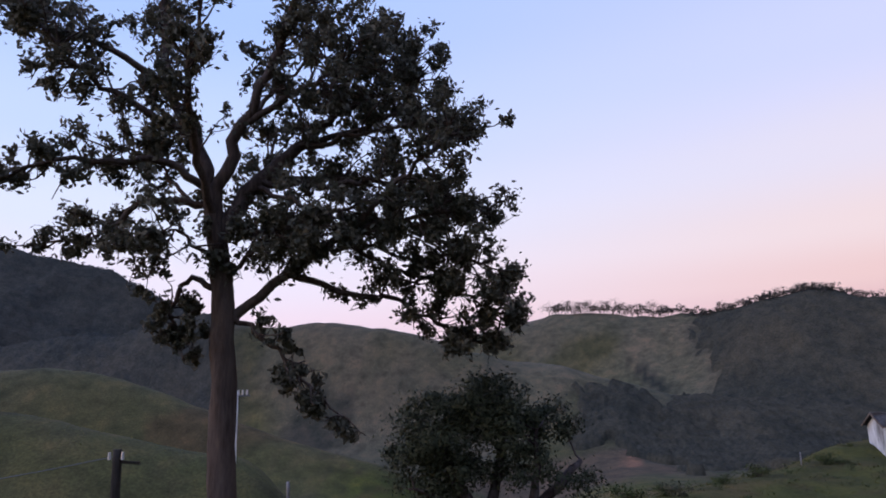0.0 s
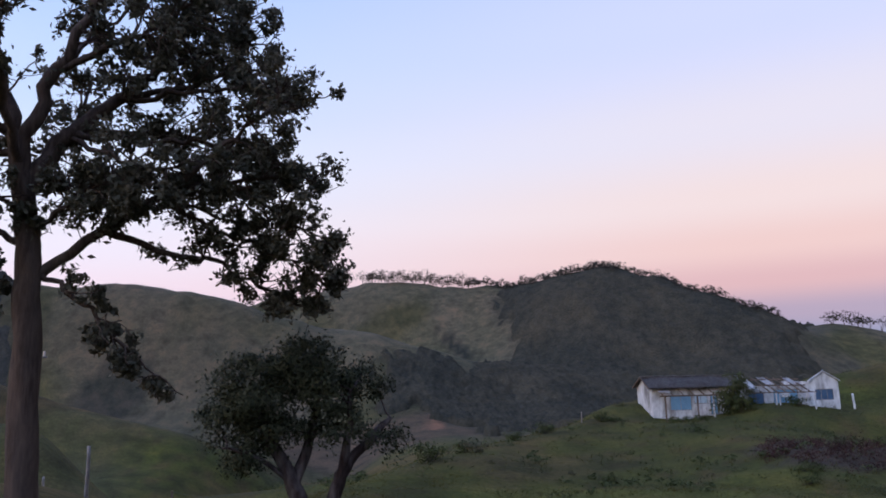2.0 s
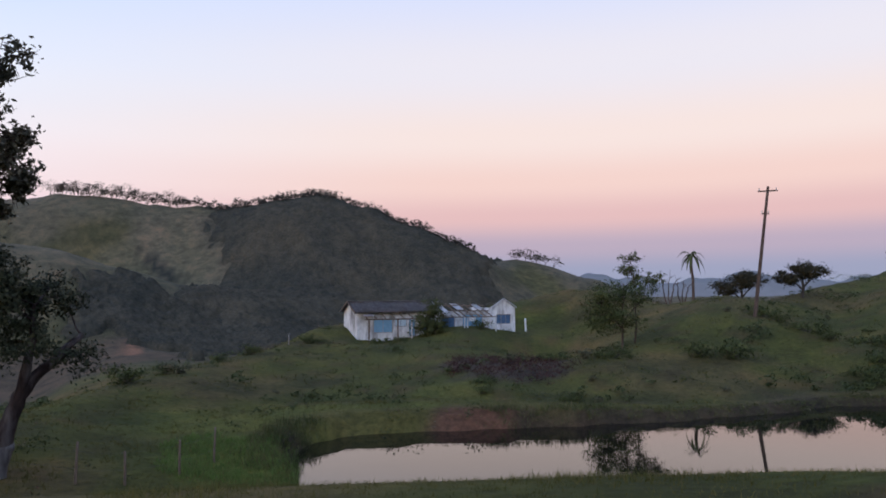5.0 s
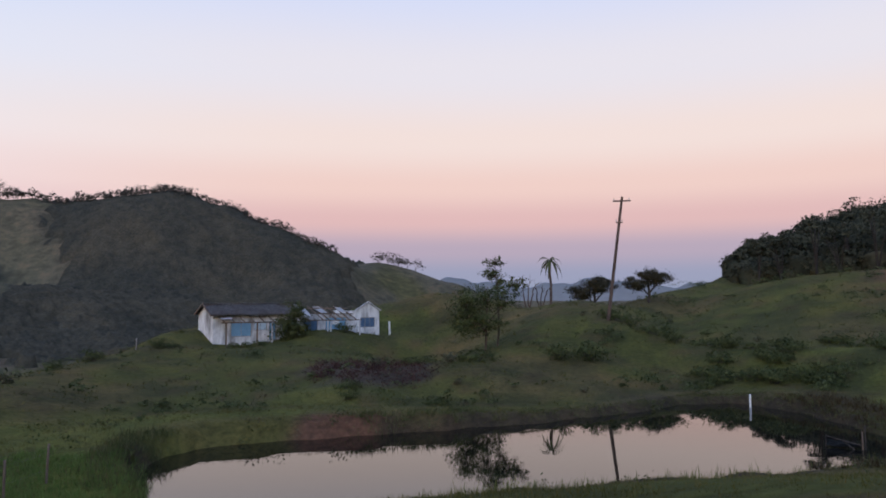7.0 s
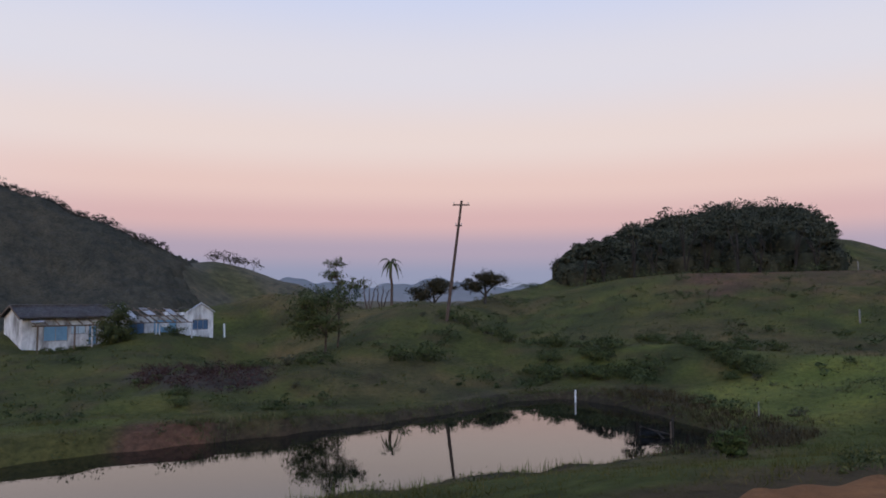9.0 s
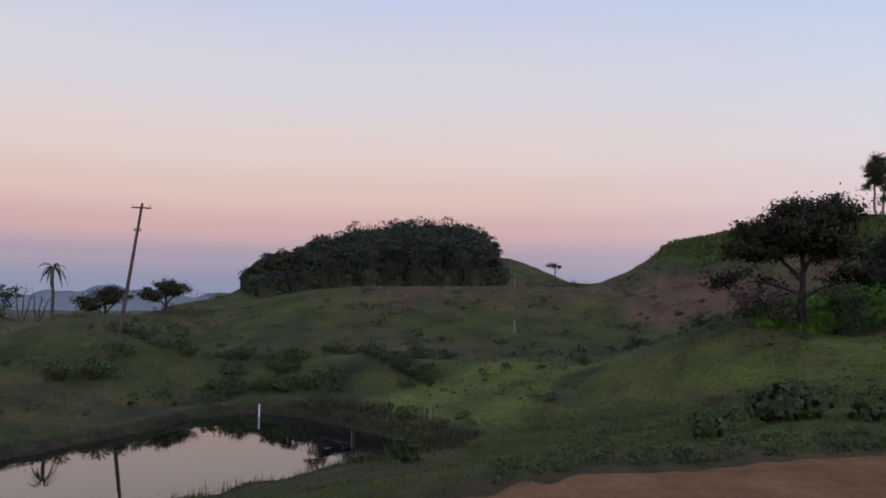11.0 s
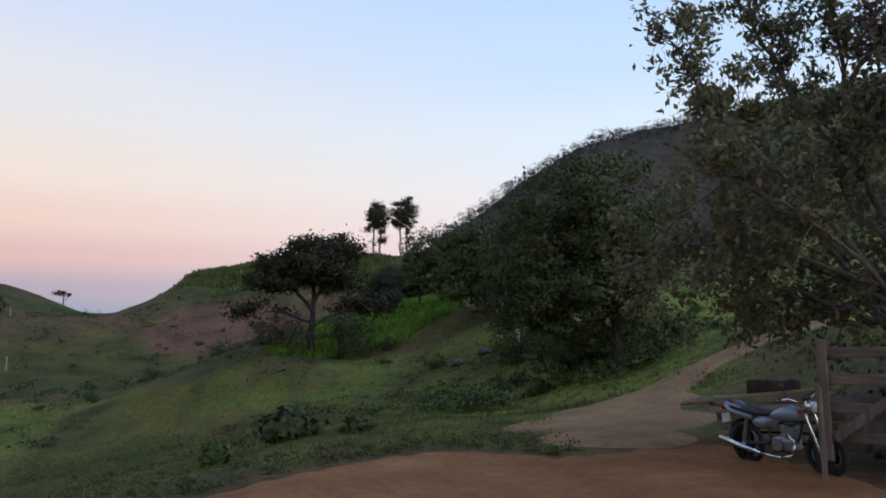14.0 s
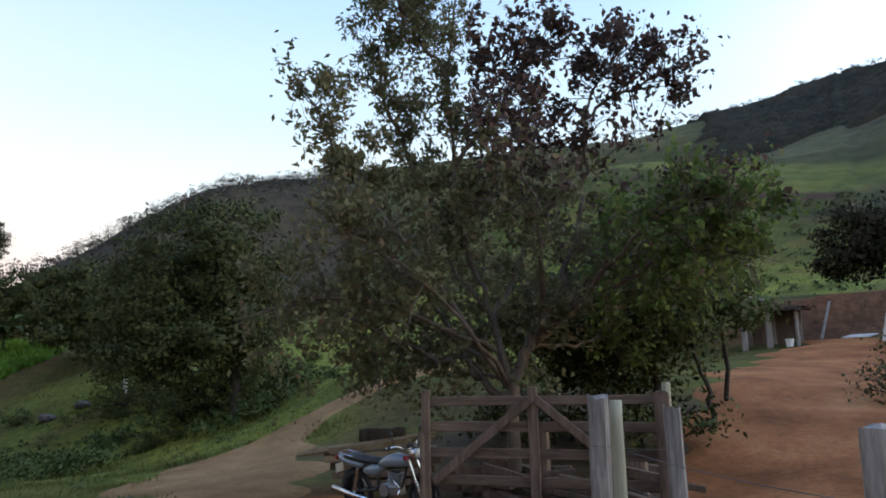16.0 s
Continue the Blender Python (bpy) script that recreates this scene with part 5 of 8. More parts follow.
def banana(x, y, az, h, seed):
    root = thing("banana_plant", tree_frame(x, y, az), "banana plant with broad arching leaves", "banana plant", "banana plants on the slope")
    w = Wood(seed)
    w.limb([(0, 0, -0.1), (0.03, 0, h * 0.3), (0, 0, h * 0.55)], 0.12, 0.08, 7, 3, 0.01)
    w.build(root, M_LEAF_MID, "stem")
    for i in range(8):
        a = 2 * math.pi * i / 8 + w.rng.uniform(-0.3, 0.3)
        V, F = [], []
        for k in range(7):
            t = k / 6
            r, z = h * 0.55 * t, h * (0.5 + 0.62 * t - 0.5 * t * t * w.rng.uniform(0.9, 1.3))
            side = Vector((-math.sin(a), math.cos(a), 0)) * 0.16 * h * math.sin(math.pi * min(1, 0.12 + 0.86 * t))
            c = Vector((math.cos(a) * r, math.sin(a) * r, z))
            V += [c + side, c - Vector((0, 0, 0.04)), c - side]
            if k:
                b = 3 * k
                F += [(b - 3, b, b + 1, b - 2), (b - 2, b + 1, b + 2, b - 1)]
        link_mesh("leaf", V, F, M_LEAF_MID, root)


for i, (a, d, h) in enumerate(((118.6, 54, 2.8), (120.4, 52, 3.2), (121.9, 50, 2.6), (123.2, 47, 2.4))):
    banana(*polar(a, d), a, h, 80 + i)


def gate_tree():
    """The open, many-stemmed tree behind the gate."""
    x, y = 4.2, -9.0
    zb = ground_at(x, y)
    root = thing("tree", tree_frame(x, y, 156.1), "open many-stemmed tree with olive and reddish leaves behind the gate", "tree")
    w = Wood(91)

    def P(*q):
        return [(u, v, z - zb) for u, v, z in q]

    limbs = [
        (P((-0.15, 0, zb - 0.2), (-0.19, 0, 6.3), (0.18, 0, 7.0), (0.42, 0.1, 7.35), (1.06, 0.3, 7.9), (1.35, 0.4, 8.6)), 0.10, 0.03),
        (P((-0.19, 0, 6.2), (-0.6, 0.2, 6.55), (-1.06, 0.4, 6.7), (-1.5, 0.5, 6.95), (-2.3, 0.6, 7.3), (-2.9, 0.7, 7.9)), 0.065, 0.018),
        (P((-0.19, 0, 6.3), (-0.42, 0.2, 7.35), (-0.78, 0.4, 8.4), (-0.91, 0.5, 9.6), (-0.94, 0.5, 11.2), (-0.8, 0.5, 12.6)), 0.055, 0.015),
        (P((-0.23, 0, 6.4), (-1.26, -0.3, 8.0), (-1.81, -0.4, 8.7), (-2.3, -0.5, 9.4), (-2.8, -0.6, 10.4)), 0.042, 0.012),
        (P((0.18, 0, 7.0), (0.6, 0.3, 7.95), (0.99, 0.5, 9.3), (1.05, 0.6, 10.3), (1.5, 0.6, 11.2)), 0.05, 0.014),
        (P((1.06, 0.3, 7.9), (1.7, 0.2, 8.2), (2.3, 0.1, 8.6), (2.8, 0, 9.0)), 0.05, 0.02),
        (P((0.42, 0.1, 7.3), (1.2, -0.6, 7.7), (1.9, -0.9, 7.9), (2.5, -1.0, 8.0)), 0.05, 0.02),
        (P((-0.78, 0.4, 8.4), (-1.5, 0.9, 9.6), (-2.0, 1.1, 10.8), (-2.2, 1.2, 12.0)), 0.05, 0.02),
        (P((-0.91, 0.5, 9.6), (-0.2, 0.2, 10.4), (0.3, 0, 11.2)), 0.04, 0.015),
        (P((1.05, 0.6, 10.3), (1.8, 0.5, 10.7), (2.5, 0.4, 11.0)), 0.03, 0.012),
        (P((-0.42, 0.2, 7.35), (0.1, 0.9, 8.4), (0.3, 1.2, 9.4), (0.2, 1.3, 10.6)), 0.045, 0.014),
        (P((-0.6, 0.2, 6.55), (-1.3, 0.9, 7.6), (-1.7, 1.3, 8.6), (-2.4, 1.5, 9.2)), 0.045, 0.014),
        (P((0.18, 0, 7.0), (0.3, -0.7, 7.8), (0.2, -1.1, 8.8), (-0.3, -1.2, 9.6)), 0.045, 0.014),
        (P((-0.94, 0.5, 11.0), (-1.5, 0.3, 11.8), (-1.9, 0.2, 12.6)), 0.025, 0.01),
        (P((-0.4, 0, 6.9), (-1.5, -0.6, 7.4), (-2.5, -0.9, 7.6), (-3.3, -1.0, 7.4)), 0.04, 0.012),
        (P((-0.3, 0, 6.6), (-1.2, 0.8, 7.2), (-2.1, 1.2, 7.6), (-2.9, 1.4, 7.7)), 0.04, 0.012),
        (P((0.2, 0, 7.0), (1.0, 0.9, 7.6), (1.8, 1.3, 7.8), (2.6, 1.6, 7.8)), 0.04, 0.012),
        (P((-0.2, 0, 6.4), (-0.8, -0.8, 7.3), (-1.4, -1.2, 7.9), (-2.0, -1.4, 8.3)), 0.035, 0.012),
        (P((0.1, 0, 6.9), (0.4, 1.1, 7.5), (0.3, 1.9, 7.6), (-0.2, 2.5, 7.3)), 0.035, 0.012),
        (P((0.4, 0, 7.3), (1.3, 0.4, 8.2), (2.2, 0.6, 8.4), (3.2, 0.7, 8.0)), 0.035, 0.012),
        (P((-0.4, 0.2, 7.35), (-1.0, 0.6, 8.2), (-1.0, 0.9, 8.9), (-0.6, 1.0, 9.2)), 0.035, 0.012),
        (P((0.3, 0, 7.1), (1.1, -0.9, 7.9), (1.7, -1.3, 8.4), (2.4, -1.5, 8.3)), 0.035, 0.012),
        (P((-0.2, 0, 6.5), (-0.5, 1.0, 7.0), (-0.9, 1.8, 7.2), (-1.0, 2.6, 7.0)), 0.03, 0.01),
        (P((0.1, 0, 6.9), (0.9, 1.2, 7.0), (1.5, 2.1, 7.3), (1.9, 2.8, 7.3)), 0.03, 0.01),
        (P((0.0, 0, 6.8), (0.2, 1.4, 7.8), (-0.3, 2.4, 8.2), (-0.9, 3.0, 8.3)), 0.03, 0.01),
        (P((-0.3, 0, 6.5), (-1.0, 0.5, 6.8), (-1.9, 0.8, 6.9), (-2.6, 1.0, 6.9)), 0.03, 0.01),
    ]
    low, high = [], []
    for i, (pts, r0, r1) in enumerate(limbs):
        path = w.limb(pts, r0, r1, 8, 5, 0.03)
        before = len(w.leaves)
        thin = i == 9
        w.spray(path, 20 if thin else 30, 1.0, 0.011, 0.3, 0.12, 1.05, 1, 13 if thin else 28 if i in (2, 3, 7, 13) else 15 if i in (4, 5, 8) else 15 if i in (1, 14, 15, 25) else 16 if i in (11, 17, 3) else 18 if i < 15 else 20, 0.6, 0.08)
    w.build(root, M_BARK_GATE)
    L = gather(np.vstack(w.leaves), w.rng, 0.5, 0.26)
    up = L[:, 2] + zb > 9.3 + 0.5 * w.rng.normal(size=len(L))
    right = (L[:, 0] > 0.9) & ~up & (w.rng.uniform(size=len(L)) < 0.75)
    west = up & (L[:, 0] < -0.6)
    leaf_mesh("upper_crown", L[up & ~west], 0.11, w.rng, M_LEAF_RED, root, "reddish-brown thin upper leaves", 0.62, 0.3)
    leaf_mesh("upper_crown", L[west], 0.11, w.rng, M_LEAF_OLIVE, root, "drooping grey-olive upper leaves", 0.4, 0.5)
    leaf_mesh("lower_crown", L[~up & ~right], 0.095, w.rng, M_LEAF_OLIVE, root, "grey-olive lower leaves", 0.6, 0.3)
    leaf_mesh("side_crown", L[right], 0.10, w.rng, M_LEAF_CITRUS, root, "fresh green side leaves", 0.6, 0.3)


gate_tree()

# dense dark bushes behind the gate
crown_tree("tree", *polar(163.5, 13.2), 163.5, "dense dark green citrus-like tree behind the fence", "tree",
           [([(0.3, 0, -0.2), (0.35, 0, 0.7), (0.3, 0, 1.5)], 0.07, 0.05), ([(-0.5, 0, -0.2), (-0.6, 0, 0.8), (-0.8, 0, 1.6)], 0.07, 0.04), ([(1.2, 0, -0.2), (1.2, 0, 0.7), (1.0, 0, 1.4)], 0.05, 0.03)],
           [(0.0, 0, 2.0, 1.7, 1.3, 1.1), (0.5, 0, 2.1, 1.0, 1.0, 0.7), (-0.9, 0, 1.5, 1.2, 1.0, 0.8), (0.2, 0, 2.9, 1.2, 1.0, 0.7)], 200, 90, 0.22, 0.11, M_LEAF_DARK, M_BARK_DARK, 95, 0.5)
crown_tree("tree", *polar(170.0, 15.0), 170.0, "small green tree leaning over the driveway", "tree",
           [([(0.0, 0, -0.2), (0.05, 0, 0.9), (-0.1, 0, 1.8)], 0.05, 0.03)],
           [(-0.2, 0, 2.5, 1.1, 1.0, 1.0), (0.1, 0, 1.9, 0.9, 0.8, 0.6)], 60, 60, 0.22, 0.13, M_LEAF_MID, M_BARK_DARK, 96, 0.5)
crown_tree("sapling", 12.2, -17.0, 144.3, "thin leafy sapling at the side of the track", "sapling",
           [([(0.0, 0, -0.1), (-0.04, 0, 0.5), (-0.12, 0, 1.1)], 0.025, 0.012)], [(-0.1, 0, 1.25, 0.5, 0.4, 0.35)], 16, 16, 0.12, 0.16, M_LEAF_MID, M_BARK_DARK, 97)

# dark undergrowth behind the gate
for k, (x, y, r, h) in enumerate(((3.3, -11.4, 1.0, 1.3), (4.9, -12.0, 1.1, 1.1), (3.9, -13.2, 1.0, 1.2), (6.2, -12.6, 1.0, 0.9))):
    bush("bush", x, y, r, h, 900, 0.11, M_LEAF_DARK, 120 + k, "dark leafy undergrowth behind the gate", "bushes behind the gate", 0.55)

# undergrowth that closes the foot of the lane's trees
for k, (a, d, r, h) in enumerate(((126.2, 34, 1.5, 1.6), (128.2, 31, 1.4, 1.5), (130.3, 27.5, 1.3, 1.7), (131.9, 26.4, 1.2, 1.3), (134.9, 25.6, 1.2, 1.4), (136.6, 27, 1.2, 1.1))):
    bush("bush", *polar(a, d), r, h, 1100, 0.13, M_LEAF_DARK if k % 2 else M_LEAF_MID, 130 + k, "leafy dark undergrowth below the lane's trees", "bushes below the lane's trees", 0.55)

# broad-leaved bushes at the roadside
bush("bush", *polar(108.1, 13.7), 0.62, 0.52, 1300, 0.16, M_LEAF_DARK, 101, "low dark broad-leaved bush at the roadside", "roadside bushes", 0.7)
bush("bush", *polar(103.4, 13.2), 0.36, 0.42, 380, 0.15, M_LEAF_MID, 102, "small broad-leaved plant at the roadside", "roadside bushes", 0.7)
bush("bush", *polar(112.8, 14.2), 0.5, 0.25, 260, 0.13, M_LEAF_MID, 103, "low leafy creeper at the roadside", "roadside bushes", 0.7)
bush("bush", *polar(81.0, 28.3), 0.6, 1.25, 900, 0.15, M_LEAF_MID, 104, "tall weedy bush near the pond", "roadside bushes", 0.6)

bush("bush", *polar(182.3, 15.5), 1.1, 1.0, 900, 0.1, M_LEAF_BROWN, 107, "dry brown brush on the driveway bank", "brush on the bank", 0.5)
bush("bush", *polar(183.5, 19.0), 1.5, 1.3, 1100, 0.1, M_LEAF_DARK, 108, "dark brush on the driveway bank", "brush on the bank", 0.5)
crown_tree("tree", *polar(181.5, 37), 181.5, "dark brown bushy tree above the red earth bank", "tree",
           [([(0, 0, -0.3), (0.1, 0, 1.2), (0.0, 0, 2.6)], 0.12, 0.06)], [(0, 0, 2.6, 2.6, 1.8, 1.5), (-1.5, 0, 1.6, 1.8, 1.5, 1.1), (1.2, 0, 1.6, 1.5, 1.3, 1.0)], 150, 70, 0.32, 0.2, M_LEAF_RIDGETREE, M_BARK_DARK, 98, 0.5)

crown_tree("bush", *polar(35.75, 66.3), 35.75, "tall rounded dark bush before the farmhouse", "bush",
           [([(0, 0, -0.2), (0.05, 0, 0.8), (0, 0, 1.8)], 0.08, 0.04)], [(0.1, 0, 2.2, 1.4, 1.1, 1.15), (-0.5, 0, 1.1, 1.1, 0.9, 0.9), (0.6, 0, 1.1, 1.1, 0.9, 0.9), (0, 0, 0.5, 1.0, 0.9, 0.6)], 110, 56, 0.22, 0.15, M_LEAF_DARK, M_BARK_DARK, 99, 0.5)


# ---- woods, scrub and grass ----
DOME = [(0.86, -1.0), (1.0, 0.0), (0.93, 0.55), (0.62, 0.89)]


def dome_mesh(name, C, R, H, rng, mat, seg=8, jitter=0.08):
    """Rounded, uneven cores for crowns: one lumpy dome for each centre C, wide R, high H."""
    n, k = len(C), len(DOME)
    t = np.arange(seg) * 2 * math.pi / seg
    ring = np.array([[(r * math.cos(a + 0.5 * i), r * math.sin(a + 0.5 * i), z) for a in t] for i, (r, z) in enumerate(DOME)]).reshape(-1, 3)
    unit = np.vstack([ring, [[0, 0, 1.0]]])
    m = len(unit)
    jit = 1 + jitter * rng.normal(size=(n, m, 1))
    V = C[:, None, :] + unit[None] * jit * np.stack([R, R, H], 1)[:, None, :]
    F = []
    for i in range(k - 1):
        for j in range(seg):
            a, b = i * seg + j, i * seg + (j + 1) % seg
            F += [(a, b, b + seg), (a, b + seg, a + seg)]
    F += [((k - 1) * seg + j, (k - 1) * seg + (j + 1) % seg, m - 1) for j in range(seg)]
    F = (np.array(F)[None] + (np.arange(n) * m)[:, None, None]).reshape(-1, 3)
    me = bpy.data.meshes.new(name)
    me.vertices.add(n * m)
    me.vertices.foreach_set("co", V.ravel())
    me.loops.add(F.size)
    me.loops.foreach_set("vertex_index", F.ravel())
    me.polygons.add(len(F))
    me.polygons.foreach_set("loop_start", np.arange(0, F.size, 3))
    me.polygons.foreach_set("use_smooth", np.ones(len(F), bool))
    me.update(calc_edges=True)
    me.materials.append(mat)
    return new(name, me)


def canopy(name, spots, heights, mat, seed, label, clumps=6, per=10, leaf=0.7, wide=0.5, mid=0.62, half=0.34, core=None, flat=0.6, lift=0.6, stems=0, bark=None, top=False, category="wood", under=-0.15):
    """A stand of far trees: each crown a heap of leafy clumps, some on bare forked stems."""
    rng = np.random.RandomState(seed)
    n = len(spots)
    Z = land(spots[:, 0], spots[:, 1])
    r = heights * wide * rng.uniform(0.75, 1.25, n)
    centre = np.column_stack([spots, Z + heights * mid])
    d = rng.normal(size=(n, clumps, 3))
    d[..., 2] = np.where(rng.uniform(size=(n, clumps)) < 0.75, np.abs(d[..., 2]) + under, d[..., 2])
    d /= np.linalg.norm(d, axis=2, keepdims=True)
    size = np.stack([r, r, heights * half], 1)[:, None]
    if top:
        # umbrella crowns: clumps over a flat arching top
        rho = np.sqrt(rng.uniform(size=(n, clumps)))
        th = rng.uniform(0, 6.283, (n, clumps))
        d = np.stack([rho * np.cos(th), rho * np.sin(th), 1 - 0.95 * rho ** 2], 2)
    C = centre[:, None] + d * size * rng.uniform(0.6, 1.0, (n, clumps, 1))
    rc = (r * (0.42 if not top else 0.34))[:, None] * rng.uniform(0.7, 1.3, (n, clumps))
    o = rng.normal(size=(n, clumps, per, 3))
    o /= np.linalg.norm(o, axis=3, keepdims=True)
    o[..., 2] = np.where(rng.uniform(size=o.shape[:3]) < 0.75, np.abs(o[..., 2]), o[..., 2])
    reach = rng.uniform(0.55, 1.05, o.shape[:3] + (1,))
    P = C[:, :, None] + o * reach * np.stack([rc, rc, rc * flat], 2)[:, :, None]
    # far crowns shade with the slope that they stand on
    gx = (land(spots[:, 0] + 4, spots[:, 1]) - land(spots[:, 0] - 4, spots[:, 1])) / 8
    gy = (land(spots[:, 0], spots[:, 1] + 4) - land(spots[:, 0], spots[:, 1] - 4)) / 8
    slope = np.stack([-gx, -gy, np.ones(n)], 1)
    slope /= np.linalg.norm(slope, axis=1, keepdims=True)
    N = o + 0.7 * d[:, :, None] + lift * slope[:, None, None]
    N = N.reshape(-1, 3)
    N /= np.linalg.norm(N, axis=1, keepdims=True) + 1e-9
    ob = leaf_mesh(name, P.reshape(-1, 3), leaf, rng, mat, None, "", 0.7, 0.0, 0.4, N, 0.45 if lift > 1.5 else 0.7)
    if label:
        tagged(ob, label, category, kind="stuff")
    # a dome added inside each crown; its dark colour gives the inner shade
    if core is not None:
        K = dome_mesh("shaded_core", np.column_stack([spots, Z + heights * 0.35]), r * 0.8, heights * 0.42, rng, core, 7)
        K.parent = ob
    if stems:
        w = Wood(seed)
        for i in range(n):
            base = np.array((*spots[i], Z[i] - 0.4))
            for k in range(stems):
                tip = C[i, k % clumps]
                bend = base + (tip - base) * (0.35, 0.35, 0.55)
                w.tube([base, bend, tip], 0.02 * heights[i], 0.007 * heights[i], 3)
        w.build(ob, bark or M_BARK_DARK, "stems")
    return ob


def scatter(rng, n, a0, a1, d0, d1, keep=None):
    """Random places by bearing and distance, thinned by a mask."""
    a = np.radians(rng.uniform(a0, a1, n))
    d = np.sqrt(rng.uniform(d0 * d0, d1 * d1, n))
    x, y = d * np.sin(a), d * np.cos(a)
    if keep is not None:
        k = rng.uniform(size=n) < keep(x, y)
        x, y = x[k], y[k]
    return np.stack([x, y], 1)


rng = np.random.RandomState(3)
# the rounded wood on the eastern hill
S = scatter(rng, 320, 69.3, 88.5, 121, 176)
b = np.degrees(np.arctan2(S[:, 0], S[:, 1]))
hh = np.interp(b, [69, 71, 76, 84, 86.6, 87.8, 88.6], [3.6, 5.4, 7.7, 8.5, 7.6, 5.0, 2.4]) * rng.uniform(0.66, 1.08, len(S))
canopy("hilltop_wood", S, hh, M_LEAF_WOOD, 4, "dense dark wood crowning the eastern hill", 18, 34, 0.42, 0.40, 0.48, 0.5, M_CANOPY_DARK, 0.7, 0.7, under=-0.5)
# undergrowth that closes its foot
U = scatter(rng, 420, 69.2, 88.7, 117.5, 127)
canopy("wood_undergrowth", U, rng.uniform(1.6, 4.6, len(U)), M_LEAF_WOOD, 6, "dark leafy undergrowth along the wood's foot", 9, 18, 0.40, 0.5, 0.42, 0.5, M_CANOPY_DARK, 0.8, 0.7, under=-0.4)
# flat-topped trees that stand out of its skyline
T = np.array([polar(q, 121 + 8 * math.sin(q * 5.1)) for q in np.linspace(69.6, 88.1, 26)])
b = np.linspace(69.6, 88.1, 26)
canopy("wood_edge_trees", T, np.interp(b, [69, 71, 76, 84, 86.6, 87.8, 88.6], [3.9, 5.7, 7.9, 8.6, 7.9, 6.0, 4.0]) * rng.uniform(0.9, 1.12, 26), M_LEAF_WOOD, 5, "flat-topped trees at the wood's edge", 12, 34, 0.40, 0.36, 0.72, 0.25, None, 0.45, 0.5, 4, M_BARK_DARK, True)
# far woods
def wood_sheet(name, a0, a1, da, d0, d1, grow, mask, mat, label, height):
    """A closed canopy over a far hillside: rounded treetops grown together, sinking away at the wood's edge."""
    az = np.radians(np.arange(a0, a1, da))
    rr = d0 * (1 + grow) ** np.arange(int(math.log(d1 / d0) / math.log(1 + grow)))
    A, R = np.meshgrid(az, rr)
    X, Y = R * np.sin(A), R * np.cos(A)
    m = mask(X, Y)
    tops = 1.0 - np.abs(waves(X, Y, 9.0, 6, 0)) + 0.7 * (1.0 - np.abs(waves(X, Y, 4.6, 6, 7))) + 0.35 * waves(X, Y, 2.2, 6, 13)
    Z = land(X, Y) - 1.2 + smooth(0.25, 0.6, m) * (1.2 + height * (0.25 + 0.55 * tops + 0.35 * waves(X, Y, 30.0, 8, 5)))
    n, k = X.shape
    idx = np.arange(n * k).reshape(n, k)
    F = np.stack([idx[:-1, :-1], idx[1:, :-1], idx[1:, 1:], idx[:-1, 1:]], -1).reshape(-1, 4)
    keep = (np.maximum.reduce([m[:-1, :-1], m[1:, :-1], m[1:, 1:], m[:-1, 1:]]) > 0.15).ravel()
    return tagged(link_mesh(name, np.stack([X, Y, Z], -1).reshape(-1, 3), F[keep], mat, smooth=True), label, "wood", kind="stuff")


def part_mask(lo, hi):
    return lambda x, y: forest_mask(x, y) * smooth(lo - 1.5, lo + 1.5, np.degrees(np.arctan2(x, y))) * smooth(hi + 1.5, hi - 1.5, np.degrees(np.arctan2(x, y)))


wood_sheet("far_wood", -13, 46, 0.16, 105, 560, 0.0042, part_mask(-10, 60), M_CANOPY, "dark woodland covering the far hillsides", 2.1)
wood_sheet("far_wood", -38, -6, 0.2, 180, 640, 0.005, part_mask(-60, -10), M_CANOPY_NORTH, "dark woodland greyed by haze on the north-western mountain", 2.6)
wood_sheet("hillside_wood", 118, 152, 0.18, 105, 480, 0.0046, lambda x, y: forest_mask(x, y), M_CANOPY_BROWN, "brownish woodland on the southern mountain", 1.6)
wood_sheet("hilltop_wood", 165, 196, 0.2, 190, 480, 0.005, lambda x, y: forest_mask(x, y), M_CANOPY, "dark woodland crowning the southern hill", 2.2)
# single crowns that stand out of them
S = scatter(rng, 2400, 119, 150, 110, 440, lambda x, y: smooth(0.4, 0.8, forest_mask(x, y)))
canopy("tree_crowns", S, 1.6 + 3.0 * rng.uniform(size=len(S)) ** 2, M_LEAF_HILL, 7, "dry crowns on the southern mountain", 5, 16, 0.4, 0.62, 0.5, 0.42, None, 0.7, 1.6)


def skyline_trees(az0, az1, n, d0, d1, h0, h1, seed, label, clumps, per, leaf, wide=0.7, mat=None, bark=None, back=6.0, mid=0.22, half=0.66, arch=True):
    """Open flat-topped trees along a ridge, sky showing between their stems."""
    r = np.random.RandomState(seed)
    best = []
    for q in az0 + (az1 - az0) * (np.arange(n) + r.uniform(0, 1, n)) / n:
        dd = np.linspace(d0, d1, 90)
        x, y = dd * math.sin(radians(q)), dd * math.cos(radians(q))
        i = int(np.argmax((land(x, y) - 6.5) / dd))
        best.append(polar(q, dd[i] + r.uniform(-back, 0.3 * back)))
    canopy("ridge_trees", np.array(best), r.uniform(h0, h1, n), mat or M_LEAF_SKYLINE, seed, label, clumps, per, leaf, wide, mid, half, None, 0.8, 0.4, 3, bark or M_BARK, arch)


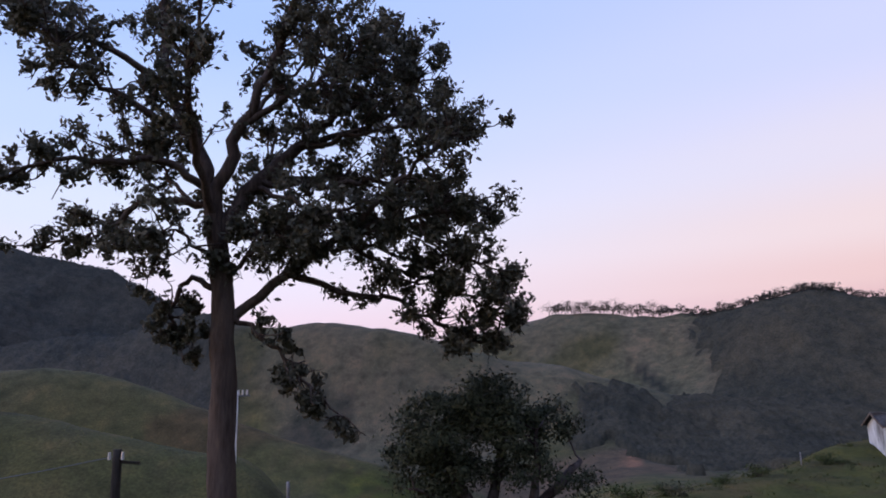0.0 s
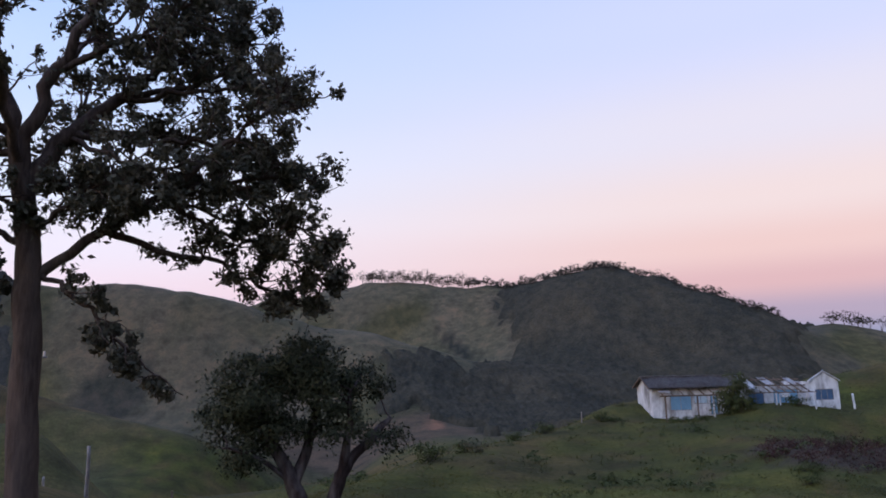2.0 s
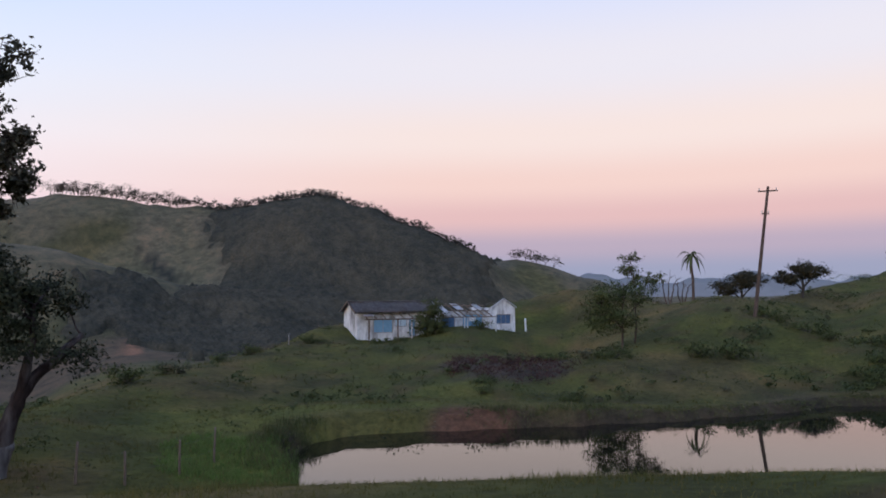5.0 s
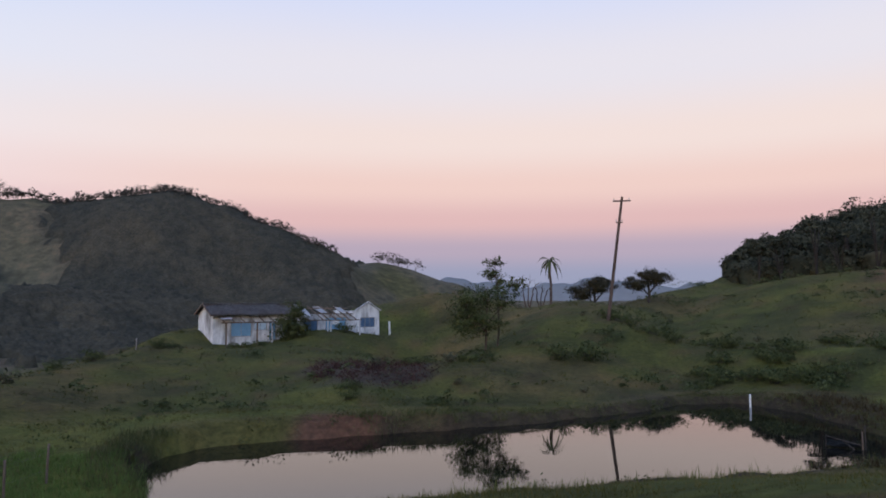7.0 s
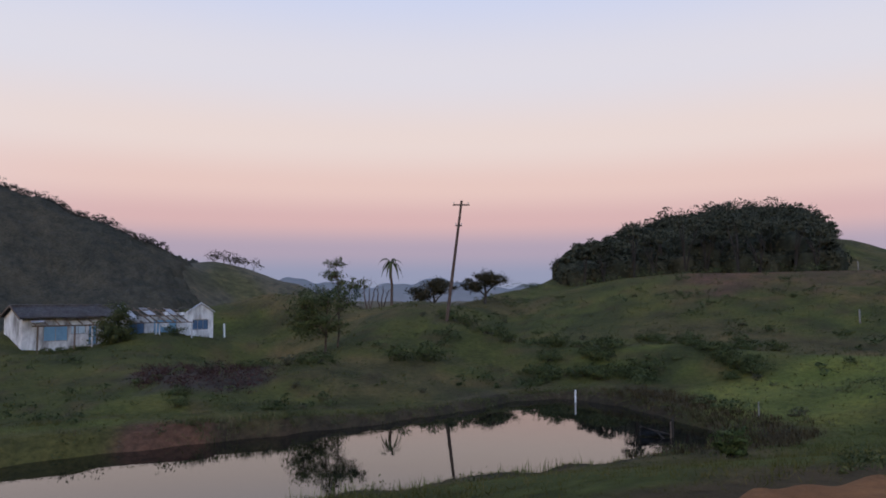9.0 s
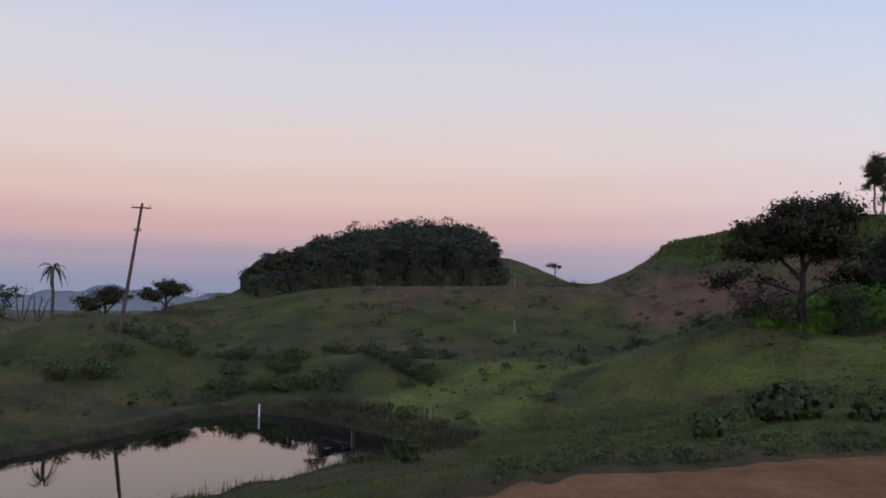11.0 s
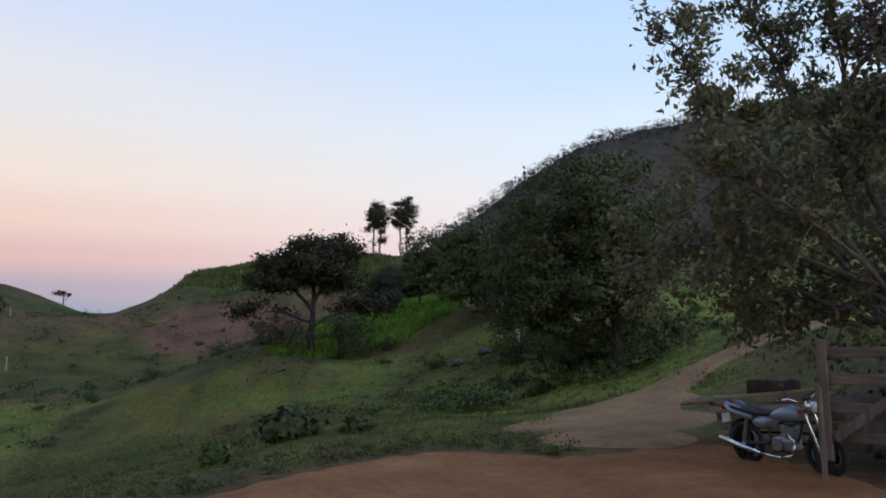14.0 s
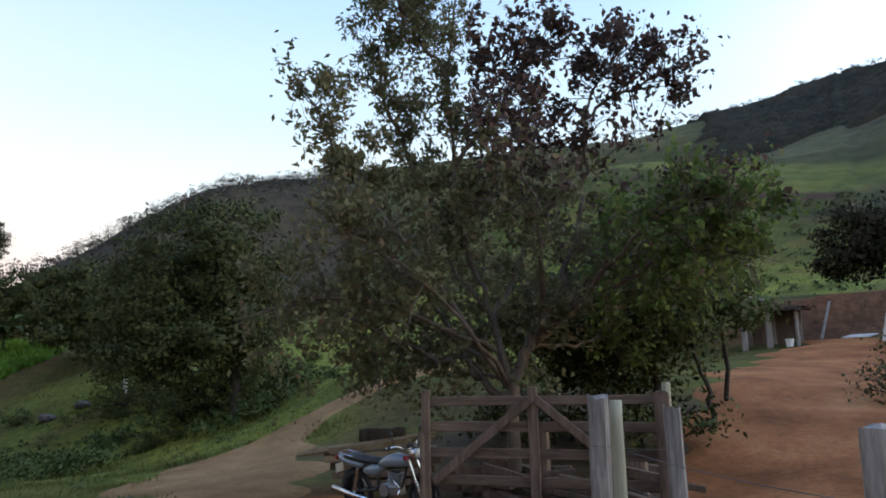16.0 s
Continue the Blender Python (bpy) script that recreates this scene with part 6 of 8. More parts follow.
skyline_trees(8.0, 17.2, 40, 350, 500, 4.0, 9.5, 8, "open row of flat-topped trees on the far ridge", 16, 18, 0.5, 0.6)
skyline_trees(16.6, 21.0, 18, 330, 500, 3.5, 6.0, 18, "low dark trees along the far saddle", 6, 14, 0.8, 0.7)
skyline_trees(20.8, 27.5, 32, 300, 460, 4.5, 7.5, 19, "flat-topped trees climbing the far ridge", 8, 16, 0.75, 0.7)
skyline_trees(26.5, 39.5, 60, 300, 460, 3.0, 6.4, 9, "low trees lining the far wooded ridge", 7, 14, 0.7, 0.65)
skyline_trees(42.2, 45.6, 8, 380, 480, 5.0, 7.5, 10, "few trees on the small far hill", 9, 16, 0.75, 0.75)
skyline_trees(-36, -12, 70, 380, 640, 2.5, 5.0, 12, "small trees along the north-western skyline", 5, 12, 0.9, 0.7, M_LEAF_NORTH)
skyline_trees(-12, 6, 20, 420, 640, 3.0, 6.0, 11, "scattered small trees on the far skyline", 7, 14, 0.8, 0.7)
skyline_trees(119.5, 141, 120, 170, 320, 4.2, 7.0, 13, "open brown trees along the mountain's edge", 8, 15, 0.4, 0.62, M_LEAF_SKYLINE, M_BARK_PALE, 14.0)
skyline_trees(158, 192, 70, 230, 560, 2.5, 5.5, 14, "low trees along the southern skyline", 6, 14, 0.5, 0.7)
for a, d, q, sd in ((93.0, 158, 1.0, 15), (69.0, 132, 0.62, 16), (106.0, 129, 0.55, 17)):
    crown_tree("tree", *polar(a, d), a, "small lone dark tree on the hill's edge", "tree",
               [([(0, 0, -0.3), (-0.1, 0, 0.9 * q), (0.1, 0, 1.9 * q)], 0.12 * q, 0.06), ([(0, 0, 0.7 * q), (0.6 * q, 0, 1.4 * q), (1.2 * q, 0, 1.9 * q)], 0.07 * q, 0.03)],
               [(-0.5 * q, 0, 2.3 * q, 1.3 * q, 1.0, 0.45 * q), (0.9 * q, 0, 1.9 * q, 1.0 * q, 0.9, 0.35 * q)], 30, 26, 0.2, 0.24, M_LEAF_RIDGETREE, M_BARK_DARK, sd, 0.5, group="lone trees on the hills")

# distant mountains, their haze put into a pale grey base colour
def distant_mountains():
    V, F = [], []
    n = 160
    for i in range(n + 1):
        a = 36 + 40 * i / n
        h = 1.15 + 0.28 * math.sin(a * 0.55) + 0.16 * math.sin(a * 1.7 + 1) + 0.06 * math.sin(a * 4.1)
        for d, e in ((3300, -0.9), (3600, h * 0.6), (3900, h), (4300, -0.5)):
            x, y = polar(a, d)
            V.append((x, y, 6.5 + d * math.tan(radians(e))))
        if i:
            b = 4 * i
            for k in range(3):
                F.append((b - 4 + k, b + k, b + k + 1, b - 3 + k))
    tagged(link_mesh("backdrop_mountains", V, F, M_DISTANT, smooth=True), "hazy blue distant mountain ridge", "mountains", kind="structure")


distant_mountains()

# shrubs over the rough ground: a few shapes, then copies
def shrub_kind(seed, r, h, n, leaf, mat, label):
    return bush("shrub", 0, 0, r, h, n, leaf, mat, seed, label, "shrubs on the rough pasture", 0.6)


SHRUBS = [shrub_kind(111, 0.8, 0.9, 760, 0.11, M_LEAF_SHORE, "rounded dark green pasture shrub"), shrub_kind(112, 1.1, 0.7, 800, 0.11, M_LEAF_SHORE, "low spreading green pasture shrub"),
          shrub_kind(113, 0.6, 0.6, 420, 0.12, M_LEAF_BROWN, "dry olive-brown pasture shrub"), shrub_kind(114, 1.4, 0.6, 1000, 0.11, M_LEAF_SHORE, "low dark bramble patch")]


def plant_shrub(kind, x, y, s, first=[True] * 4):
    m = Matrix.Translation((x, y, ground_at(x, y) - 0.04)) @ Matrix.Rotation(random.uniform(0, 6.28), 4, "Z") @ Matrix.Scale(s, 4)
    src = SHRUBS[kind]
    if first[kind]:
        first[kind] = False
        src.matrix_world = m
        return
    ob = copy_thing(src, m)
    ob.scale = (s, s, s)


random.seed(8)
for a, d, k, s in ((13.1, 43, 0, 1.3), (16.5, 46, 2, 1.4), (22, 56, 0, 1.0), (19.5, 52, 0, 0.8), (35.9, 66.5, 0, 2.0), (31.9, 66.4, 3, 0.8), (33.6, 66.6, 3, 0.7), (39.9, 70, 0, 1.1), (26.2, 62, 0, 1.0),
                   (56.5, 52, 0, 1.3), (58.8, 53, 0, 1.5), (60.5, 66, 3, 1.4), (62.0, 64, 0, 1.2), (63.5, 62, 3, 1.5), (65, 60, 0, 1.1), (45.5, 51, 3, 1.0), (48, 51, 2, 1.2), (50, 51, 3, 1.1), (42, 49, 2, 1.0),
                   (84.5, 60, 0, 1.0), (95, 50, 0, 0.7), (85.5, 40, 2, 0.8), (116, 46, 0, 0.9), (99, 58, 0, 0.9), (103.6, 56, 0, 0.8), (107, 50, 3, 0.9), (125.6, 33, 3, 0.9), (131, 27, 1, 1.0), (136, 24, 1, 1.0)):
    plant_shrub(k, *polar(a, d), s)
for _ in range(46):
    # the bramble belt above the far end of the pond
    a, d = random.uniform(66, 84), random.uniform(50, 66)
    plant_shrub(random.choice((0, 1, 1, 3)), *polar(a, d), random.uniform(0.6, 1.3))
for _ in range(60):
    a, d = random.uniform(4, 118), random.uniform(38, 85)
    x, y = polar(a, d)
    if 28 < a < 45 and d > 56 or pond_distance(np.array([x]), np.array([y]))[0] < 2:
        continue
    plant_shrub(random.choice((0, 1, 2, 2)), x, y, random.uniform(0.35, 0.8))
for _ in range(26):
    a, d = random.uniform(118, 172), random.uniform(20, 75)
    x, y = polar(a, d)
    if abs(x) < 6:
        continue
    plant_shrub(random.choice((0, 1, 1, 2)), x, y, random.uniform(0.5, 1.1))


def brush(x, y):
    """Where low bushes crowd the rough pasture."""
    return smooth(0.0, 0.5, waves(x, y, 13.0, 8, 13)) * (0.25 + 0.75 * smooth(-0.1, 0.5, waves(x, y, 5.0, 8, 2))) * (pond_distance(x, y) > 1.2)


rng = np.random.RandomState(44)
S = scatter(rng, 2600, 58, 122, 40, 112, brush)
canopy("low_bushes", S, rng.uniform(0.35, 1.15, len(S)) * (0.7 + 0.3 * np.hypot(S[:, 0], S[:, 1]) / 60), M_LEAF_SHORE, 45, "soft green low bushes crowding the rough pasture", 6, 16, 0.13, 0.9, 0.3, 0.5, None, 0.7, 0.9, category="scrub")
S = scatter(rng, 900, 4, 60, 36, 64, brush)
canopy("low_bushes", S, rng.uniform(0.25, 0.7, len(S)), M_LEAF_SHORE, 46, "small green bushes dotting the slope below the house", 6, 14, 0.10, 0.9, 0.3, 0.5, None, 0.7, 0.9, category="scrub")
S = scatter(rng, 500, 96, 140, 16, 42, lambda x, y: 0.8 * brush(x, y) * (np.hypot(x - 13, y + 13) > 4.5))
canopy("low_bushes", S, rng.uniform(0.2, 0.6, len(S)), M_LEAF_MID, 47, "leafy weeds on the slope beside the track", 7, 14, 0.08, 0.8, 0.3, 0.5, None, 0.7, 0.9, category="scrub")

S = scatter(rng, 480, 119, 143, 18, 31, lambda x, y: 0.9 * smooth(-0.3, 0.4, waves(x, y, 4.0, 8, 6)) * (np.hypot(x - 13, y + 13.5) > 4.2) * (np.hypot(x - 12.6, y + 17) > 1.6))
canopy("low_bushes", S, rng.uniform(0.25, 0.8, len(S)), M_LEAF_MID, 48, "fresh green undergrowth below the lane's trees", 7, 16, 0.09, 0.7, 0.35, 0.5, None, 0.8, 0.9, category="scrub")
S = scatter(rng, 1100, 164, 184, 58, 132, lambda x, y: 0.8 * brush(x, y))
canopy("low_bushes", S, rng.uniform(0.4, 1.3, len(S)), M_LEAF_SHORE, 49, "dark bushes dotting the southern pasture", 6, 14, 0.18, 0.8, 0.3, 0.5, None, 0.7, 0.9, category="scrub")


def grass_mesh(name, spots, heights, blades, mat, seed, label, wide=0.012, lean=0.5, category="grass"):
    """Tufts of single blades."""
    r = np.random.RandomState(seed)
    n = len(spots)
    Z = land(spots[:, 0], spots[:, 1])
    base = np.repeat(np.column_stack([spots, Z]), blades, 0)
    h = np.repeat(heights, blades) * r.uniform(0.5, 1.2, n * blades)
    base[:, :2] += r.normal(size=(n * blades, 2)) * 0.07 * np.repeat(heights, blades)[:, None] / 0.15
    base[:, 2] -= 0.02
    d = r.normal(size=(n * blades, 2)) * lean
    tip = base + np.column_stack([d * h[:, None], h])
    side = np.column_stack([-d[:, 1], d[:, 0]])
    side = side / (np.linalg.norm(side, axis=1, keepdims=True) + 1e-9)
    w = wide * (0.6 + h / 0.2)[:, None]
    s3 = np.column_stack([side * w, np.zeros(len(w))])
    V = np.stack([base - s3, base + s3, tip], 1).reshape(-1, 3)
    m = len(base)
    F = np.arange(3 * m)
    me = bpy.data.meshes.new(name)
    me.vertices.add(3 * m)
    me.vertices.foreach_set("co", V.ravel())
    me.loops.add(3 * m)
    me.loops.foreach_set("vertex_index", F)
    me.polygons.add(m)
    me.polygons.foreach_set("loop_start", np.arange(0, 3 * m, 3))
    me.update(calc_edges=True)
    me.materials.append(mat)
    return tagged(new(name, me), label, category, kind="stuff")


def off_road(x, y):
    a = np.degrees(np.arctan2(x, y))
    d = np.hypot(x, y)
    edge = np.array([yard_edge(q) if 66 < q < 196 else 0.0 for q in a])
    keep = (d > edge + 0.08 - 0.7 * np.random.RandomState(len(x)).uniform(size=np.shape(x)) ** 2.5) & (pond_distance(x, y) > 0.15)
    # keep tracks bare
    line = [(7.6, -7.0, 0.6), (9.6, -8.9, 1.2), (11.6, -10.6, 1.7), (12.9, -12.9, 1.15), (13.2, -14.6, 0.75), (13.1, -16.4, 0.62), (12.4, -18.6, 0.55), (11.2, -21.4, 0.5)]
    for (x0, y0, w0), (x1, y1, w1) in zip(line[:-1], line[1:]):
        t = np.clip(((x - x0) * (x1 - x0) + (y - y0) * (y1 - y0)) / ((x1 - x0) ** 2 + (y1 - y0) ** 2), 0, 1)
        keep &= np.hypot(x - x0 - t * (x1 - x0), y - y0 - t * (y1 - y0)) > (w0 + (w1 - w0) * t) * np.random.RandomState(len(x) + 1).uniform(0.7, 1.12, np.shape(x))
    keep &= ~((np.abs(x - 0.7) < 3.6) & (y < -7))
    keep &= patch(x, y, 4.6, -11.0, 6.2, 4.4, 0.2) < 0.5
    return keep.astype(float)


g = np.random.RandomState(21)
def tall(S):
    """Where the grass stands taller."""
    return 1 + 0.7 * smooth(0.1, 0.7, waves(S[:, 0], S[:, 1], 4.0, 8, 7))


S = scatter(g, 40000, 10, 176, 5.2, 19, off_road)
grass_mesh("grass", S, g.uniform(0.025, 0.075, len(S)) * tall(S), 6, M_GRASS, 22, "short rough pasture grass", 0.0045, 0.8)
S = scatter(g, 46000, 0, 176, 18, 40, off_road)
grass_mesh("grass", S, g.uniform(0.04, 0.11, len(S)) * tall(S), 5, M_GRASS, 23, "rough tufted pasture grass", 0.008, 0.8)
S = scatter(g, 40000, -30, 185, 40, 105, off_road)
grass_mesh("grass", S, g.uniform(0.06, 0.17, len(S)) * tall(S), 3, M_GRASS, 24, "coarse hillside grass", 0.016, 0.9)


def rim_spots(r, n, lo, hi, part_of):
    P = np.array(POND)
    out = []
    for _ in range(n):
        i = r.randint(len(P))
        t = r.uniform()
        q = P[i] + (P[(i + 1) % len(P)] - P[i]) * t
        c = P.mean(0)
        o = (q - c) / np.linalg.norm(q - c)
        out.append(q + o * r.uniform(lo, hi) + r.normal(size=2) * 0.2)
    out = np.array(out)
    return out[part_of(out[:, 0], out[:, 1])]


north = lambda x, y: y > 29.0 - 0.62 * x
S = rim_spots(g, 4600, 0.2, 1.8, lambda x, y: north(x, y) & ((x > 22.5) | (x < 14.6) | (y < 23.5)))
grass_mesh("reeds", S, g.uniform(0.14, 0.4, len(S)) * (1 - 0.5 * smooth(24, 34, S[:, 0])), 7, M_GRASS_DRY, 25, "dense reeds and rank grass along the far bank", 0.008, 0.35, "reeds")
S = rim_spots(g, 420, 0.3, 1.6, lambda x, y: ~north(x, y))
grass_mesh("weeds", S, g.uniform(0.2, 0.55, len(S)), 10, M_REED, 30, "thin weeds standing along the near bank", 0.006, 0.28, "weeds")
S = rim_spots(g, 3200, 0.2, 1.6, lambda x, y: ~north(x, y))
grass_mesh("reeds", S, g.uniform(0.03, 0.14, len(S)), 5, M_GRASS, 26, "weedy grass along the near bank", 0.006, 0.5, "reeds")
S = scatter(g, 2600, 72, 90, 30, 47, lambda x, y: smooth(4.2, 2.6, pond_distance(x, y)) * (pond_distance(x, y) > 0.3))
grass_mesh("reeds", S, g.uniform(0.12, 0.4, len(S)), 7, M_REED_BROWN, 33, "dark brown rank weeds on the muddy end of the pond", 0.012, 0.5, "reeds")
# reddish dead bracken under the shore trees
S = scatter(g, 900, 36, 54, 41, 58, lambda x, y: patch(x, y, 32.2, 36.0, 4.2, 5.0, -0.6))
BRACKEN = S
# lush reed bed at the pond's western tip
S = scatter(g, 2600, 14, 28, 22, 31, lambda x, y: (patch(x, y, 9.8, 24.0, 3.2, 4.2, 0.3) > 0.5) * (pond_distance(x, y) > 0))
grass_mesh("reeds", S, g.uniform(0.10, 0.28, len(S)), 8, M_REED_LUSH, 27, "lush green reed bed at the pond's tip", 0.006, 0.4, "reeds")
# fresh grass on the mound by the pond's end
S = scatter(g, 9000, 78, 106, 13, 40, lambda x, y: off_road(x, y) * patch(x, y, 27, -2, 14, 6.0, 0.0, 0.5))
grass_mesh("grass", S, g.uniform(0.05, 0.13, len(S)) * tall(S), 5, M_REED, 31, "fresh green grass on the mound by the pond", 0.008, 0.7)
S = scatter(g, 8000, 106, 142, 11, 32, lambda x, y: off_road(x, y) * patch(x, y, 17, -10, 12, 7.0, -0.6, 0.4))
grass_mesh("grass", S, g.uniform(0.05, 0.13, len(S)) * tall(S), 5, M_REED, 32, "lush grass on the slope beside the track", 0.007, 0.7)
# the bright crop on the slope
S = scatter(g, 30000, 105, 124, 42, 67, lambda x, y: smooth(0.4, 0.7, crop_field(x, y)))
grass_mesh("crop", S, g.uniform(0.25, 0.5, len(S)), 4, M_GRASS_LUSH, 28, "bright green young crop on the slope", 0.04, 0.3, "crop")
S = scatter(g, 16000, 98, 120, 96, 150, lambda x, y: patch(x, y, 118, -38, 26, 16, 0.2))
grass_mesh("crop", S, g.uniform(0.3, 0.7, len(S)), 4, M_REED, 29, "green cane on the hilltop", 0.05, 0.4, "crop")


def tussocks(name, S, size, per, leaf, mat, seed, label):
    """Low scrubby tufts strewn over the pasture."""
    r = np.random.RandomState(seed)
    Z = land(S[:, 0], S[:, 1])
    n = len(S)
    sz = np.repeat(size, per)[:, None]
    P = np.repeat(np.column_stack([S, Z]), per, 0) + np.abs(r.normal(size=(n * per, 3))) * (0, 0, 0.42) * sz + r.normal(size=(n * per, 3)) * (0.55, 0.55, 0.05) * sz
    return tagged(leaf_mesh(name, P, leaf, r, mat, None, "", 0.4, -0.4), label, "scrub", kind="stuff")


def rough(x, y):
    return off_road(x, y) * smooth(-0.2, 0.6, waves(x, y, 9.0, 8, 11))


S = scatter(g, 4300, 0, 128, 20, 100, rough)
tussocks("scrub", S, g.uniform(0.18, 0.55, len(S)), 22, 0.13, M_LEAF_DARK, 41, "dark low scrub strewn over the pasture")
S = scatter(g, 3600, 0, 150, 12, 90, rough)
tussocks("scrub", S, g.uniform(0.12, 0.4, len(S)), 18, 0.10, M_LEAF_BROWN, 42, "dry brownish weeds strewn over the pasture")
S = scatter(g, 700, 118, 176, 16, 90, rough)
tussocks("scrub", S, g.uniform(0.2, 0.6, len(S)), 30, 0.14, M_LEAF_MID, 43, "green weeds along the lane")
tussocks("bracken", BRACKEN, g.uniform(0.25, 0.6, len(BRACKEN)), 20, 0.14, M_LEAF_BRACKEN, 44, "dark reddish bracken on the bank below the house")
# dark weeds crowding the yard's edge, also standing in for the verge's shadow
a = g.uniform(86, 130, 300)
e = np.array([yard_edge(q) for q in a]) + 0.1 + 1.8 * g.uniform(size=300) ** 1.5
S = np.stack([e * np.sin(np.radians(a)), e * np.cos(np.radians(a))], 1)
tussocks("verge_weeds", S, g.uniform(0.04, 0.14, len(S)), 20, 0.05, M_LEAF_DARK, 45, "low dark weeds along the road's shaded edge")


# ---- the derelict farmhouse ----
def wall_pieces(bm, u0, u1, z0, z1, y0, y1, holes, along="x"):
    """A wall in one skin, with openings that go through it."""
    us = sorted({u0, u1, *[q for h in holes for q in h[:2]]})
    zs = sorted({z0, z1, *[q for h in holes for q in h[2:]]})
    corner = {}

    def vert(u, z):
        if (u, z) not in corner:
            corner[u, z] = bm.verts.new((u, y0, z) if along == "x" else (y0, u, z))
        return corner[u, z]

    faces = []
    for a, b in zip(us[:-1], us[1:]):
        for c, d in zip(zs[:-1], zs[1:]):
            if not any(h[0] <= a and b <= h[1] and h[2] <= c and d <= h[3] for h in holes):
                faces.append(bm.faces.new((vert(a, c), vert(b, c), vert(b, d), vert(a, d))))
    out = bmesh.ops.extrude_face_region(bm, geom=faces)
    move = [v for v in out["geom"] if isinstance(v, bmesh.types.BMVert)]
    bmesh.ops.translate(bm, vec=(0, y1 - y0, 0) if along == "x" else (y1 - y0, 0, 0), verts=move)
    bmesh.ops.recalc_face_normals(bm, faces=bm.faces[:])


def wavy_sheet(u0, u1, y0, z0, y1, z1, pitch=0.18, amp=0.022, thick=0.012, sag=0.0):
    """Corrugated sheet from the eave (y0, z0) to the ridge (y1, z1)."""
    bm = bmesh.new()
    n = max(4, int((u1 - u0) / pitch * 4))
    rows = []
    for k in range(5):
        t = k / 4
        row = []
        for i in range(n + 1):
            u = u0 + (u1 - u0) * i / n
            z = z0 + (z1 - z0) * t + amp * math.sin(2 * math.pi * u / pitch) - sag * math.sin(math.pi * t) * math.sin(math.pi * i / n)
            row.append(bm.verts.new((u, y0 + (y1 - y0) * t, z)))
        rows.append(row)
    for k in range(4):
        for i in range(n):
            bm.faces.new((rows[k][i], rows[k][i + 1], rows[k + 1][i + 1], rows[k + 1][i]))
    ext = bmesh.ops.solidify(bm, geom=bm.faces[:], thickness=thick)
    return bm


def gable(bm, u_axis, a, b, base, peak, at, thick):
    """A triangular wall over a..b; u_axis picks the direction it runs."""
    vs = []
    for t in (0, thick):
        for s, z in ((a, base), (b, base), ((a + b) / 2, peak)):
            vs.append(bm.verts.new((s, at + t, z) if u_axis == "x" else (at + t, s, z)))
    bm.faces.new(vs[:3])
    bm.faces.new(vs[3:][::-1])
    for i in range(3):
        j = (i + 1) % 3
        bm.faces.new((vs[i], vs[i + 3], vs[j + 3], vs[j]))
    bmesh.ops.recalc_face_normals(bm, faces=bm.faces[:])


def panel(house, name, u0, u1, z0, z1, y, mat, label, frame_mat=None, bars=0):
    """A boarded window or door set back in its opening, with a frame."""
    bm = bmesh.new()
    box(bm, u0 + 0.03, u1 - 0.03, y + 0.05, y + 0.09, z0 + 0.03, z1 - 0.03)
    p = part(name, bm, mat, house, label)
    bm = bmesh.new()
    for q in ((u0, u1, z0, z0 + 0.05), (u0, u1, z1 - 0.05, z1), (u0, u0 + 0.05, z0 + 0.05, z1 - 0.05), (u1 - 0.05, u1, z0 + 0.05, z1 - 0.05)):
        box(bm, q[0], q[1], y + 0.02, y + 0.12, q[2], q[3])
    part("frame", bm, frame_mat or M_GREYWOOD, p)
    for i in range(bars):
        bm = bmesh.new()
        c = u0 + (u1 - u0) * (i + 1) / (bars + 1)
        box(bm, c - 0.02, c + 0.02, y + 0.03, y + 0.06, z0 + 0.04, z1 - 0.04)
        part("bar", bm, frame_mat or M_GREYWOOD, p)
    return p


